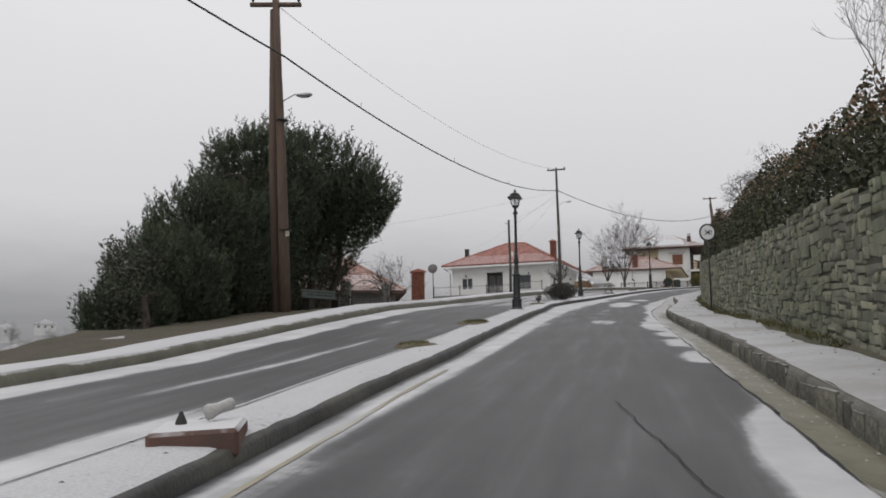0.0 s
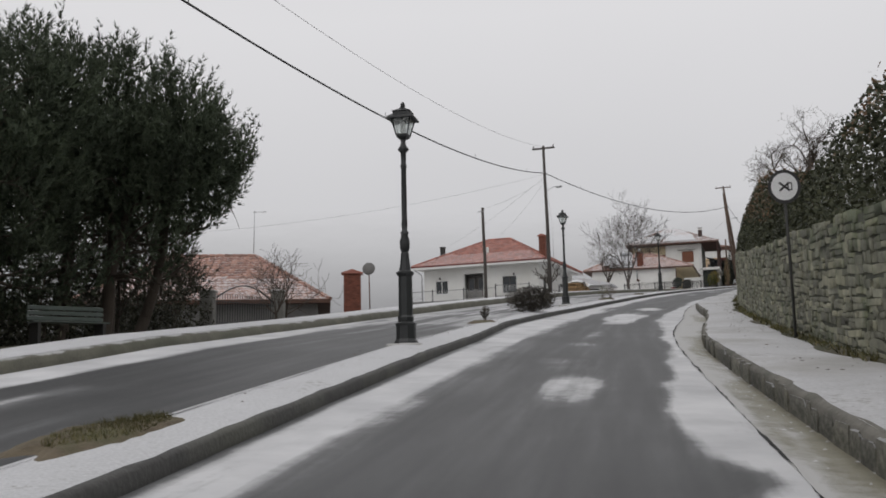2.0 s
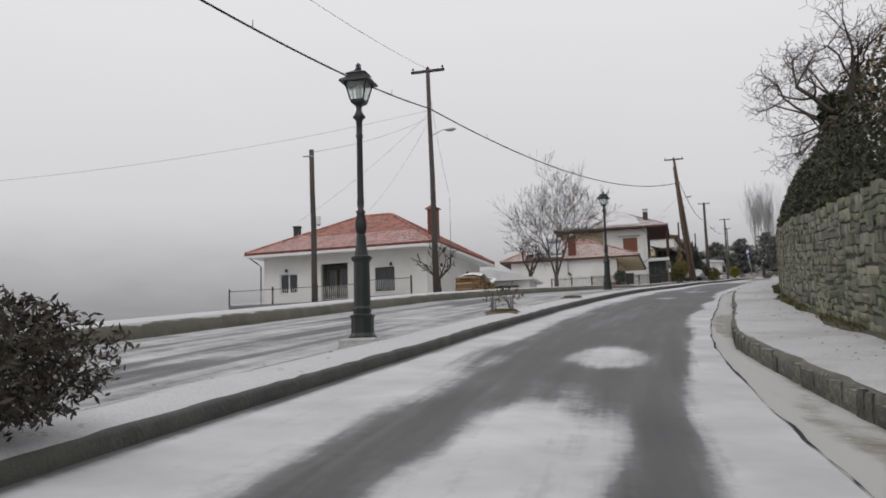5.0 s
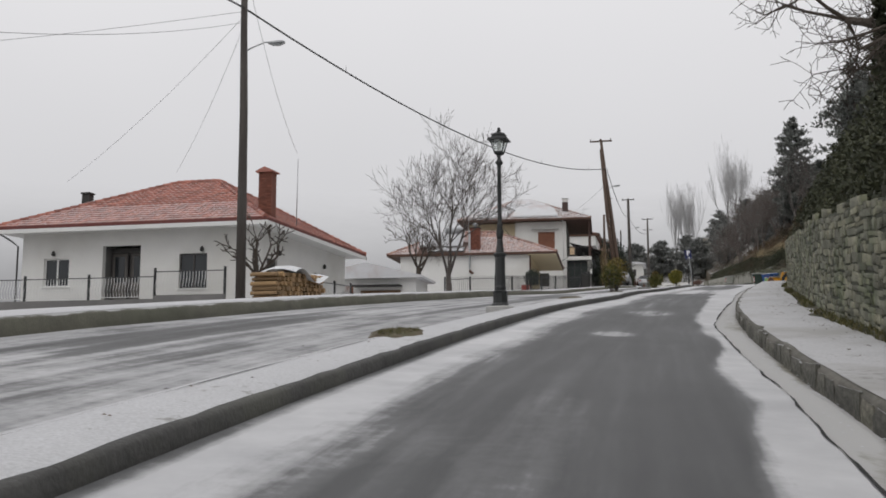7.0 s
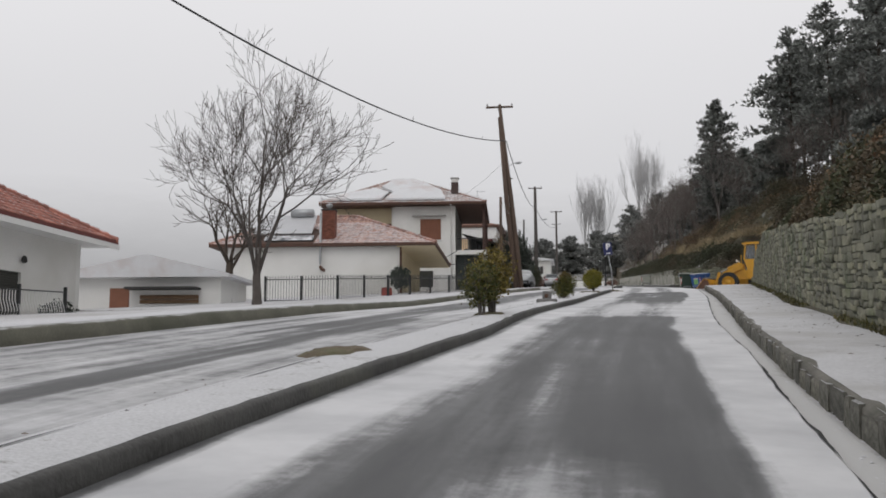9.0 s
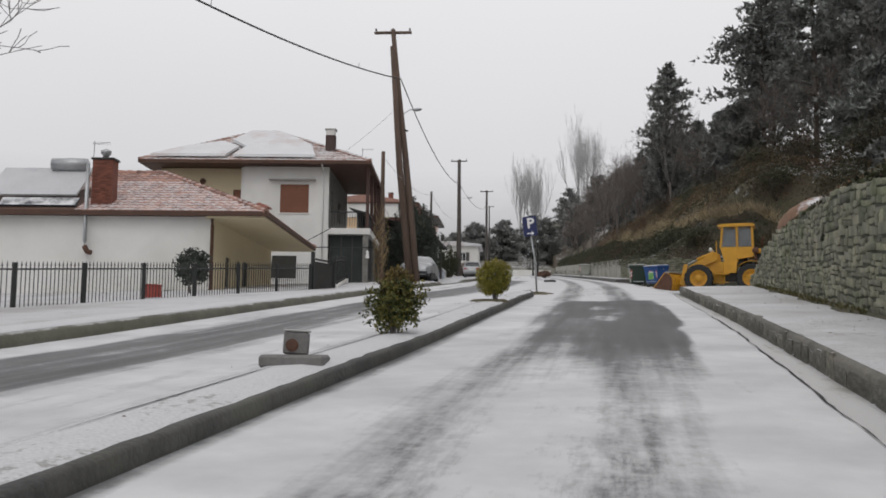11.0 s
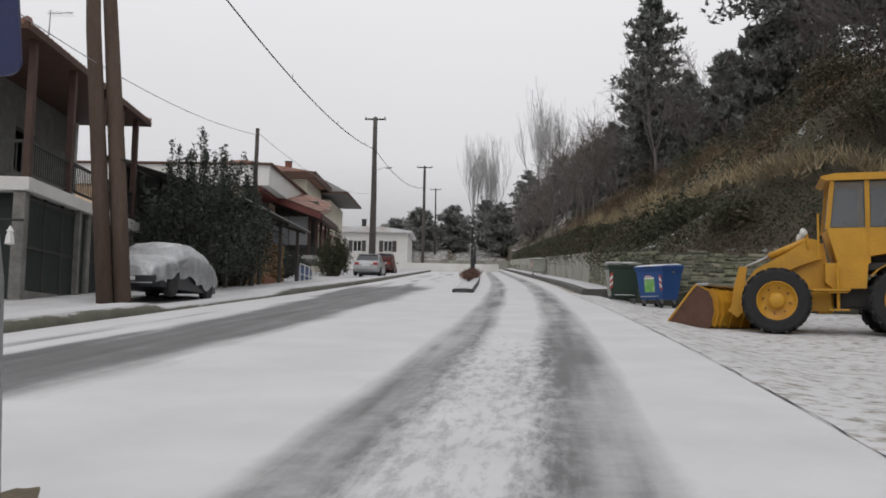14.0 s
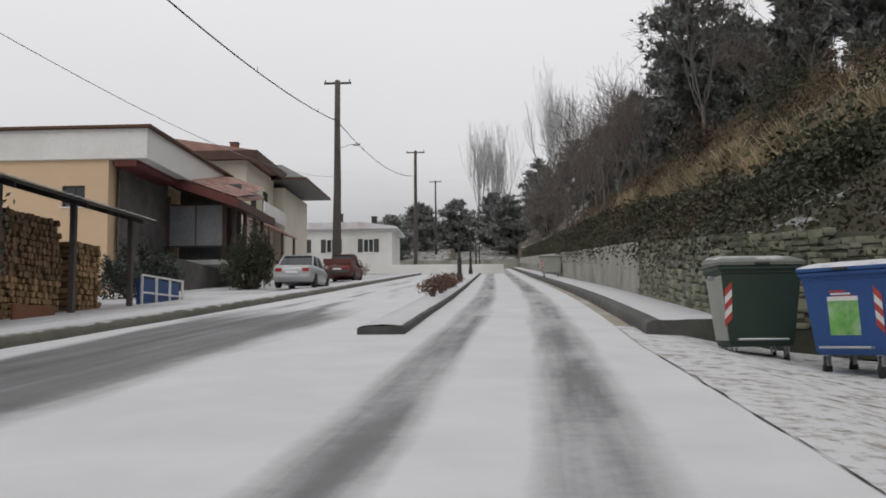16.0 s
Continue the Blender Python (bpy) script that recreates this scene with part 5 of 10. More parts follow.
def shrub(name, m, radius, height, label, seed, material, leaves=1500, size=0.06, stem_n=9, group="", open_stem=0.15, narrow=0.55, lump=0.25):
    """A small shrub: several stems and a crown of small leaves."""
    rng = np.random.RandomState(seed)
    bush = thing(name, m, label, "shrub", group)
    segs = []
    for k in range(stem_n):
        w = rng.uniform(0, 6.28)
        top = np.array([math.cos(w) * radius * rng.uniform(0.2, 0.8), math.sin(w) * radius * rng.uniform(0.2, 0.8), height * rng.uniform(0.6, 0.95)])
        mid = top * np.array([0.4, 0.4, 0.5])
        segs += [(np.array([math.cos(w) * 0.05, math.sin(w) * 0.05, -0.05]), mid, 0.016, 0.011), (mid, top, 0.011, 0.005)]
    tagged(part("stem", limb_mesh("stem", segs, 4), BARK_GREY, bush), "", "", "", "stuff")
    c = (0, 0, height * (open_stem + (1 - open_stem) / 2))
    p, d = shell_points(rng, leaves, c, (radius, radius, height * (1 - open_stem) / 2), lump, 0.3)
    tagged(part("foliage", leaf_mesh("foliage", p, size, rng, 0.4, narrow), material, bush), "", "", "", "stuff")
    return bush


# ---------------------------------------------------------------- walls of the place
stone_wall("wall_right", -60, 136.4, (14.0, 22.6), wall_u, wall_top, "long retaining wall of rough mossy stone", 3)
far_top = lambda s: float(np.interp(s, [158, 162, 166, 180, 300], [1.2, 1.5, 1.65, 1.7, 1.7]))
stone_wall("wall_yard", 158.2, 176, (158.2, 158.3), far_wall_u, far_top, "grey stone wall behind the bins", 5)
strip("wall_upper", np.arange(176, 300, 2.0), lambda s: [(2.95, -0.2), (2.95 + float(rough(s, 81)), far_top(s)), (3.35, far_top(s) - 0.05), (3.4, -0.2)], WALL_GREY, "pale rendered retaining wall under brush", "wall")
end_wall = Geo()
for k in range(14):
    a, b = road_point(301.5 - 0.1 * k, -24 + k * 2.0), road_point(301.4 - 0.1 * k, -22 + k * 2.0)
    n = Vector((b.y - a.y, a.x - b.x, 0)).normalized() * -0.4
    end_wall.add([a + Vector((0, 0, -0.5)), b + Vector((0, 0, -0.5)), b + Vector((0, 0, 1.5)), a + Vector((0, 0, 1.5)), a + n + Vector((0, 0, -0.5)), b + n + Vector((0, 0, -0.5)), b + n + Vector((0, 0, 1.5)), a + n + Vector((0, 0, 1.5))], [(0, 1, 2, 3), (3, 2, 6, 7), (5, 4, 7, 6)])
tagged(part("wall_end", end_wall, WALL_GREY), "pale wall where the road bends away", "wall", "", "structure")

# ---------------------------------------------------------------- hedge on the stone wall
rng = np.random.RandomState(11)


def hedge_top(s):
    return np.interp(s, [-20, 5, 15, 24, 33, 42, 47, 53, 62, 67, 73, 82, 90, 100, 108, 116, 124, 131], [3.2, 3.4, 4.0, 4.6, 4.6, 3.7, 4.2, 5.0, 5.0, 4.6, 4.2, 4.6, 4.4, 3.9, 3.6, 3.0, 2.7, 2.3])


def hedge_points(n, s0, s1, low, high, deep=2.6):
    s = rng.uniform(s0, s1, n)
    k = rng.random_sample(n)
    top = hedge_top(s) + (fractal(s * 0.9, k * 0 + 5.5) - 0.5) * 1.3
    h = wall_top(s) - 0.25 + (top - wall_top(s) + 0.25) * (low + (high - low) * rng.random_sample(n))
    face = wall_u(s) + 0.12 + 1.0 * ((h - wall_top(s)) / np.maximum(top - wall_top(s), 0.3)).clip(0, 1) ** 1.6 - 0.25 * (fractal(s * 1.3, h * 1.3) - 0.3)
    back = rng.random_sample(n) ** 2.2 * deep
    return road_xyz(s, face + back, h)


tagged(part("hedge", leaf_mesh("hedge", hedge_points(100000, -10, 96, 0, 1), 0.054, rng, 0.3), IVY), "dense dark ivy hedge on top of the stone wall", "hedge", "", "stuff")
tagged(part("hedge", leaf_mesh("hedge", hedge_points(30000, 92, 131, 0, 1, 3.2), 0.055, rng, 0.3), BRAMBLE), "thinning bramble hedge on top of the stone wall", "hedge", "", "stuff")
rust_p = np.concatenate([hedge_points(5200, 6, 34, 0.62, 1.08), hedge_points(5200, 44, 63, 0.5, 1.06), hedge_points(2600, 96, 122, 0.5, 1.1)])
tagged(part("dead_leaves", leaf_mesh("dead_leaves", rust_p, 0.05, rng, 0.3), RUST), "rusty dead leaves along the hedge top", "leaves", "", "stuff")
s = rng.uniform(98, 134, 5200)
u = wall_u(s) + 0.3 + rng.random_sample(5200) ** 1.5 * 4
tagged(part("dry_grass", blade_mesh("dry_grass", road_xyz(s, u, ground_h(s, u)), 0.55, rng), TAN_GRASS), "tan dry grass above the stone wall", "grass", "", "stuff")
# muddy margin with weeds at the foot of the wall
margin = lambda s: 0.10 + 0.6 * float(np.clip(fractal(np.array(s * 0.5 + 11), np.array(4.0)) - 0.34, 0, 1))
strip("wall_margin", np.arange(-10, 134, 0.4), lambda s: [(float(wall_u(s)) - margin(s) + float(rough(s * 2, 95)), 0.232), (float(wall_u(s)) - margin(s) * 0.6, 0.262), (float(wall_u(s)) + 0.02, 0.30 + float(rough(s, 96)))], MARGIN, "muddy margin at the foot of the stone wall", "ground")
s = rng.uniform(4, 134, 9000)
s = s[fractal(s * 0.5 + 11, s * 0 + 4.0) > 0.4]
tagged(part("weeds", blade_mesh("weeds", road_xyz(s, wall_u(s) - 0.02 - rng.random_sample(len(s)) ** 2 * 0.22, 0.25), 0.13, rng, 0.6), MOSS_GRASS), "sparse weeds at the foot of the stone wall", "weeds", "", "stuff")

# ---------------------------------------------------------------- hillside past the yard
def ledge(s):
    """Distance behind the foot of the slope at which the tall grass hangs."""
    return np.interp(s, [150, 156, 166, 172, 180, 190, 200, 225], [2.6, 4.0, 3.4, 3.0, 2.8, 2.7, 2.9, 3.1])


def slope_points(n, s0, s1, d0, d1, lift, clump=0.35, over_ledge=0.0):
    """Points in rounded masses of brush on the slope; over_ledge: starts so far behind the ledge."""
    s = rng.uniform(s0, s1, n)
    low = np.where((s > 156) & (s < 222) & (over_ledge > 0), ledge(s) + over_ledge, d0)
    u = toe_u(s) + low + (d1 - low) * rng.random_sample(n)
    f = fractal(s * clump, u * clump * 1.3)
    mass = np.clip(f - 0.38, 0, 0.22) * 4.5
    keep = (f > 0.42) | (rng.random_sample(n) < 0.3)
    top = 1 - 0.7 * rng.random_sample(n) ** 2
    return road_xyz(s, u, ground_h(s, u) + top * lift * mass + 0.02)[keep]


tagged(part("brush", leaf_mesh("brush", slope_points(95000, 132, 262, 0, 10.5, 1.15, 0.35, 0.7), 0.058, rng, 0.3, 0.4), BRAMBLE), "tangled winter brush on the hillside", "brush", "", "stuff")
tagged(part("brush", leaf_mesh("brush", slope_points(40000, 206, 300, -0.4, 3.0, 1.5, 0.5), 0.065, rng, 0.3), IVY), "dark ivy hanging over the wall", "brush", "", "stuff")
tagged(part("dead_brush", leaf_mesh("dead_brush", slope_points(72000, 160, 255, 3.8, 10.5, 1.1, 0.28, 0.9), 0.058, rng, 0.3, 0.35), RUST), "rusty dead bracken on the hillside", "brush", "", "stuff")

tagged(part("brush", leaf_mesh("brush", slope_points(42000, 138, 174, 0.5, 14.0, 2.0, 0.3, 0.9), 0.07, rng, 0.3, 0.4), LEDGE_IVY), "dark evergreen scrub on the bank behind the yard", "brush", "", "stuff")
s, d = rng.uniform(146, 240, 52000), rng.uniform(9, 24, 52000)
u = toe_u(s) + d
mass = np.maximum(fractal(s * 0.22 + 3, u * 0.25) - 0.36, 0) * 3.2
tagged(part("thicket", leaf_mesh("thicket", road_xyz(s, u, ground_h(s, u) + rng.random_sample(52000) * 3.2 * mass), 0.125, rng, 0.5, 0.3), THICKET_TWIG), "dark leafless thicket under the pines", "thicket", "", "stuff")


def hedge_crest(s, u):
    """Height of the hanging hedge over the ground: rounded masses."""
    return 0.55 + 3.2 * np.clip(fractal(s * 0.24 + 20, u * 0.3 + 5) - 0.34, 0, 0.35)


n = 80000
s = rng.uniform(157, 214, n)
d = -0.5 + (ledge(s) + 0.6) * rng.random_sample(n) ** 0.9
u = toe_u(s) + d
hang = -0.55 * rng.random_sample(n) * (1 - step01(-0.4, 0.3, d))
h = np.where(d > 0, ground_h(s, u), toe_h(s)) + hang + (1 - rng.random_sample(n) ** 2.5) * hedge_crest(s, u) * (0.6 + 0.4 * step01(-0.5, 0.4, d)) * (1 - 0.5 * step01(0.6, 1.0, d / ledge(s)))
tagged(part("brush", leaf_mesh("brush", road_xyz(s, u, h), 0.05, rng, 0.3), LEDGE_IVY), "dark ivy hanging over the wall", "brush", "", "stuff")
gp = []
n = 21000
s = rng.uniform(159, 216, n)
u = toe_u(s) + ledge(s) + 0.3 + rng.normal(0, 0.17, n)
thick = fractal(s * 0.3 + 7, s * 0 + 2.0)
keep = rng.random_sample(n) < np.clip((thick - 0.3) * 4.5, 0.12, 1.0)
gp.append(road_xyz(s, u, ground_h(s, u) + 0.2 + 0.55 * hedge_crest(s, u))[keep])
for a, b, d0, d1, n in ((168, 210, 5.5, 10, 5500), (200, 250, 4, 9, 4000)):
    s, d = rng.uniform(a, b, n), rng.uniform(d0, d1, n)
    u = toe_u(s) + d
    keep = fractal(s * 0.3 + 7, u * 0.5) > 0.56
    gp.append(road_xyz(s, u, ground_h(s, u) + 0.2)[keep])
tagged(part("dry_grass", blade_mesh("dry_grass", np.concatenate(gp), 0.75, rng, 0.6), TAN_GRASS), "tufts of tall tan dry grass on the hillside", "grass", "", "stuff")


def slope_bush(s, d, radius, height, label, seed, material, leaves):
    """A broad bush on the bank: bent stems and lumps of small leaves."""
    r_ = np.random.RandomState(seed)
    g_u = float(toe_u(np.array(float(s)))) + d
    g_h = float(ground_h(np.array([float(s)]), np.array([g_u]))[0])
    at = road_point(s, g_u, g_h)
    bush = thing("slope_bush", pose(at.x, at.y, at.z, 0, 0, s * 37 % 360), label, "shrub", "bushes on the bank")
    segs, ps = [], []
    for k in range(16):
        w, q = r_.uniform(0, 6.28), r_.random_sample() ** 0.6
        tip = np.array([math.cos(w) * radius * q, math.sin(w) * radius * q, height * (1.02 - 0.55 * q * q) * r_.uniform(0.75, 1.0)])
        mid = tip * np.array([0.45, 0.45, 0.6])
        segs += [(np.array([math.cos(w) * 0.1, math.sin(w) * 0.1, -0.4]), mid, 0.05, 0.03), (mid, tip, 0.03, 0.01)]
        n_ = leaves // 16
        ps.append(tip * 0.82 + r_.normal(0, 1, (n_, 3)) * np.array([0.30, 0.30, 0.22]) * radius)
    p_ = np.concatenate(ps)
    p_[:, 2] = np.abs(p_[:, 2])
    tagged(part("stem", limb_mesh("stem", segs, 4), BARK, bush), "", "", "", "stuff")
    tagged(part("foliage", leaf_mesh("foliage", p_, 0.075, r_, 0.4, 0.45), material, bush), "", "", "", "stuff")
    return bush


for k, (s, d, r, h, dark) in enumerate([(147, 2.5, 1.9, 2.6, 1), (150, 4.5, 2.2, 3.4, 0), (154, 3.0, 2.0, 3.0, 1), (157, 5.5, 2.2, 3.4, 0), (160, 6.5, 2.0, 3.0, 1), (163, 6.2, 1.7, 2.4, 1), (151, 8.0, 2.4, 4.0, 0), (158, 9.0, 2.3, 3.6, 0), (167, 8.3, 1.6, 1.9, 1), (176, 8.6, 1.7, 1.6, 0), (188, 8.0, 1.8, 1.7, 1), (199, 7.0, 1.9, 1.8, 0), (208, 6.0, 2.0, 1.9, 0), (143, 4.5, 2.2, 3.2, 1), (146, 6.5, 2.5, 4.0, 1), (142, 9.5, 2.6, 4.4, 0), (148, 10.5, 2.7, 4.6, 1), (154, 7.0, 2.4, 3.8, 1), (155, 11.5, 2.7, 4.6, 0), (161, 9.5, 2.4, 3.6, 1), (162, 13.0, 2.5, 4.0, 0), (167, 11.0, 2.1, 2.8, 0), (171, 9.6, 1.7, 2.0, 1)]):
    slope_bush(s, d, r, h, "dark green winter bush on the bank" if dark else "brown winter bush on the bank", 400 + k, LEDGE_IVY if dark else BROWN_BUSH, 3600)

for k, (s, r, h) in enumerate([(161, 1.2, 1.3), (164, 1.0, 1.0), (167.5, 1.3, 1.4), (171, 1.1, 1.1), (174, 1.3, 1.5), (178, 1.0, 1.0), (182, 1.4, 1.4), (186, 1.1, 1.1), (191, 1.4, 1.5), (197, 1.2, 1.2), (203, 1.5, 1.5)]):
    slope_bush(s, float(ledge(s)) - 1.7 + 0.4 * (k % 3), r, h * 0.85, "dark green winter bush on the bank", 440 + k, LEDGE_IVY, 1700)


def stand(s, u, h=0.0):
    """A pose upright on the ground at s, u."""
    g = float(ground_h(np.array([float(s)]), np.array([float(u)]))[0])
    p = road_point(s, u, g + h)
    return pose(p.x, p.y, p.z, 0, 0, (s * 37 + u * 91) % 360)


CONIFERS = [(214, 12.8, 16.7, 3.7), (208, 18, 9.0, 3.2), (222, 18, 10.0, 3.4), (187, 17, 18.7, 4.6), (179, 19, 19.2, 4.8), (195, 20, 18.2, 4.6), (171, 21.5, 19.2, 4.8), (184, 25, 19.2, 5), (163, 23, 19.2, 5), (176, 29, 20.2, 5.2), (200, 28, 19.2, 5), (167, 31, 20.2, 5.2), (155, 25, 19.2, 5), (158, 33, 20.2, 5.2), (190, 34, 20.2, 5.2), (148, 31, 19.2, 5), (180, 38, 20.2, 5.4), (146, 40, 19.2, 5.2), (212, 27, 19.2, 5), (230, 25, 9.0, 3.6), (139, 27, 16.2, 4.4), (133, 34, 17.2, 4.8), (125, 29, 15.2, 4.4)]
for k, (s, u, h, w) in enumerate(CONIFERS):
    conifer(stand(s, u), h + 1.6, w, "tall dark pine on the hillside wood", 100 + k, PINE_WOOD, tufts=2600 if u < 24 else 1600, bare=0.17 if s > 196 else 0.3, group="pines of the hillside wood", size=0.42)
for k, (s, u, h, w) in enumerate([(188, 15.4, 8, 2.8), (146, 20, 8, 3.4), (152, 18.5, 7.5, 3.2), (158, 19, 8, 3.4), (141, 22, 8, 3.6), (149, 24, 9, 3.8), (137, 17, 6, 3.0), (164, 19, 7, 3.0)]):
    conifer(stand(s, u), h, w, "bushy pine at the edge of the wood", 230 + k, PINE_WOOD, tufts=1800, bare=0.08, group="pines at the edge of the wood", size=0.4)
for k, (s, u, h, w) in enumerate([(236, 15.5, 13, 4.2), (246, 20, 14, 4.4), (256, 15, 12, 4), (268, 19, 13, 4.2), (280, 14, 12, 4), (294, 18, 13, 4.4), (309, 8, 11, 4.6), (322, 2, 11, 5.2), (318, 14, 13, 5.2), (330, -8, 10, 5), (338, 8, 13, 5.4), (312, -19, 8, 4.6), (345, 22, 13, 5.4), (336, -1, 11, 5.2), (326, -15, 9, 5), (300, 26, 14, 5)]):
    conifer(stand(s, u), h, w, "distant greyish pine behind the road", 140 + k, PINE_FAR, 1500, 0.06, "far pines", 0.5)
for k, (s, u, h) in enumerate([(236, 9, 10), (241, 6.5, 9), (247, 9.5, 11), (253, 7, 9.5), (260, 9.5, 10), (231, 12, 11), (266, 6.5, 9), (274, 8.5, 10), (283, 6.5, 9), (292, 6, 8), (225, 9, 9), (237, 12.5, 11), (256, 12, 11), (244, 13, 11)]):
    bare_tree(stand(s, u), h * 1.1, "grey leafless tree at the wood's edge", 160 + k, 0.14, 3, BARK_BROWN, clear=0.2, first=6, group="leafless trees at the wood's edge", min_r=0.012)
for k, (s, u, h) in enumerate([(352, -3.5, 25), (356, 1.0, 24), (360, -1.0, 26), (352, 13.5, 27), (357, 16.0, 25), (362, 12.0, 26)]):
    bare_tree(stand(s, u), h, "tall slender leafless poplar", 180 + k, 0.3, 3, BARK_HAZY, name="poplar", clear=0.14, angle=0.13, up=0.42, first=8, group="far poplars", min_r=0.014)

for k, (s, u, h) in enumerate([(169, 17.5, 8.0), (174, 16.2, 7.0), (181, 15.6, 8.0), (143, 24.0, 9.0), (147, 26.5, 10.0), (152, 25.0, 9.5), (158, 25.5, 10.0), (163, 20.5, 9.0), (196, 14.6, 7.5), (204, 14.0, 7.0)]):
    bare_tree(stand(s, u), h, "brownish leafless tree in front of the pines", 260 + k, 0.09, 3, BARK_BROWN, clear=0.35, first=6, angle=0.5, group="leafless trees under the pines", min_r=0.01)

# tall tree wrapped in ivy, and a leafless crown over the wall
ivy_tree = bare_tree(stand(87.0, 5.6), 8.2, "leafless tree with its trunk wrapped in dark ivy", 41, 0.34, 4, BARK, (-0.07, 0.0), "ivy_tree", 0.58, 1.2, 0.0, 7, 0.66, 0.008)
q = rng.random_sample((7000, 1))
ring = unit(np.concatenate([rng.normal(0, 1, (7000, 2)), np.zeros((7000, 1))], 1))
p = ring * (0.35 + 0.45 * rng.random_sample((7000, 1)) * (1.15 - 0.5 * q) + 0.25 * (fractal(q[:, 0] * 7, ring[:, 0] * 2)[:, None] - 0.4)) + q * np.array([[-0.3, 0.0, 5.6]])
part("ivy", leaf_mesh("ivy", p, 0.1, rng, 0.2), IVY, ivy_tree, "dark ivy leaves")
bare_tree(stand(17, 7.5), 7.5, "thin leafless tree above the hedge", 43, 0.12, 4, BARK_GREY, first=5, min_r=0.006)
bare_tree(stand(31, 8.5), 7.0, "thin leafless tree above the hedge", 44, 0.10, 3, BARK_GREY, first=5, min_r=0.006)
bare_tree(stand(208, 12.0), 13, "leafless tree between the pines", 45, 0.16, 3, BARK_GREY, first=5, min_r=0.01)

# ---------------------------------------------------------------- trees of the left side
PINES = [
    (39.6, -13.9, [((0.1, 0, 5.4), (2.9, 3.0, 2.3), 0.40), ((0.7, 0.6, 4.2), (2.7, 2.6, 1.7), 0.26), ((2.15, 0.2, 4.75), (1.75, 1.9, 1.5), 0.22), ((-1.0, -1.5, 5.75), (2.6, 2.6, 2.2), 0.32), ((0.2, -0.2, 2.5), (2.2, 2.4, 1.2), 0.07)], 5.6, 3000),
    (35.8, -15.2, [((0.3, 0.4, 5.3), (2.7, 2.6, 2.2), 0.42), ((0, 0, 3.5), (2.6, 2.5, 1.8), 0.34), ((0.6, 0.6, 1.8), (2.2, 2.2, 1.2), 0.08)], 5.6, 3000),
    (32.6, -15.4, [((0, 0, 3.2), (2.3, 2.3, 1.9), 0.5), ((0, 0, 1.5), (2.2, 2.2, 1.5), 0.3)], 4.0, 2600),
    (29.4, -15.4, [((0, 0, 1.5), (1.9, 2.0, 1.6), 0.6), ((0, 0.4, 0.3), (1.8, 1.9, 1.1), 0.4)], 2.4, 2200),
    (26.8, -15.3, [((0, 0, 0.25), (1.2, 1.4, 0.85), 0.8)], 1.0, 1200),
]
for k, (s, u, blobs, th, n) in enumerate(PINES):
    m = stand(s, u)
    p = road_point(s, u)
    pine_tree(pose(p.x, p.y, min(p.z - 0.05, m.translation.z), 0, 0, road_turn(s)), blobs, "dense dark green pine beside the road", 200 + k, th, 0.2, n * 2, 0.19, group="dark pines beside the road", base_stems=4)
n = 62000
s, u = rng.uniform(25, 46.3, n), rng.uniform(-18.5, -14.2, n)
keep = u > -15.3 - 0.35 * (s - 25)
s, u, n = s[keep], u[keep], int(keep.sum())
h = np.where(u > -9.7, 0, ground_h(s, u)) + rng.random_sample(n) ** 1.2 * 3.6 * np.clip(fractal(s * 0.5, u * 0.6 + 3) + 0.1, 0, 1)
tagged(part("thicket", leaf_mesh("thicket", road_xyz(s, u, h), 0.085, rng, 0.5, 0.3), UNDERGROWTH), "dark undergrowth below the pines", "thicket", "", "stuff")
for k, (s, u, h) in enumerate([(43.2, -15.0, 4.2), (41.0, -14.5, 4.6), (38.2, -14.8, 4.4), (35.4, -15.2, 4.2), (32.2, -14.7, 3.6), (29.0, -14.9, 3.0), (45.2, -15.2, 3.8)]):
    bare_tree(stand(s, u), h, "dark leafless undergrowth tree among the pines", 270 + k, 0.07, 3, BARK, first=7, clear=0.12, angle=0.5, up=0.12, group="undergrowth trees", min_r=0.009)
bare_tree(stand(51.0, -13.8), 4.6, "small leafless garden tree by the gate", 51, 0.07, 2, BARK, first=6, clear=0.2, angle=1.05, min_r=0.006)
bare_tree(stand(48.5, -13.0), 3.6, "small leafless garden tree by the gate", 52, 0.06, 2, BARK, first=6, clear=0.2, angle=0.8, min_r=0.006)
bare_tree(stand(115.5, -15.2), 10.5, "spreading leafless tree in front of a white house", 53, 0.2, 4, BARK_DUSK, first=6, clear=0.12, angle=0.6, up=0.12, min_r=0.008)
bare_tree(stand(94.6, -15.6), 4.0, "pruned leafless tree with thick limbs", 54, 0.16, 2, BARK, first=6, clear=0.3, angle=0.85, min_r=0.02, shrink=0.5)
bare_tree(stand(14, -24), 6.0, "leafless bush on the valley slope", 55, 0.08, 3, BARK_HAZY, first=6, clear=0.15, angle=0.6)
bare_tree(stand(121.5, -19.5), 5.0, "dark stunted leafless tree", 56, 0.22, 3, BARK, first=5, clear=0.4, angle=0.8, min_r=0.012)


# ---------------------------------------------------------------- poles, wires, lamps, signs
def bent(name, path, r, material, parent, n=6, label=""):
    return part(name, Geo().tube(path, r, n), material, parent, label, True)


def insulator(parent, x, y, z):
    g = Geo().lathe([(0.02, 0), (0.02, 0.05), (0.055, 0.07), (0.05, 0.11), (0.06, 0.13), (0.04, 0.18), (0.02, 0.2)], 8)
    ob = part("insulator", g, PORCELAIN, parent, "", True)
    ob.location = (x, y, z)
    return ob


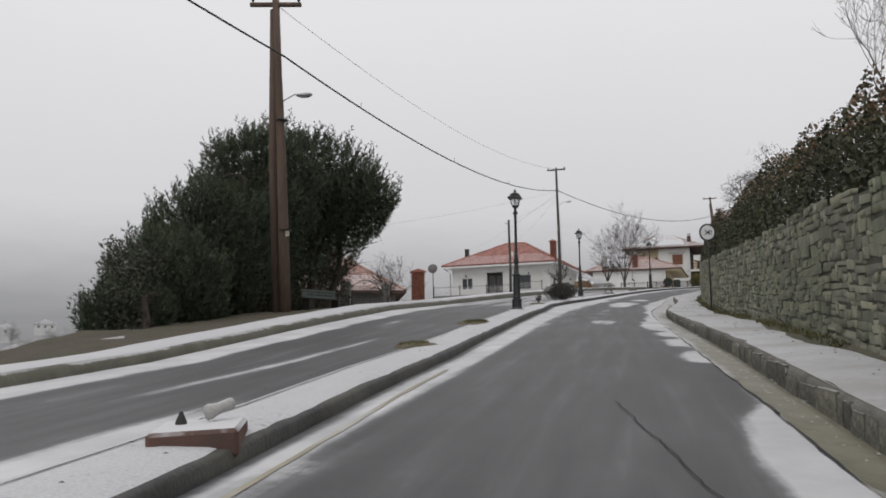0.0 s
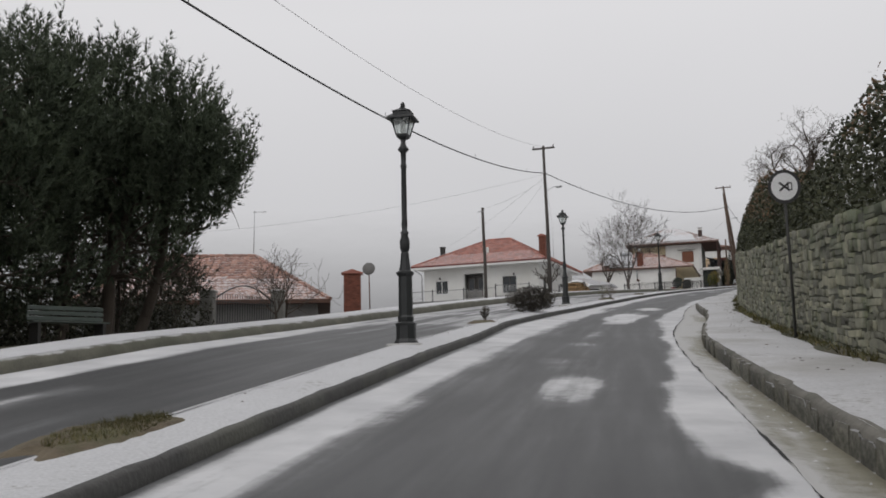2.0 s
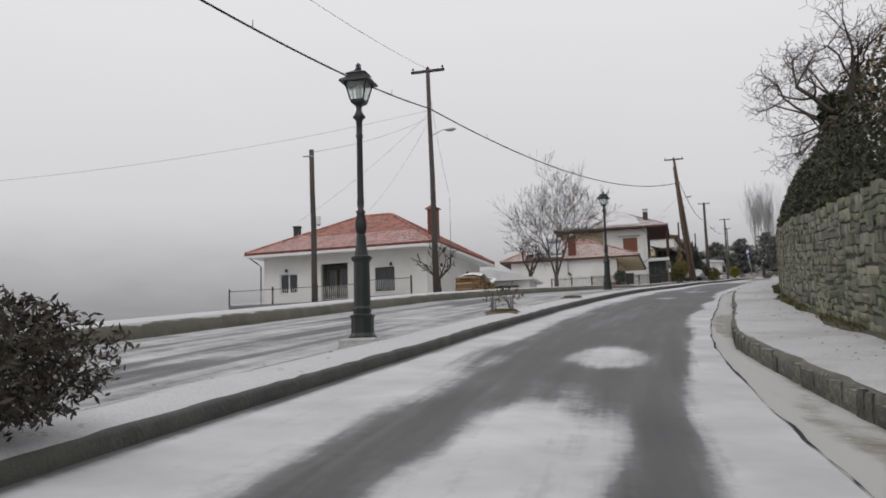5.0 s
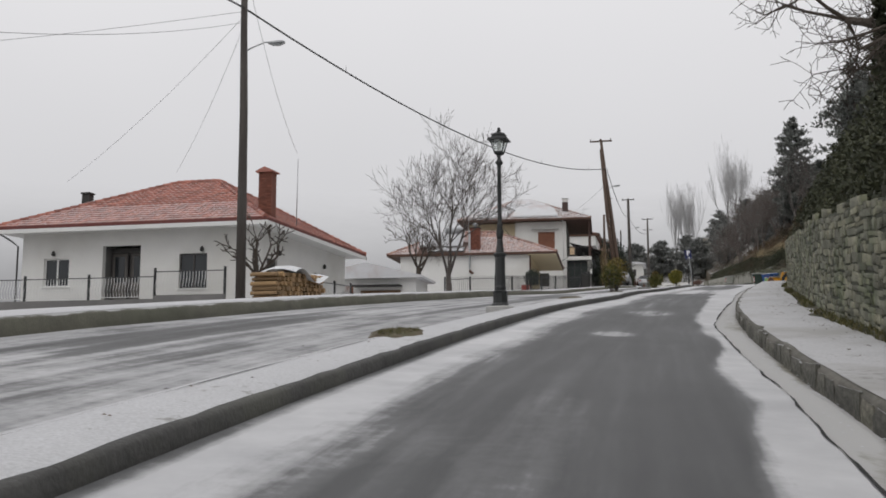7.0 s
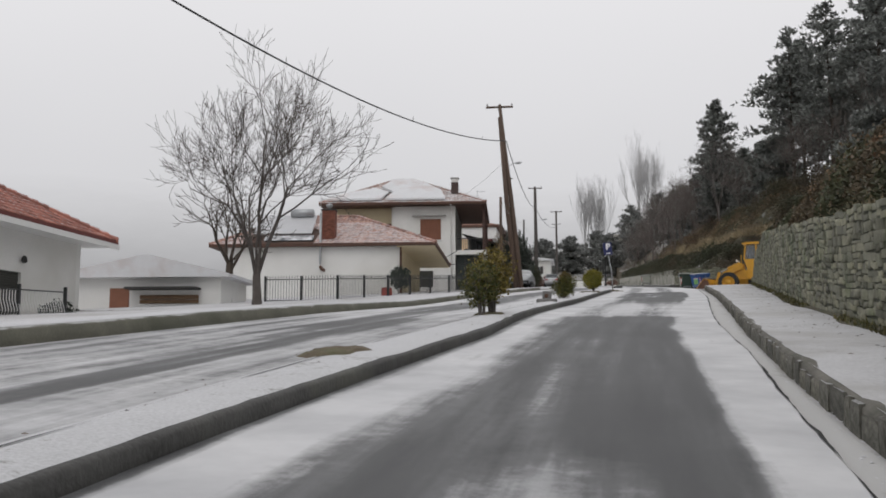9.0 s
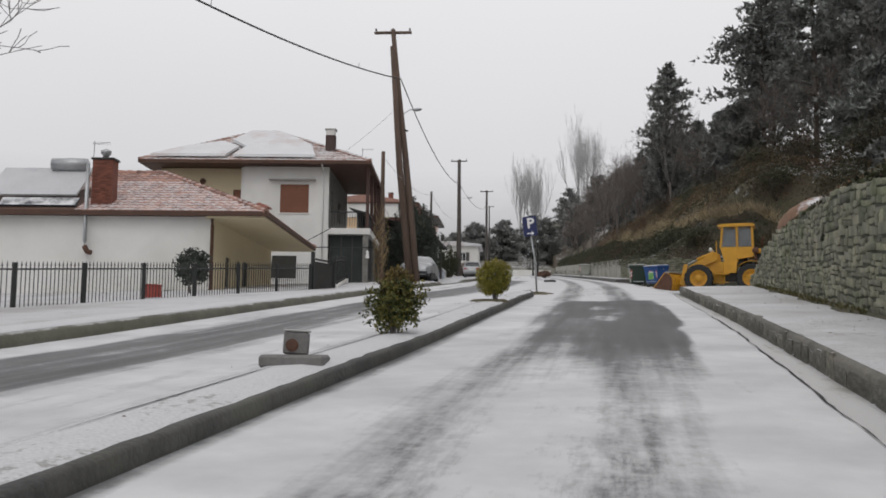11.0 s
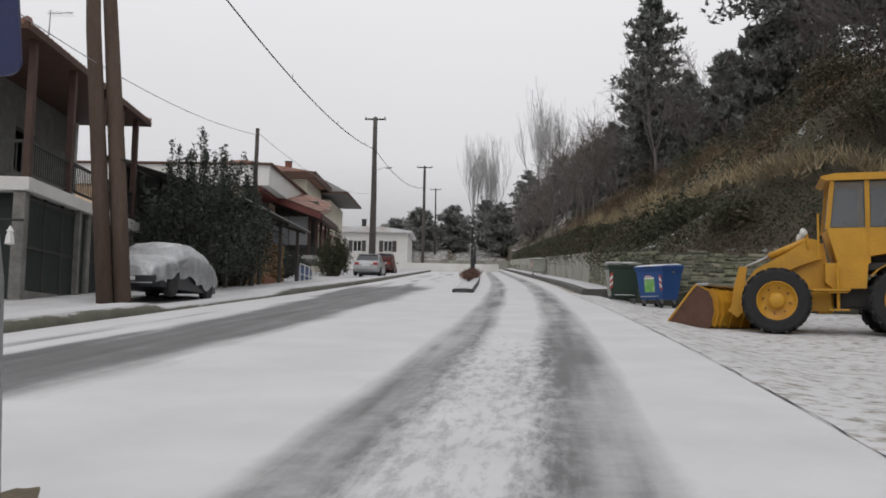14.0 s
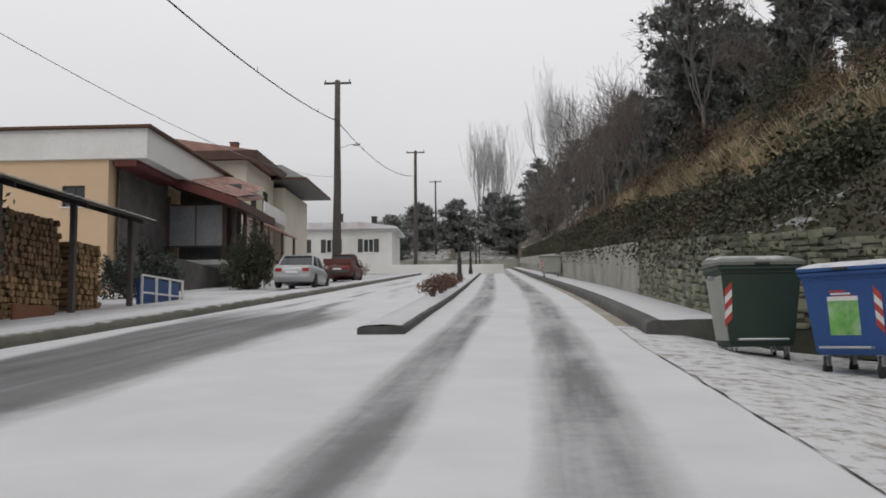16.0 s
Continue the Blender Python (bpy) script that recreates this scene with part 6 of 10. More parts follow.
def power_pole(foot, top, label, r0=0.17, r1=0.11, arm=1.9, arm_turn=0.0, second=None, material=None, lamp=None, cap=True, group="wooden power poles"):
    """A wooden pole from foot to top, with a crossarm of insulators; second: offset of a twin pole; lamp: (height, reach, turn)."""
    foot, top = Vector(foot), Vector(top)
    pole = thing("power_pole", Matrix.Translation(foot), label, "pole", group)
    d = top - foot
    material = material or POLE_GREY
    mid = d * 0.5 + Vector((0.03, -0.02, 0))
    part("post", Geo().tube([Vector((0, 0, -0.3)), mid * 0.5, mid, d * 0.75, d], [r0, r0 * 0.95, (r0 + r1) / 2, r1 * 1.08, r1], 12), material, pole, "", True)
    if second:
        off, k = Vector(second[:3]), second[3]
        part("brace_post", Geo().tube([off + Vector((0, 0, -0.3)), off + d * 0.5 * k, d * k + off * 0.35], [r0 * 0.95, r0 * 0.85, r1], 12), material, pole, "", True)
        for z in (0.25, 0.6):
            p = d * z
            part("strap", Geo().tube([p - off * 0.3 + Vector((0, 0, -0.015)), p - off * 0.3 + Vector((0, 0, 0.015))], [r0 * 1.12, r0 * 1.12], 12), DARK_STEEL, pole, "dark steel strap", True)
    if arm:
        m = Matrix.Translation(d) @ pose(0, 0, -0.18, 0, 0, arm_turn)
        part("crossarm", Geo().box(-arm / 2, -0.09, -0.06, arm / 2, 0.09, 0.07, 0.015, m), material, pole)
        for x in (-arm / 2 + 0.1, 0, arm / 2 - 0.1):
            p = m @ Vector((x, 0, 0.07))
            insulator(pole, p.x, p.y, p.z)
    if lamp:
        z, reach, turn = lamp
        p = d * (z / d.length)
        w = math.radians(turn)
        e = Vector((math.cos(w), math.sin(w), 0))
        bent("lamp_arm", [p, p + e * reach * 0.35 + Vector((0, 0, 0.22)), p + e * reach * 0.75 + Vector((0, 0, 0.42)), p + e * reach + Vector((0, 0, 0.45))], 0.025, GALV, pole, 6, "thin steel lamp arm")
        m = Matrix.Translation(p + e * (reach + 0.2) + Vector((0, 0, 0.44))) @ pose(0, 0, 0, 0, -8, turn)
        part("lamp_head", Geo().lathe([(0.03, -0.32), (0.1, -0.24), (0.14, 0), (0.12, 0.2), (0.04, 0.28)], 10, m @ pose(0, 0, 0, 0, 90, 0) @ Matrix.Diagonal((0.6, 1, 1, 1))), GALV, pole, "grey lamp head", True)
        part("lamp_lens", Geo().lathe([(0.1, -0.18), (0.125, 0), (0.1, 0.16)], 10, m @ pose(0, 0, -0.05, 0, 90, 0) @ Matrix.Diagonal((0.5, 1, 1, 1))), LAMP_GLASS, pole, "clear lamp lens", True)
    return pole


POLE_A = road_point(31.6, -11.9)
power_pole(POLE_A, POLE_A + Vector((-0.55, 0.1, 11.6)), "tall twin wooden power pole beside the pines", 0.2, 0.13, 1.9, road_turn(32) + 12, (-0.32, 0.26, 0, 0.97), POLE_WOOD, (7.6, 0.75, 20))
plate = part("number_plate", Geo().box(-0.07, -0.008, -0.1, 0.07, 0.008, 0.1, 0.004), YELLOW_LINE, bpy.data.objects["power_pole"], "small yellowish plate")
plate.location = (0.06, -0.21, 2.75)
POLE_B = Vector((12.2, 95.2, 10.7))
power_pole(POLE_B, (12.06, 95.3, 23.0), "wooden power pole in front of a white house", 0.17, 0.11, 1.9, -20, None, POLE_GREY, (8.4, 0.95, 5))
POLE_C = Vector((43.45, 147.2, 15.35))
power_pole(POLE_C, (42.15, 148.2, 29.9), "leaning twin wooden power pole", 0.21, 0.13, 2.1, road_turn(151) + 4, (-0.38, -0.1, 0, 0.93), POLE_WOOD, (9.6, 0.7, -5))
POLE_D = Vector((65.7, 207.2, 20.4))
power_pole(POLE_D, (65.95, 208.0, 35.4), "wooden power pole beside parked cars", 0.32, 0.2, 2.0, road_turn(215), None, POLE_GREY, (9.8, 1.2, -10))
POLE_F = road_point(260, -10.4)
power_pole(POLE_F, POLE_F + Vector((0.15, 0.2, 14.6)), "wooden power pole far up the road", 0.24, 0.17, 2.2, road_turn(250), None, POLE_GREY)
POLE_G = road_point(318, -11.5, 3)
power_pole(POLE_G, POLE_G + Vector((0, 0, 13.0)), "wooden power pole far up the road", 0.2, 0.14, 2.2, road_turn(300))
POLE_S = Vector((6.6, 84.85, 8.9))
s_pole = power_pole(POLE_S, (6.52, 84.95, 15.95), "short wooden telephone pole with a white box", 0.13, 0.1, 0, 0, None, POLE_GREY, None, group="telephone poles")
part("junction_box", Geo().box(0.1, -0.16, 3.75, 0.28, 0.1, 4.15, 0.03), WHITE_PAINT, s_pole, "white junction box")
part("bracket", Geo().box(-0.45, -0.03, 6.72, 0, 0.03, 6.78, 0.01), GALV, s_pole)
STUB_C = Vector((48.3, 161.0, 16.5))
power_pole(STUB_C, (48.36, 161.1, 23.05), "thin wooden telephone pole beside a bush", 0.1, 0.075, 0, 0, None, POLE_GREY, None, group="telephone poles")
STUB_H = Vector((40.0, 141.3, 14.7))
power_pole(STUB_H, (40.02, 141.25, 21.4), "wooden telephone pole wrapped in dry vines", 0.12, 0.09, 0, 0, None, POLE_WOOD, None, group="telephone poles")
vine, vr = Geo(), np.random.RandomState(5)
for k in range(70):
    w, z0 = vr.uniform(0, 6.28), vr.uniform(0, 2.6)
    pts = [STUB_H + Vector((math.cos(w + i * 0.7) * (0.2 + 0.2 * math.sin(i * 0.8 + k)), math.sin(w + i * 0.7) * 0.26, z0 + i * 0.28)) for i in range(7)]
    vine.tube(pts, 0.006 + 0.007 * (k % 3 == 0), 3, False)
tagged(part("dry_vine", vine, surface("straw coloured vine", (0.26, 0.19, 0.10), 0.9)), "dry straw-coloured vine round a wooden pole", "vine")


def wire(name, a, b, sag, r, material, label, n=26, knots=0):
    a, b = Vector(a), Vector(b)
    pts = [a.lerp(b, i / n) - Vector((0, 0, sag * 4 * (i / n) * (1 - i / n))) for i in range(n + 1)]
    g = Geo().tube(pts, r, 5, False)
    for i in range(knots):
        p = pts[int((i + 0.5) * n / knots)]
        g.tube([p + Vector((0, 0, -0.03)), p + Vector((0.02, 0, 0.26))], [0.02, 0.012], 4)
    return tagged(part(name, g, material, smooth=True), label, "cable")


cable_a = POLE_A + Vector((-0.2, 0.0, 9.4))
cable_b = Vector((12.1, 95.25, 20.7))
cable_c = Vector((42.55, 147.85, 27.0))
cable_d = Vector((65.9, 207.7, 32.3))
cable_f = POLE_F + Vector((0.1, 0.15, 11.6))
wire("cable", road_point(-30, -12.5, 11.2), cable_a, 0.7, 0.035, CABLE, "thick black bundled cable between poles", knots=2)
wire("cable", cable_a, cable_b, 1.5, 0.035, CABLE, "thick black bundled cable between poles", 40, 4)
wire("cable", cable_b, cable_c, 1.9, 0.035, CABLE, "thick black bundled cable between poles", 40, 4)
wire("cable", cable_c, cable_d, 1.3, 0.032, CABLE, "thick black bundled cable between poles", 40, 4)
wire("cable", cable_d, cable_f, 1.2, 0.03, CABLE, "thick black bundled cable between poles", 30, 2)
wire("wire", POLE_A + Vector((-0.5, 0.1, 11.4)), (12.06, 95.3, 22.95), 1.4, 0.01, WIRE, "thin grey wire between poles", 34)
wire("wire", (12.06, 95.3, 20.2), (6.5, 84.95, 15.85), 0.25, 0.008, WIRE, "thin grey wire between poles")
wire("wire", (12.06, 95.3, 20.6), (-30, 88, 15.0), 1.5, 0.008, WIRE, "thin grey wire towards the valley")
wire("wire", (12.06, 95.3, 20.4), (4.0, 105.0, 16.2), 0.3, 0.007, WIRE, "thin grey wire to a roof")
wire("wire", (12.06, 95.3, 20.0), (8.5, 106.0, 17.0), 0.3, 0.007, WIRE, "thin grey wire to a roof")
wire("wire", (13.84, 107.6, 18.4), (12.06, 95.3, 22.4), 0.6, 0.008, WIRE, "thin grey wire to an aerial")
wire("wire", (42.4, 148.0, 25.4), (39.2, 150.4, 22.6), 0.15, 0.01, WIRE, "thin grey wire to a house")
wire("wire", (48.36, 161.1, 22.9), (65.8, 207.5, 28.2), 0.9, 0.01, WIRE, "thin grey wire between poles")
wire("wire", (40.0, 141.25, 21.2), (48.36, 161.1, 22.8), 0.5, 0.01, WIRE, "thin grey wire between poles")


def street_lamp(m):
    """A cast-iron lamp post with a four-sided lantern."""
    lamp = thing("street_lamp", m, "black cast-iron street lamp with a glass lantern", "street lamp", "street lamps of the median")
    part("plinth", Geo().box(-0.29, -0.29, -0.2, 0.29, 0.29, 0.06, 0.03), CONCRETE, lamp, "pale concrete plinth")
    oct_ = lambda prof: Geo().lathe(prof, 8, pose(0, 0, 0, 0, 0, 22.5))
    part("base", oct_([(0.21, 0.05), (0.205, 0.09), (0.17, 0.14), (0.17, 0.36), (0.19, 0.40), (0.14, 0.43)]), IRON, lamp)
    part("pedestal", oct_([(0.13, 0.42), (0.14, 0.5), (0.125, 0.54), (0.118, 1.2), (0.155, 1.25), (0.155, 1.28), (0.105, 1.31), (0.08, 1.46), (0.07, 1.6), (0.06, 1.63)]), IRON, lamp)
    part("shaft", Geo().lathe([(0.06, 1.62), (0.085, 1.7), (0.09, 1.8), (0.06, 1.93), (0.075, 1.97), (0.045, 2.0), (0.055, 2.1), (0.05, 2.2), (0.045, 3.1), (0.06, 3.14), (0.045, 3.18), (0.05, 3.38), (0.1, 3.44), (0.06, 3.5), (0.04, 3.56), (0.06, 3.66)], 12), IRON, lamp, "", True)
    sq = lambda prof: Geo().lathe([(r * 1.414, z) for r, z in prof], 4, pose(0, 0, 0, 0, 0, 45))
    part("lantern_base", sq([(0.05, 3.62), (0.1, 3.66), (0.105, 3.7), (0.09, 3.71)]), IRON, lamp)
    for k in range(4):
        a = pose(0, 0, 0, 0, 0, 90 * k)
        bent("lantern_bar", [a @ Vector((0.1, 0.1, 3.69)), a @ Vector((0.175, 0.175, 4.0))], 0.014, IRON, lamp, 4)
        g = Geo().add([a @ Vector(p) for p in ((0.095, -0.085, 3.70), (0.095, 0.085, 3.70), (0.165, 0.155, 3.99), (0.165, -0.155, 3.99), (0.091, -0.085, 3.70), (0.091, 0.085, 3.70), (0.161, 0.155, 3.99), (0.161, -0.155, 3.99))], [(0, 1, 2, 3), (7, 6, 5, 4)])
        pane = part("pane", g, LAMP_GLASS, lamp, "lantern glass pane")
        pane.visible_shadow = False
    part("bulb", Geo().lathe([(0.03, 3.71), (0.05, 3.76), (0.05, 3.9), (0.02, 3.95)], 8), WHITE_PAINT, lamp, "", True)
    part("roof", sq([(0.24, 3.97), (0.235, 4.0), (0.15, 4.06), (0.145, 4.1), (0.165, 4.11), (0.06, 4.17), (0.045, 4.19)]), IRON, lamp)
    part("finial", Geo().lathe([(0.03, 4.18), (0.05, 4.21), (0.035, 4.24), (0.045, 4.26), (0.01, 4.3)], 8), IRON, lamp, "", True)
    return lamp


first_lamp = street_lamp(road_pose(32.4, -3.75, 0.1))
for s, u in ((58.0, -3.85), (84.0, -3.6), (201.5, -3.1), (227, -3.1), (252, -3.1), (277, -3.1)):
    copy_thing(first_lamp, road_pose(s, u, 0.1))


def round_sign(m):
    """A round traffic sign on a dark post."""
    sign = thing("road_sign", m @ Matrix.Diagonal((0.92, 0.92, 1, 1)), "round black and white traffic sign on a rusty post", "road sign")
    bent("post", [(0, 0, -0.05), (0.0, 0, 1.6), (-0.02, 0, 3.4)], 0.03, DARK_STEEL, sign, 8)
    disc = lambda r, y0, y1: Geo().lathe([(r * 0.995, y0), (r, (y0 + y1) / 2), (r * 0.995, y1)], 28, pose(-0.02, 0, 3.08, 90, 0, 0))
    face = part("face", disc(0.33, 0.03, 0.045), SIGN_BLACK, sign, "black rimmed sign face")
    part("field", disc(0.265, 0.045, 0.049), SIGN_WHITE, face, "white field")
    m2 = lambda a: pose(-0.02, -0.052, 3.08, 0, a, 0)
    part("bar", Geo().box(-0.13, -0.003, -0.02, 0.13, 0.003, 0.02, 0, m2(38)), SIGN_BLACK, face)
    part("bar", Geo().box(-0.13, -0.003, -0.02, 0.13, 0.0015, 0.02, 0, m2(-38)), SIGN_BLACK, face)
    part("symbol", Geo().box(0.06, -0.003, -0.075, 0.155, 0.003, 0.075, 0.002, pose(-0.02, -0.053, 3.08)), SIGN_BLACK, face)
    part("symbol_field", Geo().box(0.082, -0.002, -0.05, 0.133, 0.002, 0.05, 0.001, pose(-0.02, -0.0565, 3.08)), SIGN_WHITE, face)
    return sign


round_sign(road_pose(35.3, 2.98, 0.02, 4))


def letter(text, size, m, name, material, parent):
    c = bpy.data.curves.new(name, "FONT")
    c.body, c.size, c.extrude, c.align_x, c.align_y = text, size, 0.003, "CENTER", "CENTER"
    c.offset = 0.018
    tmp = new(name, c)
    me = bpy.data.meshes.new_from_object(tmp.evaluated_get(bpy.context.evaluated_depsgraph_get()))
    bpy.data.objects.remove(tmp)
    ob = part(name, me, material, parent)
    ob.matrix_basis = m
    return ob


def parking_sign(m):
    """A blue parking sign with an arrow on a leaning steel post."""
    sign = thing("parking_sign", m, "blue parking sign with white letter on a leaning post", "road sign")
    bent("post", [(0.05, 0, -0.1), (0, 0, 1.0), (-0.24, 0, 2.5)], 0.033, GALV, sign, 10)
    g = Geo()
    w, h, r = 0.27, 0.39, 0.07
    poly = []
    for cx, cz, a0 in ((w - r, h - r, 0), (-w + r, h - r, 90), (-w + r, -h + r, 180), (w - r, -h + r, 270)):
        poly += [(cx + r * math.cos(math.radians(a0 + k * 22.5)), cz + r * math.sin(math.radians(a0 + k * 22.5))) for k in range(5)]
    face = part("plate", g.prism(poly, -0.012, 0.012), SIGN_BLUE, sign, "dark blue enamel plate")
    face.matrix_basis = pose(-0.19, -0.05, 2.29, 0, -6, 0) @ Matrix.Scale(0.9, 4)
    letter("P", 0.55, pose(0.03, -0.016, 0.1, 90, 0, 0), "letter", SIGN_WHITE, face)
    a = Geo().prism([(-0.14, -0.265), (0.04, -0.265), (0.02, -0.22), (0.06, -0.22), (0.15, -0.285), (0.06, -0.35), (0.02, -0.35), (0.04, -0.305), (-0.14, -0.305)], -0.018, -0.012)
    part("arrow", a, SIGN_WHITE, face)
    for z in (-0.2, 0.2):
        part("clamp", Geo().box(-0.04, 0.012, z - 0.02, 0.04, 0.06, z + 0.02, 0.005), GALV, face)
    return sign


parking_sign(road_pose(134.45, -2.55, 0.08, 4))

# broken lamp base with a loose lamp box, and a tipped terracotta block
stub = thing("lamp_base", road_pose(110.1, -3.04, 0.17, 10) @ Matrix.Scale(0.62, 4), "concrete lamp base with a broken grey lamp box", "lamp base")
part("slab", Geo().box(-0.5, -0.42, -0.1, 0.5, 0.42, 0.1, 0.04), GREY_WALL, stub, "grey concrete slab")
part("box", Geo().box(-0.2, -0.22, 0.1, 0.2, 0.2, 0.46, 0.03, pose(0, 0, 0, 0, 3, 8)), GREY_WALL, stub, "grey broken lamp box")
part("cable_hole", Geo().lathe([(0.1, 0), (0.1, 0.02), (0.06, 0.025)], 12, pose(-0.02, -0.225, 0.25, 90, 0, 8)), RUST_STEEL, stub, "rusty opening")
part("lid", Geo().box(-0.21, -0.23, 0.46, 0.21, 0.21, 0.49, 0.01, pose(0, 0, 0, 0, 3, 8)), CONCRETE, stub)
block = thing("lamp_base", road_pose(6.3, -3.02, 0.14, 18) @ Matrix.Scale(0.9, 4), "tipped terracotta lamp base dusted with snow", "lamp base")
part("slab", Geo().box(-0.34, -0.42, -0.1, 0.34, 0.42, 0.12, 0.03, pose(0, 0, 0, 4, -3, 0)), TERRACOTTA, block, "orange terracotta slab")
part("pipe", Geo().lathe([(0.055, -0.12), (0.065, -0.08), (0.045, 0), (0.05, 0.1), (0.035, 0.13)], 10, pose(0.12, 0.22, 0.24, 0, 70, 20)), CONCRETE, block, "pale fallen lamp piece", True)
part("stump", Geo().lathe([(0.05, 0), (0.042, 0.03), (0.02, 0.08), (0.015, 0.1)], 8, pose(-0.16, 0.1, 0.12, 8, 0, 0)), DARK_STEEL, block, "black bolt stump")


def soil_patch(s, u, w, l, label):
    rng_ = np.random.RandomState(int(s * 10))
    g, n = Geo(), 40
    pts = [(0, 0, 0.03)]
    for k in range(n):
        a = 2 * math.pi * k / n
        f = 0.55 + 0.9 * float(fractal(np.array(math.cos(a) * 2.2 + s), np.array(math.sin(a) * 2.2 + 4)))
        pts.append((math.cos(a) * w * f, math.sin(a) * l * f, -0.03))
    mids = [(p[0] * 0.75, p[1] * 0.75, rng_.uniform(0.008, 0.022)) for p in pts[1:]]
    g.add(pts + mids, [(0, n + 1 + k, n + 1 + (k + 1) % n) for k in range(n)] + [(n + 1 + k, 1 + k, 1 + (k + 1) % n, n + 1 + (k + 1) % n) for k in range(n)])
    ob = part("soil_patch", g, SOIL)
    ob.matrix_basis = road_pose(s, u, 0.172 if s < 133 else 0.012) @ pose(0, 0, 0, math.degrees(math.atan(float(line_at(np.array(s + 0.5))[2] - line_at(np.array(s - 0.5))[2]))), math.degrees(math.atan(float(bank_at(s)))), 0)
    return tagged(ob, label, "soil")


for s, u, w, l in ((23.2, -3.75, 0.4, 1.0), (15.9, -3.68, 0.38, 0.7), (41.8, -4.05, 0.35, 0.8), (66.0, -3.3, 0.4, 0.9), (75.0, -3.2, 0.4, 0.8), (91.8, -3.2, 0.35, 0.6), (124.0, -2.95, 0.45, 0.5), (133.7, -2.4, 0.55, 1.2), (101.2, -3.05, 0.3, 0.55)):
    soil_patch(s, u, w, l, "patch of bare mossy soil in the median")
rng = np.random.RandomState(71)
blade_at = []
for s, u, w, l, n in ((23.2, -3.75, 0.26, 0.75, 900), (15.9, -3.68, 0.25, 0.5, 350), (66.1, -3.3, 0.3, 0.6, 700), (75.0, -3.2, 0.25, 0.6, 500), (133.7, -2.45, 0.3, 0.7, 600)):
    a, k = rng.uniform(0, 6.28, n), rng.random_sample(n) ** 0.6
    blade_at.append(road_xyz(s + np.sin(a) * k * l, u + np.cos(a) * k * w, 0.175 if s < 133 else 0.015))
tagged(part("grass", tuft_mesh("grass", np.concatenate(blade_at), np.array([[0.0, 0.0, 1.0]]).repeat(sum(len(b) for b in blade_at), 0), 0.055, 5, rng, 0.8, 0.06), MOSS_GRASS), "short olive grass in bare patches of the median", "grass", "", "stuff")
shrub("shrub", road_pose(49.6, -3.8, 0.12), 0.85, 0.95, "low dense brown-grey shrub on the median", 301, BROWN_TWIG, 9000, 0.036, 14, open_stem=0.02, narrow=0.3, lump=0.35)
shrub("shrub", road_pose(42.0, -4.0, 0.17), 0.12, 0.42, "small dead stump shoot on the median", 302, BROWN_TWIG, 160, 0.035, 5)
shrub("shrub", road_pose(65.7, -3.45, 0.18), 0.28, 0.7, "sparse twiggy shrub with a few leaves", 303, GREEN_LEAF, 100, 0.03, 4)
shrub("shrub", road_pose(66.3, -3.15, 0.18), 0.34, 0.65, "sparse twiggy shrub with a few leaves", 304, RED_TWIG, 130, 0.03, 5)
shrub("shrub", road_pose(101.4, -3.05, 0.15), 0.47, 1.4, "tall loose yellow-green shrub on the median", 305, YELLOW_LEAF, 2600, 0.034, 26, open_stem=0.15, lump=0.6)
shrub("shrub", road_pose(100.75, -3.15, 0.15), 0.4, 1.1, "loose mixed green shrub on the median", 306, GREEN_LEAF, 1800, 0.034, 20, open_stem=0.15, lump=0.6)
shrub("shrub", road_pose(113.9, -2.95, 0.15), 0.35, 0.76, "bushy green shrub with yellow tips", 307, GREEN_LEAF, 4200, 0.028, 12, open_stem=0.05, lump=0.8)
shrub("shrub", road_pose(114.0, -2.95, 0.4), 0.24, 0.68, "yellow tips of a green shrub", 308, YELLOW_LEAF, 1400, 0.026, 5, open_stem=0.2)
shrub("shrub", road_pose(123.95, -2.84, 0.16), 0.42, 1.0, "clipped yellow-green box shrub", 309, BOX_LEAF, 12000, 0.022, 10, open_stem=0.1, lump=0.3)
for k, (s, u, r, h) in enumerate(((178, -2.95, 0.5, 0.55), (181, -2.9, 0.6, 0.7), (184, -3.0, 0.5, 0.55), (188, -2.95, 0.55, 0.6))):
    shrub("shrub", road_pose(s, u, 0.15), r, h, "low reddish twiggy shrub on the median", 310 + k, RED_TWIG, 700, 0.06, 12, "low shrubs of the far median", narrow=0.25)


# ---------------------------------------------------------------- houses
def wall_geo(length, height, holes, thick=0.25):
    """A wall along x with holes (x0, x1, z0, z1) that go through it."""
    g = Geo()
    xs = sorted({0.0, length, *[h[0] for h in holes], *[h[1] for h in holes]})
    for a, b in zip(xs, xs[1:]):
        cuts = sorted((h[2], h[3]) for h in holes if h[0] <= a + 1e-6 and h[1] >= b - 1e-6)
        z = 0.0
        for z0, z1 in cuts + [(height, height)]:
            if z0 - z > 1e-4:
                g.box(a, 0, z, b, thick, z0)
            z = max(z, z1)
    return g


def wall_part(house, m, length, height, holes, material, name="wall", thick=0.25, label=""):
    me = wall_geo(length, height, holes, thick).mesh(name)
    bm = bmesh.new()
    bm.from_mesh(me)
    bmesh.ops.remove_doubles(bm, verts=bm.verts, dist=0.0005)
    bm.to_mesh(me)
    bm.free()
    ob = part(name, me, material, house, label)
    ob.matrix_basis = m
    return ob


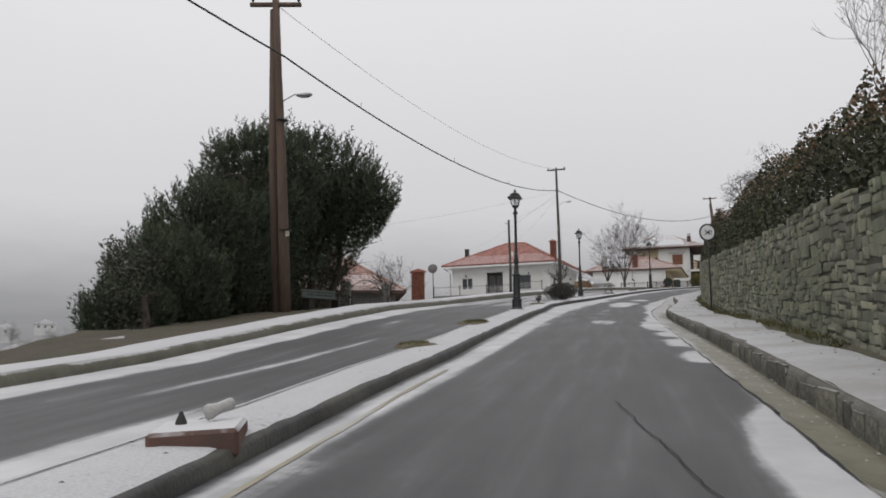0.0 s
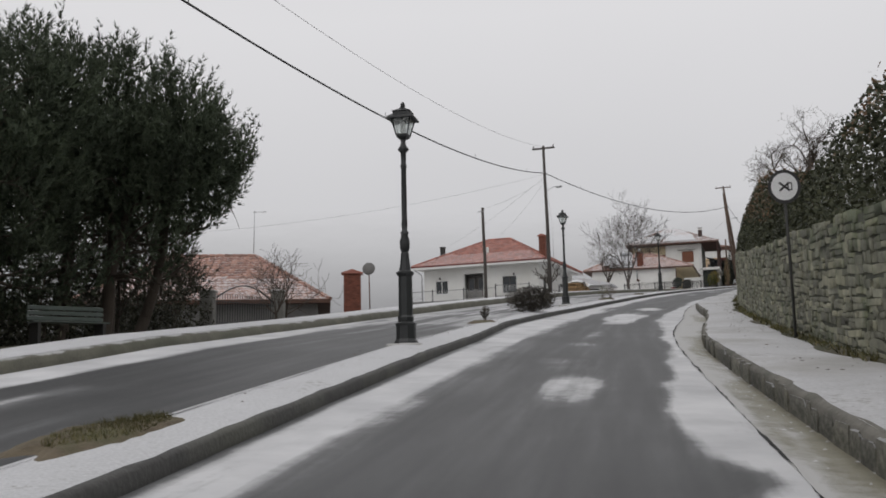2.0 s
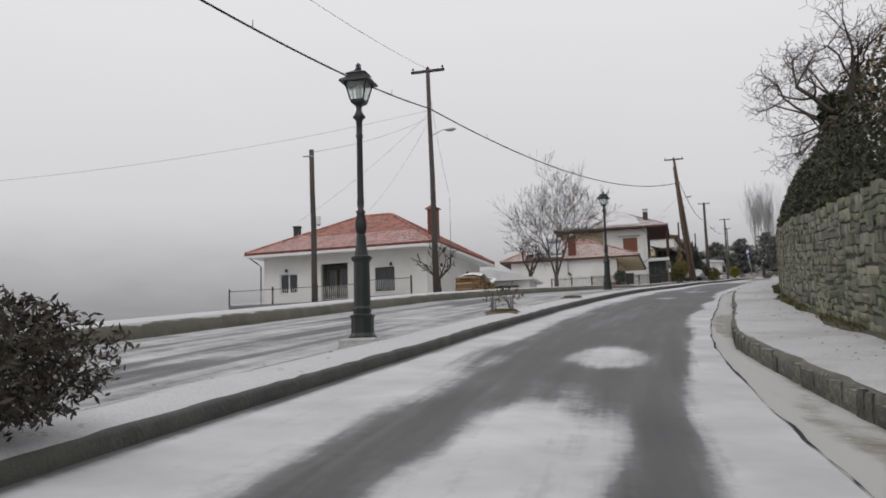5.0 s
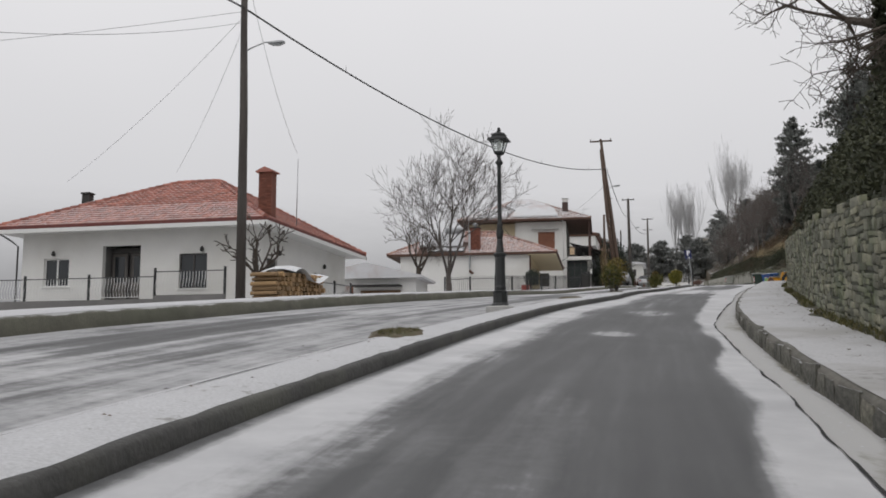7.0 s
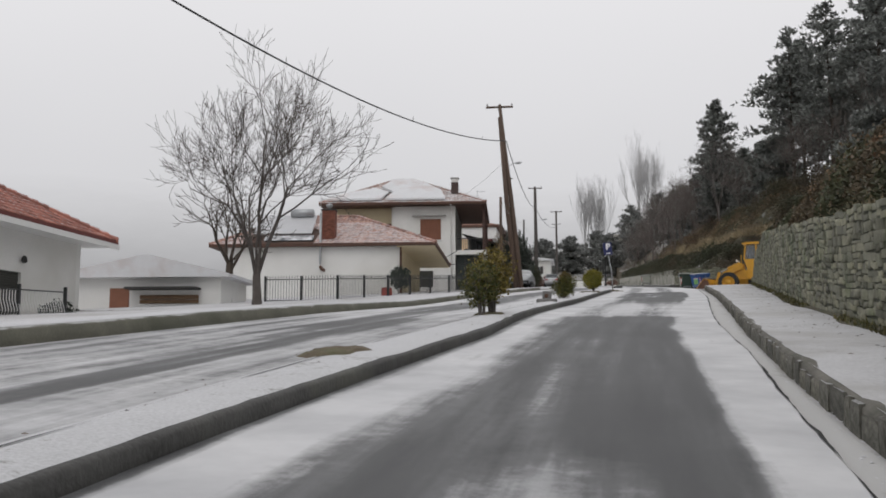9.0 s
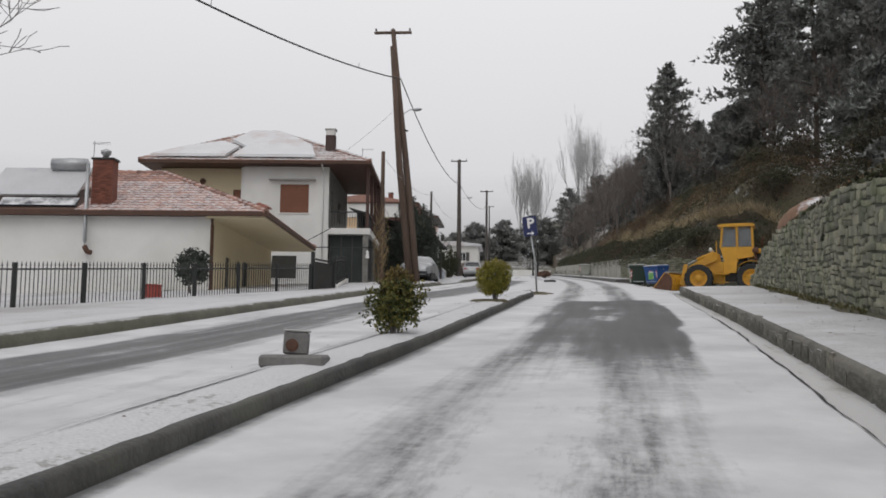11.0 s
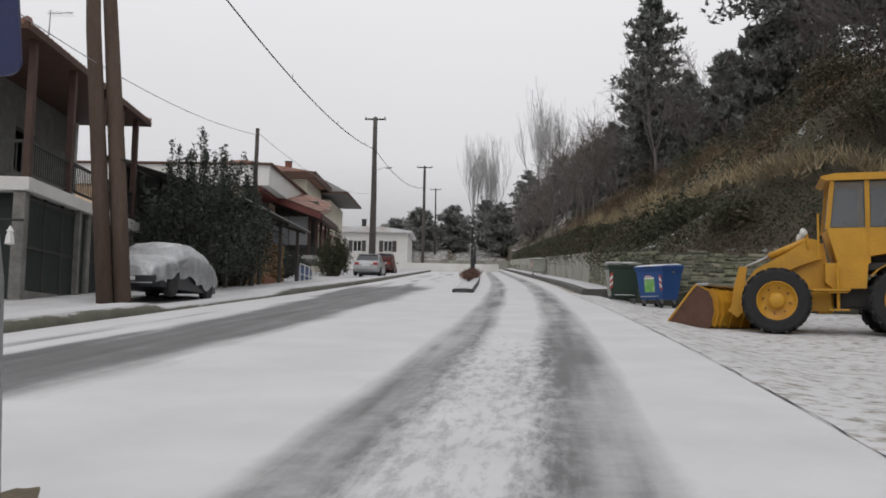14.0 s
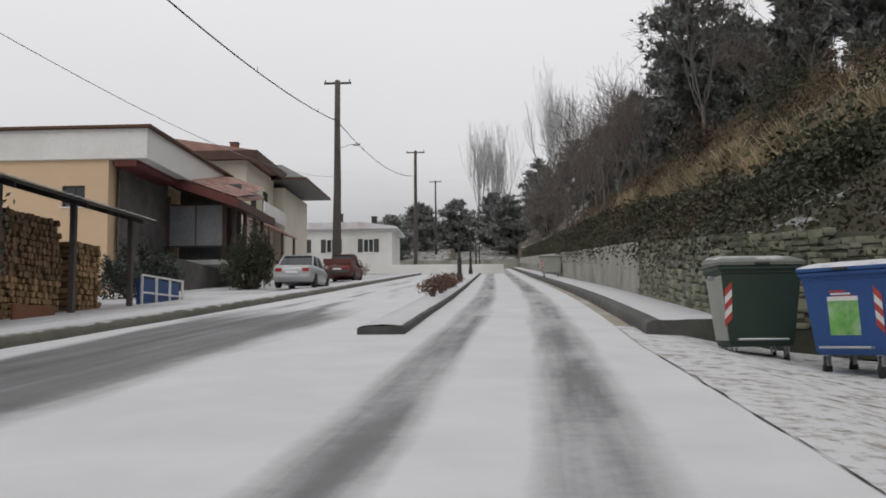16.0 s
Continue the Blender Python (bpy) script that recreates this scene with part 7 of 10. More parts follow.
def window(house, m, w, h, style="panes", frame_mat=None, depth=0.1, label="", sill=True):
    """A window in a hole, its lower left corner at m; style: panes, shutter or door."""
    fm = frame_mat or DARK_FRAME
    name = "door" if style == "door" else "window"
    g = Geo()
    f = 0.06
    g.box(0, depth, 0, f, depth + 0.07, h).box(w - f, depth, 0, w, depth + 0.07, h).box(f, depth, h - f, w - f, depth + 0.07, h)
    if style != "door":
        g.box(f, depth, 0, w - f, depth + 0.07, f)
    ob = part(name, g, fm, house, label)
    ob.matrix_basis = m
    if style == "shutter":
        n = int(h / 0.075)
        line = []
        for k in range(n):
            line += [(depth + 0.008, k * h / n), (depth - 0.012, k * h / n + 0.012), (depth - 0.012, (k + 1) * h / n - 0.014), (depth + 0.008, (k + 1) * h / n - 0.002)]
        s = Geo().add([(x, y, z) for x in (f, w - f) for y, z in line], [(i, i + len(line), i + len(line) + 1, i + 1) for i in range(len(line) - 1)])
        part("shutter", s, frame_mat or SHUTTER, ob, "closed shutter slats")
    elif style == "door":
        part("leaf", Geo().box(f, depth + 0.02, 0, w - f, depth + 0.06, h - f, 0.004), DARK_DOOR, ob, "grey weathered door leaf")
        part("pane", Geo().box(f + 0.12, depth + 0.012, h * 0.45, w - f - 0.12, depth + 0.02, h - f - 0.12), GLASS, ob)
        part("handle", Geo().box(w - f - 0.1, depth - 0.03, 1.0, w - f - 0.06, depth + 0.02, 1.12, 0.008), GALV, ob)
    else:
        part("mullion", Geo().box(w / 2 - 0.035, depth - 0.005, f, w / 2 + 0.035, depth + 0.06, h - f), fm, ob)
        for x0, x1 in ((f, w / 2 - 0.035), (w / 2 + 0.035, w - f)):
            part("pane", Geo().box(x0, depth + 0.03, f, x1, depth + 0.04, h - f), GLASS, ob)
    if sill and style != "door":
        part("sill", Geo().box(-0.08, -0.06, -0.06, w + 0.08, depth, -0.002, 0.01), WHITE_PAINT, ob, "white window sill")
    return ob


def inside(poly, x, y):
    hit = False
    for (x0, y0), (x1, y1) in zip(poly, poly[1:] + poly[:1]):
        if (y0 > y) != (y1 > y) and x < (x1 - x0) * (y - y0) / (y1 - y0) + x0:
            hit = not hit
    return hit


TILE_PROFILE = [(-0.5, 0.0), (-0.3, -0.1), (-0.12, 0.0), (0.0, 0.16), (0.2, 0.24), (0.4, 0.14), (0.5, 0.0)]


def tile_model(mat_):
    """One pan tile, 1 wide and 1 long, with its roll and a thick lower edge."""
    vs = [(x, 0.0, z * 0.28 + 0.085) for x, z in TILE_PROFILE] + [(x, 1.12, z * 0.28) for x, z in TILE_PROFILE] + [(x, 0.0, z * 0.28 - 0.02) for x, z in TILE_PROFILE]
    n = len(TILE_PROFILE)
    fs = [(k, k + 1, k + 1 + n, k + n) for k in range(n - 1)] + [(2 * n + k, 2 * n + k + 1, k + 1, k) for k in range(n - 1)]
    me = bpy.data.meshes.new("tile")
    me.from_pydata(vs, [], fs)
    me.materials.append(mat_)
    return me, np.array(vs), np.array(fs)


def tile_plane(roof, corners, mat_rest, mat_piece=None, pieces=0, tw=0.30, tl=0.36, keep=None):
    """Tiles over a flat roof face; corners: first two along the eave (left to right as seen from outside)."""
    c = [Vector(p) for p in corners]
    ex = (c[1] - c[0]).normalized()
    nrm = ex.cross(c[-1] - c[0])
    if nrm.z < 0:
        nrm = -nrm
    nrm.normalize()
    ey = nrm.cross(ex)
    poly = [((p - c[0]).dot(ex), (p - c[0]).dot(ey)) for p in c]
    x0, x1 = min(p[0] for p in poly), max(p[0] for p in poly)
    y1 = max(p[1] for p in poly)
    model, vs, fs = tile_model(mat_piece or mat_rest)
    rest_v, rest_f, made = [], [], 0
    rot = Matrix((ex, ey, nrm)).transposed()
    for r in range(int(y1 / tl) + 1):
        for k in range(int((x1 - x0) / tw) + 1):
            x, y = x0 + (k + 0.5) * tw, r * tl
            if not inside(poly, x, y + tl * 0.5) or (keep and not keep(x, y)):
                continue
            o = c[0] + ex * x + ey * (y - 0.04) + nrm * 0.02
            if made < pieces:
                ob = new("tile", model)
                ob.parent = roof
                ob.matrix_basis = Matrix.Translation(o) @ rot.to_4x4() @ Matrix.Diagonal((tw, tl, tw, 1))
                made += 1
            else:
                p = (vs * np.array([tw, tl, tw])) @ np.array([ex, ey, nrm]) + np.array(o)
                rest_f.append(fs + len(rest_v) * len(vs))
                rest_v.append(p)
    if rest_v:
        ob = part("tiles", mesh_np("tiles", np.concatenate(rest_v), np.concatenate(rest_f)), mat_rest, roof)
        tagged(ob, "", "", "", "stuff")


def hip_roof(house, x0, x1, y0, y1, z, ridge, mat_under, fascia, label, thick=0.16):
    """The roof's body: eave rectangle at height z, ridge (xa, xb, y, z). Returns it and its four faces."""
    xa, xb, yr, zr = ridge
    e = [(x0, y0, z), (x1, y0, z), (x1, y1, z), (x0, y1, z)]
    lo = [(x, y, z - thick) for x, y, _ in e]
    r = [(xa, yr, zr), (xb, yr, zr)]
    g = Geo().add(e + r, [(0, 1, 5, 4), (1, 2, 5), (2, 3, 4, 5), (3, 0, 4)])
    g.add(lo + e, [(3, 2, 1, 0)])
    roof = part("roof", g, mat_under, house, label)
    t = 0.05
    edge = Geo().box(x0 - t, y0 - t, z - thick, x1 + t, y0, z + 0.03).box(x0 - t, y1, z - thick, x1 + t, y1 + t, z + 0.03).box(x0 - t, y0, z - thick, x0, y1, z + 0.03).box(x1, y0, z - thick, x1 + t, y1, z + 0.03)
    part("fascia", edge, fascia, roof)
    return roof, [[e[0], e[1], r[1], r[0]], [e[1], e[2], r[1]], [e[2], e[3], r[0], r[1]], [e[3], e[0], r[0]]]


def ridge_caps(roof, a, b, material, r=0.13, step=0.38):
    a, b = Vector(a), Vector(b)
    n = max(2, int((b - a).length / step))
    g = Geo()
    for k in range(n):
        p, q = a.lerp(b, k / n), a.lerp(b, (k + 1.12) / n)
        g.tube([p + Vector((0, 0, 0.02)), q + Vector((0, 0, 0.0))], [r * 1.08, r * 0.9], 7)
    tagged(part("ridge_tiles", g, material, roof), "", "", "", "stuff")


def chimney(house, x, y, z0, z1, w, d, label, cap="tile", pieces=0):
    ch = part("chimney", Geo().box(x - w / 2, y - d / 2, z0, x + w / 2, y + d / 2, z1, 0.01), DARK_STEEL if cap == "dark" else (CHIMNEY_DARK if cap == "white" else BRICK), house, label)
    if pieces:
        me = Geo().box(-0.105, -0.012, -0.028, 0.105, 0.012, 0.028, 0.005).mesh("brick")
        me.materials.append(BRICK_PIECE)
        rows = int((z1 - z0) / 0.07)
        for r in range(rows):
            n = int(w / 0.225)
            for k in range(n + 1):
                bx = -w / 2 + 0.11 + (k - (0.5 if r % 2 else 0)) * 0.225
                if -w / 2 + 0.02 < bx < w / 2 - 0.02:
                    ob = new("brick", me)
                    ob.parent = ch
                    ob.location = (x + max(-w / 2 + 0.1, min(w / 2 - 0.1, bx)), y - d / 2 - 0.004, z0 + 0.035 + r * 0.07)
    if cap == "tile":
        part("cap", Geo().prism([(x - w / 2 - 0.12, z1), (x + w / 2 + 0.12, z1), (x + w / 2 + 0.12, z1 + 0.05), (x, z1 + 0.24), (x - w / 2 - 0.12, z1 + 0.05)], y - d / 2 - 0.1, y + d / 2 + 0.1), TILE_RED, ch, "small tiled chimney cap")
    elif cap == "white":
        part("cap", Geo().box(x - w / 2 + 0.02, y - d / 2 + 0.02, z1, x + w / 2 - 0.02, y + d / 2 - 0.02, z1 + 0.32, 0.03), PLASTER, ch, "white chimney top")
        part("lid", Geo().box(x - w / 2 - 0.05, y - d / 2 - 0.05, z1 + 0.32, x + w / 2 + 0.05, y + d / 2 + 0.05, z1 + 0.38, 0.01), CONCRETE, ch)
    else:
        part("cap", Geo().box(x - w / 2 - 0.05, y - d / 2 - 0.05, z1, x + w / 2 + 0.05, y + d / 2 + 0.05, z1 + 0.08, 0.01), DARK_STEEL, ch)
    return ch


def aerial(house, x, y, z, h, arms=True):
    ob = part("aerial", Geo().tube([(x, y, z), (x + 0.03, y, z + h)], [0.025, 0.018], 6), GALV, house, "thin roof aerial", True)
    if arms:
        g = Geo().tube([(x - 0.05, y, z + h - 0.1), (x + 0.65, y, z + h - 0.05)], 0.012, 4)
        for k in range(6):
            g.tube([(x + 0.05 + k * 0.11, y - 0.22, z + h - 0.1), (x + 0.05 + k * 0.11, y + 0.22, z + h - 0.1)], 0.007, 4)
        part("antenna_rods", g, GALV, ob)
    return ob


def railing(name, a, b, h, label, material, gap=0.12, wavy=False, post_gap=2.0, group="", plinth=0.0, plinth_mat=None):
    """A straight railing from a to b with separate bars and posts."""
    a, b = Vector(a), Vector(b)
    flat = Vector((b.x - a.x, b.y - a.y, 0))
    ln = flat.length
    rise = (b.z - a.z) / ln
    fence = thing(name, Matrix.Translation(a) @ pose(0, 0, 0, 0, 0, math.degrees(math.atan2(flat.y, flat.x))), label, "fence", group)
    at = lambda x, z: (x, 0, x * rise + z)
    part("top_rail", Geo().tube([at(0, h + plinth), at(ln, h + plinth)], 0.022, 6), IRON if wavy else material, fence)
    part("bottom_rail", Geo().tube([at(0, 0.1 + plinth), at(ln, 0.1 + plinth)], 0.018, 6), material, fence)
    if plinth:
        g = Geo().add([at(0, -0.4), at(ln, -0.4), at(ln, plinth), at(0, plinth), (0, 0.25, -0.4), (ln, 0.25, ln * rise - 0.4), (ln, 0.25, ln * rise + plinth), (0, 0.25, plinth)], [(0, 1, 2, 3), (3, 2, 6, 7), (5, 4, 7, 6), (1, 5, 6, 2), (4, 0, 3, 7)])
        ob = part("plinth", g, plinth_mat or KERB_LEFT, fence, "low wall under the railing")
        ob.location.y = -0.12
    if wavy:
        bar = Geo().tube([(0, 0, 0.1), (0, -0.05, 0.25), (0, -0.09, 0.4), (0, -0.05, 0.55), (0, 0.0, 0.7), (0, 0, h)], 0.013, 4)
    else:
        bar = Geo().tube([(0, 0, 0.05), (0, 0, h + 0.1)], [0.012, 0.012], 4).tube([(0, 0, h + 0.08), (0, 0, h + 0.2)], [0.022, 0.002], 4)
    me = bar.mesh("bar")
    me.materials.append(material)
    for k in range(int(ln / gap)):
        ob = new("bar", me)
        ob.parent = fence
        x = (k + 0.5) * gap
        ob.location = (x, 0, x * rise + plinth)
    post = Geo().box(-0.045, -0.045, 0, 0.045, 0.045, h + 0.16, 0.008).mesh("post")
    post.materials.append(material if not wavy else IRON)
    n = max(1, int(ln / post_gap))
    for k in range(n + 1):
        ob = new("post", post)
        ob.parent = fence
        x = ln * k / n
        ob.location = (x, 0, x * rise + plinth)
    return fence


# white house with a red hip roof
H1 = thing("house", pose(12.1, 104.25, 10.95, 0, 0, -21.1), "white one-storey house with a red tiled hip roof", "house")
wall_part(H1, pose(-11.5, 0, -0.8), 11.5, 4.2, [(1.15, 2.45, 1.7, 3.0), (4.15, 6.05, 0.8, 3.5), (7.95, 9.3, 1.5, 3.05)], PLASTER)
wall_part(H1, pose(0, 0.25, -0.8, 0, 0, 90), 11.75, 4.2, [(1.15, 2.35, 1.5, 2.95), (7.1, 8.4, 1.4, 2.85)], PLASTER)
wall_part(H1, pose(0, 12.25, -0.8, 0, 0, 180), 11.5, 4.2, [], PLASTER)
wall_part(H1, pose(-11.5, 12.0, -0.8, 0, 0, -90), 11.75, 4.2, [], PLASTER)
# grey walls in the white house paint the shade of the door recess
part("recess", Geo().box(-7.35, 0.9, 0, -5.45, 1.0, 2.7).box(-7.4, 0.25, 0, -7.35, 1.0, 2.7).box(-5.45, 0.25, 0, -5.4, 1.0, 2.7), GREY_WALL, H1, "shaded door recess")
window(H1, pose(-10.35, 0, 0.9), 1.3, 1.3, "panes", WHITE_PAINT, label="white framed window")
window(H1, pose(-7.3, 0.55, 0), 0.85, 2.45, "door", label="grey weathered house door")
window(H1, pose(-6.35, 0.55, 0), 0.85, 2.45, "door", label="grey weathered house door")
window(H1, pose(-3.55, 0, 0.7), 1.35, 1.55, "panes", DARK_FRAME, label="dark framed window")
window(H1, pose(0, 1.4, 0.7, 0, 0, 90), 1.2, 1.45, "shutter", DARK_SHUTTER, label="window with a dark closed shutter")
window(H1, pose(0, 7.35, 0.6, 0, 0, 90), 1.3, 1.45, "shutter", DARK_SHUTTER, label="window with a dark closed shutter")
roof1, faces1 = hip_roof(H1, -12.4, 0.9, -0.9, 13.1, 3.6, (-6.8, -4.5, 5.6, 6.65), FASCIA, RED_TRIM, "red tiled hip roof")
part("soffit", Geo().box(-12.35, -0.85, 3.36, 0.85, 13.05, 3.43), WHITE_PAINT, roof1, "white soffit under the eaves")
part("fascia_board", Geo().box(-12.5, -1.0, 3.28, 1.0, -0.94, 3.46).box(0.96, -0.94, 3.28, 1.02, 13.1, 3.46), WHITE_PAINT, roof1, "white board under the gutter")
for k, (sx, sy) in enumerate(((-9.8, -0.02), (-2.4, -0.02))):
    part("wall_lamp", Geo().lathe([(0.05, 0), (0.1, 0.06), (0.07, 0.2), (0.02, 0.24)], 8, pose(sx, sy - 0.1, 2.3)), DARK_STEEL, H1, "small dark wall lamp", True)
for y in (2.6, 8.6):
    part("wall_lamp", Geo().lathe([(0.05, 0), (0.1, 0.06), (0.07, 0.2), (0.02, 0.24)], 8, pose(0.12, y, 2.35)), DARK_STEEL, H1, "small dark wall lamp", True)
chimney(H1, 0.25, 0.75, 3.5, 5.85, 0.62, 0.55, "orange brick chimney", "tile", 1)
chimney(H1, -11.4, 4.7, 3.7, 6.1, 0.42, 0.42, "dark metal chimney", "dark")
aerial(H1, 0.35, 4.0, 3.8, 3.4, False)
part("downpipe", Geo().tube([(-12.3, -0.8, 3.4), (-11.9, -0.2, 3.0), (-11.7, -0.08, 2.8), (-11.7, -0.08, 0)], 0.04, 6), DARK_STEEL, H1, "dark rain pipe", True)
F1 = H1.matrix_basis
railing("railing", F1 @ Vector((-13.0, -1.9, -0.35)), F1 @ Vector((-3.6, -1.9, -0.35)), 0.95, "white curved balustrade in front of a house", RAIL_WHITE, 0.14, True, 3.0, "house balustrades", 0.45, GREY_WALL)
railing("railing", F1 @ Vector((-3.6, -1.9, -0.35)), F1 @ Vector((-0.4, -1.9, -0.35)), 1.0, "white curved balustrade in front of a house", RAIL_WHITE, 0.14, True, 3.0, "house balustrades", 0.6, GREY_WALL)
railing("railing", F1 @ Vector((1.6, 1.0, -0.1)), F1 @ Vector((1.6, 8.5, 0.2)), 1.0, "white curved balustrade beside a house", RAIL_WHITE, 0.14, True, 2.5, "house balustrades", 0.2, GREY_WALL)


def wood_stack(m, w, h, d, label, seed, singles=150, r=0.075):
    """A stack of firewood, log ends to the front."""
    rg = np.random.RandomState(seed)
    st = thing("wood_stack", m, label, "firewood")
    log = Geo().tube([(0, 0, 0), (0, d, 0)], 1.0, 7).mesh("log")
    log.materials.append(LOG_END)
    rest, made, z, row = Geo(), 0, r, 0
    while z < h:
        x = r + (r if row % 2 else 0)
        while x < w:
            rr = r * rg.uniform(0.75, 1.1)
            y = rg.uniform(-0.06, 0.06)
            if made < singles:
                ob = new("log", log)
                ob.parent = st
                ob.matrix_basis = Matrix.Translation((x, y, z)) @ Matrix.Rotation(rg.uniform(0, 3), 4, "Y") @ Matrix.Diagonal((rr, 1, rr * rg.uniform(0.7, 1), 1))
                made += 1
            else:
                rest.tube([(x, y, z), (x, y + d, z)], rr, 6)
            x += 2 * r
        z += r * 1.75
        row += 1
    if rest.v:
        tagged(part("log_rest", rest, LOG_STUFF, st), "", "", "", "stuff")
    return st


STACK = pose(13.6, 89.3, 9.9, 0, -3, 65)
wood_stack(STACK, 3.2, 0.95, 0.8, "stack of split firewood beside a house", 3, 150)
sheet = Geo()
sn = 10
for i in range(sn + 1):
    for j in range(4):
        sheet.v.append((i * 0.24, -0.15 + j * 0.38, 0.16 * math.sin(i * 0.75) + 0.18 - 0.1 * (j in (0, 3)) - 0.02 * i))
sheet.f += [(i * 4 + j, (i + 1) * 4 + j, (i + 1) * 4 + j + 1, i * 4 + j + 1) for i in range(sn) for j in range(3)]
sheet_ob = part("cover_sheet", sheet, TARP, smooth=True)
sheet_ob.matrix_basis = STACK @ pose(0.8, -0.05, 0.86)
tagged(sheet_ob, "white plastic sheet over the firewood", "sheet")
shrub("shrub", F1 @ pose(1.3, 3.4, 0.0), 0.5, 1.2, "dark evergreen shrub by a house wall", 330, EVERGREEN, 900, 0.05)
shrub("shrub", F1 @ pose(1.2, 8.8, 0.2), 0.6, 1.0, "dark evergreen shrub by a house wall", 331, EVERGREEN, 900, 0.05)

# low house with a veranda under a wide roof
H2 = thing("house", pose(33.75, 134.06, 13.65, 0, 0, -17.8), "low white house with a veranda and pinkish tiled roof", "house")
wall_part(H2, pose(-12.6, 0.35, -0.6), 10.45, 4.0, [], PLASTER)
wall_part(H2, pose(-2.15, 0.6, -0.6, 0, 0, 90), 11.9, 4.0, [(2.2, 3.1, 0.6, 2.7), (5.4, 6.6, 1.6, 2.8)], YELLOW)
wall_part(H2, pose(-2.15, 12.5, -0.6, 0, 0, 180), 10.45, 4.0, [], CREAM)
wall_part(H2, pose(-12.6, 12.25, -0.6, 0, 0, -90), 11.65, 4.0, [], CREAM)
window(H2, pose(-2.15, 2.8, 0, 0, 0, 90), 0.9, 2.1, "door", label="dark veranda door")
window(H2, pose(-2.15, 6.0, 1.0, 0, 0, 90), 1.2, 1.2, "panes", label="dark veranda window")
roof2, faces2 = hip_roof(H2, -13.6, 0.0, 0.0, 12.9, 3.55, (-9.6, -5.5, 5.2, 5.95), FASCIA, FASCIA, "weathered pinkish tiled hip roof")
part("soffit", Geo().box(-2.3, 0.05, 3.32, -0.05, 12.8, 3.385), YELLOW, roof2, "yellow veranda ceiling")
part("veranda_floor", Geo().box(-2.2, 0.5, -0.4, 0.2, 12.5, 0.06, 0.02), CONCRETE, H2)
c2 = chimney(H2, -6.55, 0.95, 3.7, 5.65, 0.8, 0.6, "orange brick chimney with pierced top", "none", 1)
part("cowl", Geo().lathe([(0.1, 5.6), (0.12, 5.75), (0.2, 5.85), (0.2, 5.95), (0.06, 6.02)], 12, pose(-6.55, 0.95, 0.1)), GALV, c2, "metal chimney cowl", True)
part("stove_pipe", Geo().tube([(-6.9, 0.3, 2.05), (-6.9, 0.12, 2.15), (-6.9, 0.1, 2.4), (-6.9, 0.1, 5.4)], 0.075, 10), GALV, H2, "shiny stove pipe on the wall", True)
part("pipe_elbow", Geo().tube([(-6.9, 0.12, 2.18), (-6.75, 0.02, 1.98), (-6.6, 0.0, 1.95)], 0.1, 8), RUST_STEEL, H2, "brown pipe end", True)
aerial(H2, -7.15, 1.2, 4.1, 2.4)
part("solar_panel", Geo().box(-2.6, 0, 0, 1.0, 0.08, 2.1, 0.01, pose(-8.6, 0.85, 4.3, -50, 0, 0)), SOLAR_SNOW, H2, "solar collector under snow")
part("solar_panel", Geo().box(-1.9, 0, 0, 1.1, 0.08, 0.55, 0.01, pose(-8.5, 0.3, 3.8, -50, 0, 0)), SOLAR, H2, "dark edge of a solar collector")
chimney(H2, -2.45, 11.0, 4.2, 5.3, 0.7, 0.6, "small brick chimney with openings", "tile", 1)
for k in range(3):
    part("smoke_hole", Geo().box(-2.69 + k * 0.19, 10.66, 4.95, -2.6 + k * 0.19, 10.72, 5.2, 0.01), DARK_STEEL, H2, "dark opening of the chimney")
part("wall_plaque", Geo().lathe([(0.3, 0), (0.36, 0.04), (0.2, 0.07)], 14, pose(-2.13, 4.9, 1.75, 0, 90, 0)), DARK_DOOR, H2, "round dark wall ornament", True)
part("downpipe", Geo().tube([(-2.1, 0.2, 3.3), (-2.1, 0.28, 3.0), (-2.1, 0.28, -0.4)], 0.07, 8), RUST_STEEL, H2, "brown rain pipe", True)
part("water_tank", Geo().lathe([(0.05, -0.75), (0.26, -0.7), (0.28, 0), (0.26, 0.7), (0.05, 0.75)], 14, pose(-8.5, 2.3, 5.75, 0, 90, 0)), GALV, H2, "silver water heater tank", True)
part("tank_stand", Geo().box(-9.0, 2.2, 4.3, -8.94, 2.26, 5.6).box(-8.1, 2.2, 4.3, -8.04, 2.26, 5.6), GALV, H2)

# two-storey white and yellow house with a wooden balcony
H3 = thing("house", pose(38.95, 149.6, 15.2, 0, 0, -17.8), "two-storey white and yellow house with a snowy roof", "house")
wall_part(H3, pose(-4.75, 0, -0.6), 4.75, 7.5, [(2.05, 3.65, 4.9, 6.5)], PLASTER)
wall_part(H3, pose(-9.6, 0.7, -0.6), 4.85, 7.5, [(0.9, 2.0, 5.3, 6.3), (4.1, 4.75, 4.1, 6.3)], YELLOW)
wall_part(H3, pose(0, 0.25, -0.6, 0, 0, 90), 9.0, 7.5, [(0.9, 1.9, 4.3, 6.4), (4.2, 5.6, 5.0, 6.3), (1.0, 3.4, 0.6, 3.0)], STONE_CLAD, "side_wall", 0.25, "dark stone-clad side wall")
wall_part(H3, pose(0, 9.5, -0.6, 0, 0, 180), 9.6, 7.5, [], PLASTER)
wall_part(H3, pose(-9.6, 9.25, -0.6, 0, 0, -90), 8.55, 7.5, [], YELLOW)
part("return_wall", Geo().box(-4.95, 0.25, -0.6, -4.75, 0.72, 6.9), PLASTER, H3)
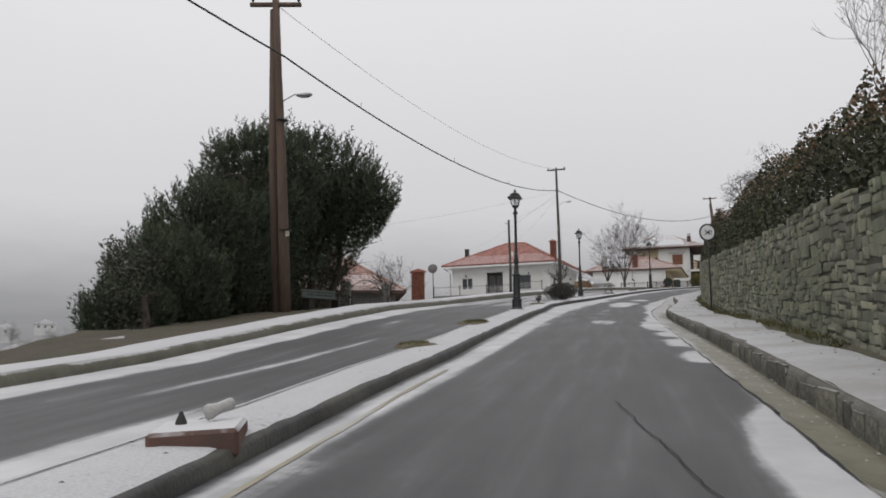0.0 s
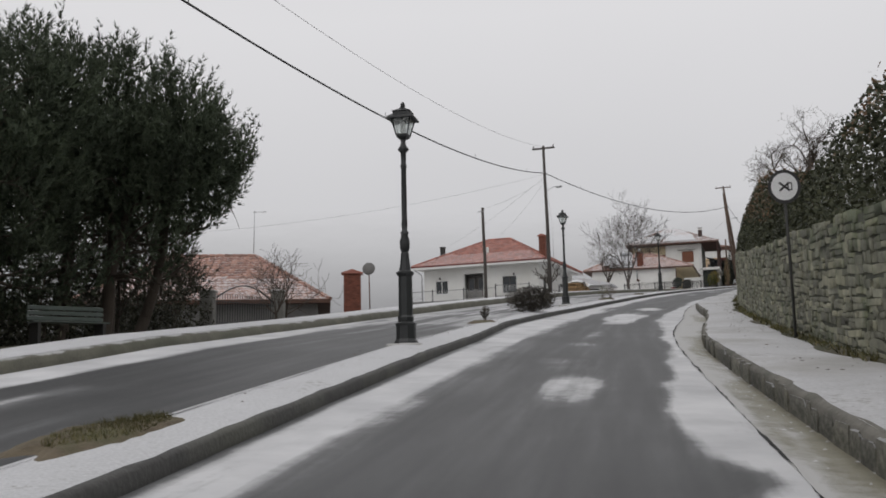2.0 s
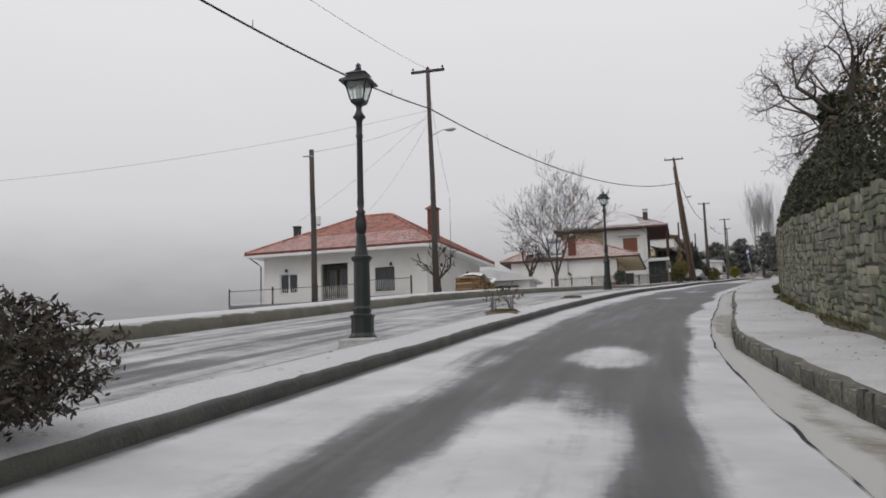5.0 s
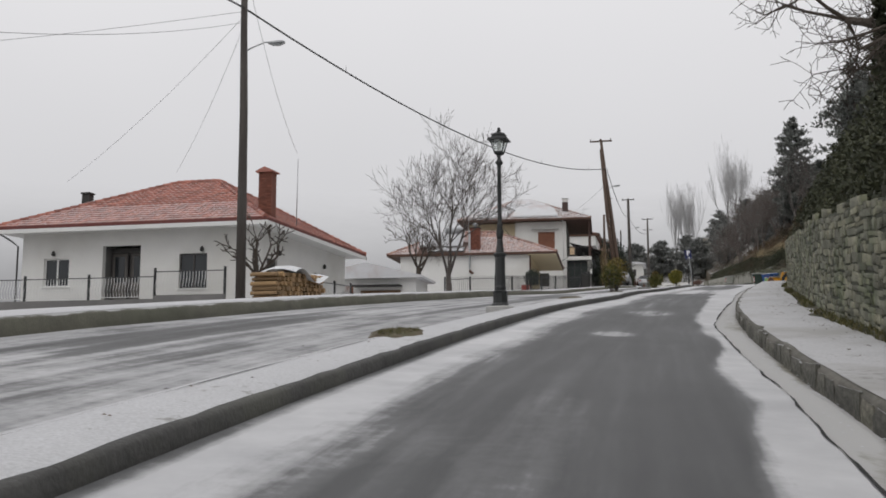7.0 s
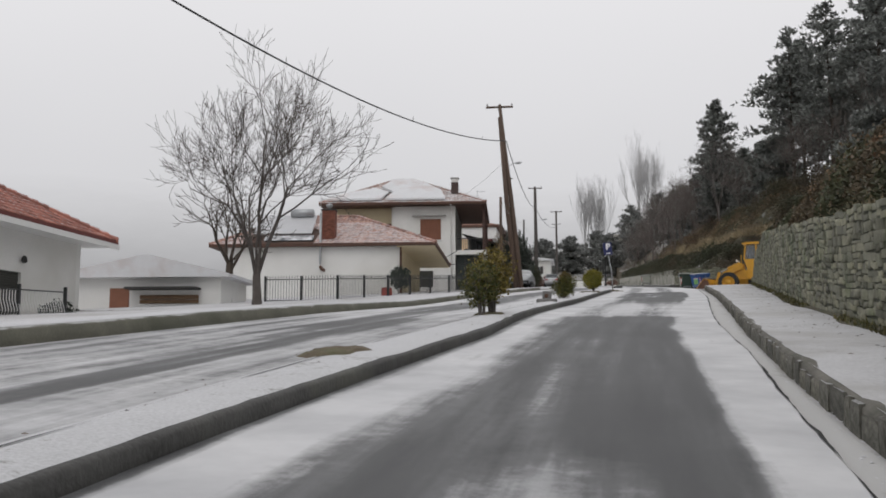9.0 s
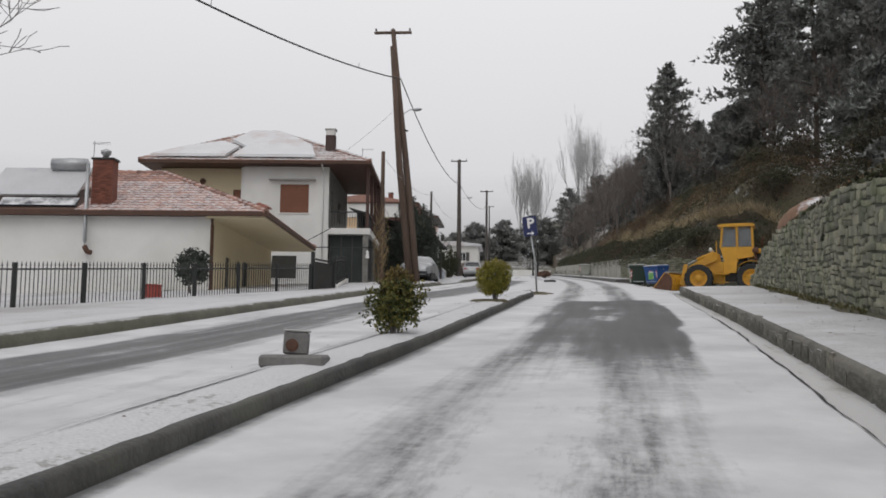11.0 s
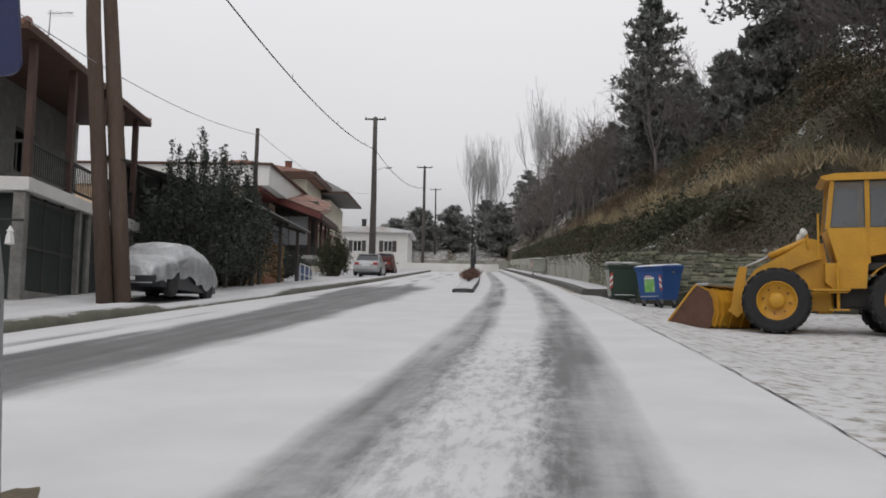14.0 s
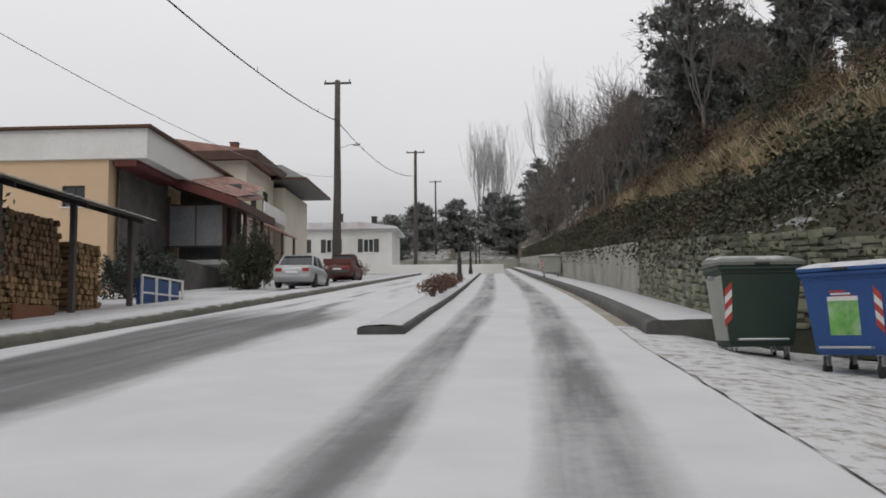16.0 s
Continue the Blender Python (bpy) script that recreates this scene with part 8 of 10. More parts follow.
window(H3, pose(-2.7, 0, 4.3), 1.6, 1.6, "shutter", SHUTTER, label="window with a closed brown roller shutter", depth=0.04)
part("canopy", Geo().box(-3.3, -0.32, 6.12, -0.7, 0.0, 6.2, 0.02), CONCRETE, H3, "thin ledge over the window")
window(H3, pose(-3.05, 0, 0.65), 1.35, 1.25, "shutter", DARK_SHUTTER, label="low window with dark closed shutters", depth=-0.05)
part("downpipe", Geo().tube([(-0.3, -0.7, 6.9), (-0.3, -0.1, 6.6), (-0.3, -0.08, 6.3), (-0.3, -0.08, -0.4)], 0.05, 8), WHITE_PAINT, H3, "white rain pipe", True)
part("glazed_screen", Geo().box(0.1, 0.35, 0.0, 2.0, 0.41, 3.1, 0.01), SCREEN_GLASS, H3, "dark glazed screen under the balcony")
for x in (0.1, 0.72, 1.34, 1.96):
    part("screen_post", Geo().box(x - 0.03, 0.3, -0.2, x + 0.03, 0.36, 3.15), DARK_FRAME, H3)
lantern = thing("hanging_lantern", H3.matrix_basis @ pose(2.3, -0.9, 1.72), "small white lantern hanging from an iron frame", "lantern")
part("body", Geo().lathe([(0.1, 0), (0.12, 0.02), (0.09, 0.22), (0.06, 0.3)], 6), WHITE_PAINT, lantern)
part("roof", Geo().lathe([(0.1, 0.3), (0.05, 0.38), (0.015, 0.44)], 6), WHITE_PAINT, lantern)
part("chain", Geo().tube([(0, 0, 0.42), (0, 0, 0.6)], 0.012, 5), DARK_STEEL, lantern)
window(H3, pose(-8.7, 0.7, 4.7), 1.1, 1.0, "shutter", label="window with a dark closed shutter")
window(H3, pose(-5.5, 0.7, 3.5), 0.65, 2.2, "shutter", label="narrow brown shuttered door")
part("wall_plaque", Geo().lathe([(0.12, 0), (0.18, 0.04), (0.1, 0.06)], 10, pose(-7.2, 0.66, 6.15, 90, 0, 0)), RUST_STEEL, H3, "round brown wall plaque", True)
roof3, faces3 = hip_roof(H3, -10.4, 2.35, -0.75, 9.8, 7.1, (-5.6, -3.4, 4.6, 9.75), FASCIA, FASCIA, "snowy tiled hip roof with a deep eave")
for outline in ([(-9.9, -0.6), (-5.7, -0.6), (-5.3, 1.0), (-6.5, 2.0), (-8.5, 0.9)], [(-5.3, -0.6), (-0.7, -0.6), (-1.2, 1.4), (-2.6, 3.2), (-3.6, 4.3), (-5.3, 4.3), (-6.0, 2.4), (-4.9, 1.0)]):
    g, n = Geo(), len(outline)
    lift = lambda y, d: 7.1 + (y + 0.75) * 0.495 + d
    g.add([(x, y, lift(y, 0.16)) for x, y in outline] + [(x * 0.99 - 0.04, y * 0.97 + 0.05, lift(y, 0.33)) for x, y in outline], [tuple(range(n, 2 * n))] + [(i, (i + 1) % n, (i + 1) % n + n, i + n) for i in range(n)])
    part("snow_layer", g, ROOF_SNOW, roof3, "smooth snow sheet on the roof")
chimney(H3, -0.1, 1.3, 7.4, 8.95, 0.55, 0.55, "dark brown chimney with a white top", "white")
part("balcony_slab", Geo().box(0.0, -0.1, 3.12, 2.35, 9.2, 3.46, 0.02), PLASTER, H3, "pale balcony slab")
for y in (0.15, 2.9, 5.4, 7.2, 8.8):
    part("balcony_post", Geo().box(2.08, y - 0.09, 3.42, 2.26, y + 0.09, 6.95, 0.01), POST_WOOD, H3, "dark brown wooden post")
part("balcony_rail", Geo().box(2.13, 0.2, 4.35, 2.21, 8.8, 4.42).box(2.13, 0.2, 3.6, 2.21, 8.8, 3.65).box(0.1, 0.1, 4.35, 2.2, 0.16, 4.42), IRON, H3, "dark balcony rail")
bal = Geo().box(-0.012, -0.012, 3.62, 0.012, 0.012, 4.36).mesh("baluster")
bal.materials.append(IRON)
for k in range(60):
    ob = new("baluster", bal)
    ob.parent = H3
    ob.location = (2.17, 0.3 + k * 0.142, 0)
for k in range(14):
    ob = new("baluster", bal)
    ob.parent = H3
    ob.location = (0.2 + k * 0.142, 0.13, 0)
part("garage_wall", Geo().box(0.05, 3.6, -0.5, 2.3, 3.75, 3.2), STONE_CLAD, H3, "dark recess under the balcony")
for y in (0.1, 4.6, 8.9):
    part("pillar", Geo().box(1.95, y - 0.14, -0.5, 2.25, y + 0.14, 3.2, 0.02), STONE_CLAD, H3, "dark stone-clad pillar")
for k in range(7):
    pane = part("side_pane", Geo().box(2.12, 0.3 + k * 1.2, 0.7, 2.15, 1.42 + k * 1.2, 2.95), SCREEN_GLASS, H3, "dark glazed pane under the balcony")
    part("pane_frame", Geo().box(2.1, 0.24 + k * 1.2, -0.4, 2.17, 0.3 + k * 1.2, 3.1).box(2.1, 0.3 + k * 1.2, 2.95, 2.17, 1.44 + k * 1.2, 3.05).box(2.1, 0.3 + k * 1.2, 1.75, 2.17, 1.44 + k * 1.2, 1.82), DARK_FRAME, pane)
part("plinth_wall", Geo().box(2.08, 0.24, -0.5, 2.2, 8.8, 0.7, 0.01), STONE_CLAD, H3, "low dark stone wall under the panes")
part("pipe_frame", Geo().tube([(0.2, -0.9, 2.3), (-2.0, -1.4, 2.2), (-2.6, -1.5, 2.0)], 0.03, 6).tube([(0.2, -0.4, 3.4), (-1.8, -1.4, 2.1)], 0.025, 6).tube([(0.2, -0.9, 2.3), (2.6, -0.9, 2.3)], 0.03, 6), IRON, H3, "dark iron awning frame", True)
aerial(H3, 1.6, 2.4, 7.3, 1.2)

railing("fence", (26.55, 122.7, 12.75), (35.3, 132.9, 13.85), 1.05, "black iron fence in front of a low house", IRON, 0.13, False, 2.1, "black iron fences", 0.12, KERB_STONE)
railing("fence", (36.5, 134.5, 14.05), (39.4, 146.5, 15.2), 1.0, "black iron fence on a low white wall", IRON, 0.13, False, 2.4, "black iron fences", 0.45, PLASTER)
railing("fence", (26.55, 122.7, 12.75), (23.4, 124.0, 12.75), 1.05, "black iron fence in front of a low house", IRON, 0.13, False, 1.6, "black iron fences", 0.12, KERB_STONE)
gate = thing("gate", pose(35.4, 133.0, 13.9, 0, 0, 52), "black iron garden gate with a solid panel", "gate")
for x in (0.0, 1.7):
    part("post", Geo().box(x - 0.06, -0.06, -0.2, x + 0.06, 0.06, 1.75, 0.01), IRON, gate)
part("gate_frame", Geo().box(0.08, -0.02, 0.1, 1.62, 0.02, 0.16).box(0.08, -0.02, 1.45, 1.62, 0.02, 1.52).box(0.08, -0.02, 0.16, 0.13, 0.02, 1.45).box(1.57, -0.02, 0.16, 1.62, 0.02, 1.45), IRON, gate)
part("panel", Geo().box(0.14, -0.01, 0.2, 1.56, 0.01, 1.4), DARK_STEEL, gate, "dark sheet panel")
barrel = thing("barrel", pose(29.7, 127.7, 13.2), "faded red plastic barrel by a fence", "barrel")
part("drum", Geo().lathe([(0.2, 0), (0.27, 0.05), (0.29, 0.35), (0.27, 0.68), (0.25, 0.72)], 14), BARREL_RED, barrel, "", True)
part("rim", Geo().lathe([(0.27, 0.68), (0.285, 0.7), (0.285, 0.74), (0.2, 0.75)], 14), BARREL_RED, barrel, "", True)
shrub("shrub", pose(31.0, 130.9, 13.3), 0.6, 2.1, "small dark clipped evergreen tree by a fence", 340, EVERGREEN, 1400, 0.07, 7, open_stem=0.4)
heap = Geo().lathe([(0.75, 0), (0.8, 0.15), (0.6, 0.42), (0.25, 0.55), (0.05, 0.57)], 12, Matrix.Diagonal((1.3, 0.8, 1, 1)))
hb = part("covered_heap", heap, PLASTIC_BLACK, smooth=True)
hb.matrix_basis = pose(33.0, 132.6, 13.55, 0, 0, 40)
tagged(hb, "low heap under a black tarpaulin", "heap")

# low snowy outbuilding behind the leafless tree
shed0 = thing("outbuilding", pose(20.0, 124.0, 12.0, 0, 0, -18), "low white outbuilding with a snowy roof", "outbuilding")
part("wall", Geo().box(-5.5, 0, -1.5, 1.5, 4, 2.0), PLASTER, shed0)
part("roof", Geo().prism([(-6.0, 1.95), (2.0, 1.95), (2.0, 2.1), (-1.8, 3.0), (-6.0, 2.1)], -0.5, 4.5), ROOF_SNOW, shed0, "snow-covered low roof")
part("door", Geo().box(-3.6, -0.04, -0.5, -2.7, 0.02, 1.5, 0.01), SHUTTER, shed0, "brown shed door")
part("canopy", Geo().box(-2.6, -0.9, 1.4, 0.6, 0, 1.5, 0.02), DARK_STEEL, shed0)
for r in range(9):
    part("board", Geo().box(-2.2, -0.06, -0.6 + r * 0.2, 0.5, 0.0, -0.42 + r * 0.2, 0.01), LOG_STUFF if r % 3 else WHITE_PAINT, shed0, "stacked timber board")

# house below the road, only its roof over the kerb
H4 = thing("house", pose(-1.7, 64.0, 4.6, 0, 0, 8), "house below the road with a pinkish tiled roof", "house")
part("wall", Geo().box(-11.6, 0.6, -3, -0.6, 10.4, 2.95), GREY_WALL, H4, "grey plastered wall")
roof4, faces4 = hip_roof(H4, -12.4, 0.0, 0.0, 11.0, 3.1, (-8.5, -4.0, 5.6, 6.0), FASCIA, FASCIA, "weathered pinkish tiled hip roof")
aerial(H4, -4.1, 5.6, 5.95, 2.6)
kiln = thing("brick_oven_chimney", pose(-1.0, 67.8, 5.6, 0, 0, 5), "tall orange brick oven chimney with a tiled top", "chimney")
chimney(kiln, 0, 0, 0, 3.75, 0.9, 0.7, "orange brick shaft", "tile", 1)
mirror = thing("traffic_mirror", pose(0.15, 65.5, 7.2, 0, 0, -6), "round grey traffic mirror on a thin post", "mirror")
bent("post", [(0, 0, -0.3), (-0.04, 0, 2.0)], 0.03, RUST_STEEL, mirror, 8)
part("dish", Geo().lathe([(0.05, -0.06), (0.3, -0.04), (0.33, 0.0), (0.3, 0.03), (0.05, 0.06)], 22, pose(-0.05, 0, 2.15, 78, 0, 0)), GREY_WALL, mirror, "dark grey mirror back", True)
for k, (x, y) in enumerate(((-2.3, 54.0), (-4.15, 50.8))):
    pil = thing("gate_pillar", pose(x, y, float(road_point(49.5 if k == 0 else 46.8, -13.8).z) - 0.3), "square stone gate pillar", "pillar", "gate pillars")
    part("shaft", Geo().box(-0.24, -0.24, -0.3, 0.24, 0.24, 1.35, 0.03), STONE_CLAD, pil)
    part("cap", Geo().box(-0.28, -0.28, 1.35, 0.28, 0.28, 1.43, 0.02), CONCRETE, pil, "thin snow-capped slab")
ig = thing("iron_gate", Matrix.Translation((-4.02, 51.03, float(road_point(47, -13.8).z) - 0.2)) @ pose(0, 0, 0, 0, 0, math.degrees(math.atan2(3.2, 1.85))), "arched black iron gate between stone pillars", "gate")
arch = [(0.1 + 3.1 * k / 12, 0, 1.05 + 0.55 * math.sin(math.pi * k / 12)) for k in range(13)]
part("arch", Geo().tube(arch, 0.025, 6), IRON, ig, "", True)
part("lower_rail", Geo().tube([(0.1, 0, 0.2), (3.2, 0, 0.2)], 0.02, 6).tube([(0.1, 0, 0.95), (3.2, 0, 0.95)], 0.02, 6), IRON, ig)
gb = Geo().box(-0.01, -0.01, 0.2, 0.01, 0.01, 1.25).mesh("bar")
gb.materials.append(IRON)
for k in range(24):
    ob = new("bar", gb)
    ob.parent = ig
    ob.location = (0.2 + k * 0.128, 0, 0)
bench = thing("bench", Matrix.Translation(road_point(34.6, -11.6, 0.0)) @ pose(0, 0, 0, 0, 0, road_turn(35) + 55) @ Matrix.Scale(0.85, 4), "weathered slatted bench dusted with snow", "bench")
for x in (-0.8, 0.8):
    part("leg", Geo().box(x - 0.04, -0.25, -0.1, x + 0.04, 0.3, 0.42, 0.01).box(x - 0.04, 0.22, 0.42, x + 0.04, 0.3, 0.85, 0.01), DARK_STEEL, bench)
for k in range(4):
    part("seat_slat", Geo().box(-0.95, -0.24 + k * 0.12, 0.42, 0.95, -0.15 + k * 0.12, 0.455, 0.008), BENCH_GREEN, bench)
for k in range(3):
    part("back_slat", Geo().box(-0.95, 0.2, 0.5 + k * 0.13, 0.95, 0.23, 0.6 + k * 0.13, 0.008), BENCH_GREEN, bench)

# apricot house with a white parapet, and its balcony wing
TURN5 = -21.5
H5 = thing("house", pose(52.1, 182.7, 18.2, 0, 0, TURN5), "apricot house with a white parapet and flat roof", "house")
wall_part(H5, pose(-13, 0, -1), 11.5, 7.0, [(9.5, 10.5, 5.0, 5.9), (3.5, 4.6, 4.4, 5.7)], APRICOT)
wall_part(H5, pose(-1.5, 0.25, -1, 0, 0, 90), 12, 7.0, [], APRICOT)
part("parapet", Geo().box(-13.2, -0.15, 6.0, 0.2, 12.4, 7.3, 0.02), PLASTER, H5, "white parapet band")
part("coping", Geo().box(-13.4, -0.35, 7.3, 0.4, 12.6, 7.42, 0.02), RUST_STEEL, H5, "dark red roof edge")
window(H5, pose(-3.5, 0, 4.0), 1.0, 0.9, "panes", label="small dark window")
window(H5, pose(-9.5, 0, 3.4), 1.1, 1.3, "panes", label="small dark window")
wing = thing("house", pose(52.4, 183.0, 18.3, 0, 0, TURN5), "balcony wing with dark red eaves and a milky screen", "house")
# dark sheet over the apricot side wall paints the shade on it
part("side_wall", Geo().box(-1.5, 0.3, 1.9, -1.44, 6.3, 6.0), SHADE_WALL, wing, "side wall darkened as shade")
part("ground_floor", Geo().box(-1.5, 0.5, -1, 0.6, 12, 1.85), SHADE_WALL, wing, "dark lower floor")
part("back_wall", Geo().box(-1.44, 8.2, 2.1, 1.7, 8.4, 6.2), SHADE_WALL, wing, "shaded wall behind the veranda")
part("balcony_slab", Geo().box(-1.5, 5.7, 1.85, 2.0, 12, 2.1, 0.02), CONCRETE, wing)
for x in (-1.4, 1.42, 1.9):
    part("post", Geo().box(x - 0.09, 6.2, 2.1, x + 0.09, 6.38, 5.3, 0.02), POST_WOOD, wing, "dark wooden post")
for y in (8.3, 10.4, 11.9):
    part("post", Geo().box(1.81, y - 0.09, 2.1, 1.99, y + 0.09, 4.9, 0.02), POST_WOOD, wing, "dark wooden post")
part("screen", Geo().box(-1.3, 6.27, 2.85, 1.32, 6.3, 4.83), surface("milky plastic screen", (0.24, 0.25, 0.26), 0.3, 0.8, 0.3, 8, 0.4, 0.02), wing, "milky plastic wind screen")
part("screen_frame", Geo().box(-1.33, 6.24, 4.83, 1.35, 6.32, 4.9).box(-1.33, 6.24, 2.78, 1.35, 6.32, 2.85).box(-0.03, 6.25, 2.85, 0.03, 6.31, 4.83), POST_WOOD, wing)
part("rail", Geo().box(-1.4, 5.8, 2.72, 1.95, 5.86, 2.78).box(-1.4, 5.8, 2.2, 1.95, 5.86, 2.24).box(1.9, 5.8, 2.72, 1.96, 11.9, 2.78), IRON, wing)
bal5 = Geo().box(-0.014, -0.014, 2.1, 0.014, 0.014, 2.75).mesh("baluster")
bal5.materials.append(IRON)
for k in range(26):
    ob = new("baluster", bal5)
    ob.parent = wing
    ob.location = (-1.3 + k * 0.128, 5.83, 0)
for k in range(40):
    ob = new("baluster", bal5)
    ob.parent = wing
    ob.location = (1.93, 5.95 + k * 0.15, 0)
# veranda roof that falls towards the road, and the hip that rises behind it
part("roof", Geo().prism([(-1.5, 6.3), (2.45, 4.88), (2.45, 4.78), (-1.5, 6.2)], 5.0, 12.4), TILE_OLD, wing, "snowy pink tiled veranda roof")
part("verge_board", Geo().prism([(-1.6, 6.38), (2.5, 4.9), (2.5, 4.5), (-1.6, 5.9)], 4.9, 4.99), RED_TRIM, wing, "dark red verge board")
part("eave_board", Geo().box(2.45, 4.9, 4.5, 2.53, 12.4, 4.9), POST_WOOD, wing, "dark eave board")
part("soffit", Geo().prism([(-1.5, 5.95), (2.44, 4.56), (2.44, 4.5), (-1.5, 5.88)], 5.0, 12.3), POST_WOOD, wing, "dark boarded soffit")
part("side_eave", Geo().box(-1.5, -0.3, 5.62, -0.5, 5.0, 5.9, 0.02), RED_TRIM, wing, "dark red side eave")
hip = Geo()
hip.add([(-1.5, 5.1, 6.36), (2.45, 5.1, 4.94), (2.0, 12.0, 6.1), (-1.5, 12.0, 7.8), (-1.5, 5.1, 6.2), (2.45, 5.1, 4.8), (2.0, 12.0, 5.96), (-1.5, 12.0, 7.66)], [(0, 1, 2, 3), (7, 6, 5, 4), (0, 4, 5, 1), (1, 5, 6, 2), (2, 6, 7, 3), (3, 7, 4, 0)])
part("hip_roof", hip, TILE_OLD, wing, "snowy pink tiled hip")
tile_plane(wing, [(-1.5, 5.1, 6.4), (2.45, 5.1, 4.98), (2.0, 12.0, 6.14), (-1.5, 12.0, 7.84)], TILE_OLD)
H6 = thing("house", pose(55.9, 206.3, 21.6, 0, 0, TURN5), "two-storey house with red and grey hip roofs", "house")
part("wall", Geo().box(-9, 0, -3, 3.4, 8, 7.0), CREAM, H6, "cream plastered wall")
part("upper_roof", Geo().prism([(-10, 7.2), (4.2, 7.2), (4.2, 7.5), (-2.0, 8.5), (-10, 7.6)], -0.9, 10), TILE_OLD, H6, "snowy red tiled roof")
part("eave", Geo().box(-10, -1.0, 6.9, 4.25, -0.85, 7.5).box(4.2, -1.0, 6.9, 4.35, 10, 7.5), FASCIA, H6, "dark eave board")
part("grey_wing", Geo().box(0, 8.2, -3, 4.2, 17, 6.4), CREAM, H6, "cream plastered rear wing")
roof6, _ = hip_roof(H6, -1.5, 6.0, 7.2, 18, 7.0, (1.2, 3.0, 12.5, 9.0), GREY_WALL, FASCIA, "grey snowy hip roof")
chimney(H6, -0.6, 11.5, 8.0, 10.6, 0.6, 0.6, "white chimney", "none")
for x in (-6.5, -3.0):
    window(H6, pose(x, -0.12, 4.2), 1.3, 1.4, "shutter", label="dark shuttered window")
part("balcony_slab", Geo().box(3.4, 0.6, 3.3, 4.5, 7.6, 3.5, 0.02), PLASTER, H6, "white balcony slab")
part("balcony_front", Geo().box(4.42, 0.6, 3.5, 4.5, 7.6, 4.3, 0.02), PLASTER, H6, "white balcony parapet")
for y in (1.2, 4.6):
    window(H6, pose(3.4, y, 3.6, 0, 0, 90), 1.3, 2.0, "shutter", DARK_SHUTTER, label="balcony door with dark shutters", depth=-0.05, sill=False)
    window(H6, pose(3.4, y, 0.4, 0, 0, 90), 1.3, 1.3, "panes", label="dark window under a balcony", depth=-0.05)
part("porch_roof", Geo().prism([(3.3, 3.2), (5.2, 2.5), (5.2, 2.38), (3.3, 3.05)], -0.6, 8.0), TILE_OLD, H6, "snowy tiled porch roof")
for y in (-0.3, 3.7, 7.7):
    part("porch_post", Geo().box(4.95, y - 0.08, -3, 5.11, y + 0.08, 2.45), POST_WOOD, H6)
# low white house far up the road
H7 = thing("house", pose(75.8, 228.6, 23.9, 0, 0, TURN5), "low white house with dark shutters and snowy roof", "house")
wall_part(H7, pose(-14, 0, -1.2), 14, 4.4, [(1.4, 2.4, 2.1, 3.4), (4.6, 5.6, 2.1, 3.4), (7.6, 8.6, 2.1, 3.4), (11.2, 12.4, 2.1, 3.4)], PLASTER)
part("side_wall", Geo().box(-0.25, 0.25, -1.2, 0, 8, 3.2), PLASTER, H7)
for x in (-12.6, -9.4, -6.4, -2.8):
    w7 = window(H7, pose(x, 0, 0.9), 1.0, 1.3, "panes", WHITE_PAINT, label="window with open dark shutters")
    for dx in (-0.52, 1.04):
        part("shutter", Geo().box(dx, -0.05, 0, dx + 0.48, -0.01, 1.3, 0.01), DARK_FRAME, w7, "dark open shutter leaf")
part("roof", Geo().prism([(-14.6, 3.15), (0.5, 3.15), (0.5, 3.35), (-3, 3.8), (-11, 3.8), (-14.6, 3.35)], -0.5, 8.5), ROOF_SNOW, H7, "snow-covered low roof")
chimney(H7, -5.5, 3, 3.9, 5.0, 0.5, 0.5, "small dark chimney", "dark")
chimney(H7, -2.2, 4, 3.9, 4.8, 0.5, 0.5, "small dark chimney", "dark")
low = Geo().box(-2, -0.2, -0.6, 9, 0.1, 0.95, 0.02)
lw = part("garden_wall", low, PLASTER)
lw.matrix_basis = pose(77.5, 228.2, 22.6, 0, 0, TURN5 + 4)
tagged(lw, "low white garden wall", "wall")

# lean-to shed full of firewood
WS = thing("shed", road_pose(163.5, -11.2, -0.1), "dark lean-to shed for firewood beside the road", "shed")
for y in (0.3, 4.8, 8.1, 11.4):
    part("post", Geo().box(-0.14, y - 0.07, -0.2, 0.0, y + 0.07, 3.55, 0.01), POLE_GREY, WS)
    part("rear_post", Geo().box(-4.4, y - 0.07, -0.2, -4.26, y + 0.07, 4.9, 0.01), POLE_GREY, WS)
for y in (0.3, 4.8, 8.1, 11.4):
    part("rafter", Geo().prism([(-4.8, 5.05), (0.3, 3.55), (0.3, 3.42), (-4.8, 4.92)], y - 0.05, y + 0.05), POLE_GREY, WS)
for k in range(9):
    part("roof_sheet", Geo().prism([(-5.0, 5.16), (0.45, 3.56), (0.45, 3.50), (-5.0, 5.10)], -0.3 + k * 1.36, 1.05 + k * 1.36), DARK_STEEL, WS, "dark corrugated roof sheet")
part("back_wall", Geo().box(-4.5, 0, -0.3, -4.4, 11.8, 4.9), GREY_WALL, WS)
part("edge_trim", Geo().tube([(0.46, -0.3 + k * 0.206, 3.57 + 0.02 * (k % 2)) for k in range(60)], 0.018, 4), CONCRETE, WS, "snowy roof edge")
wood_stack(road_pose(166.5, -11.6, -0.05, 90), 5.2, 2.8, 0.9, "high stack of split firewood in a shed", 8, 290, 0.085)
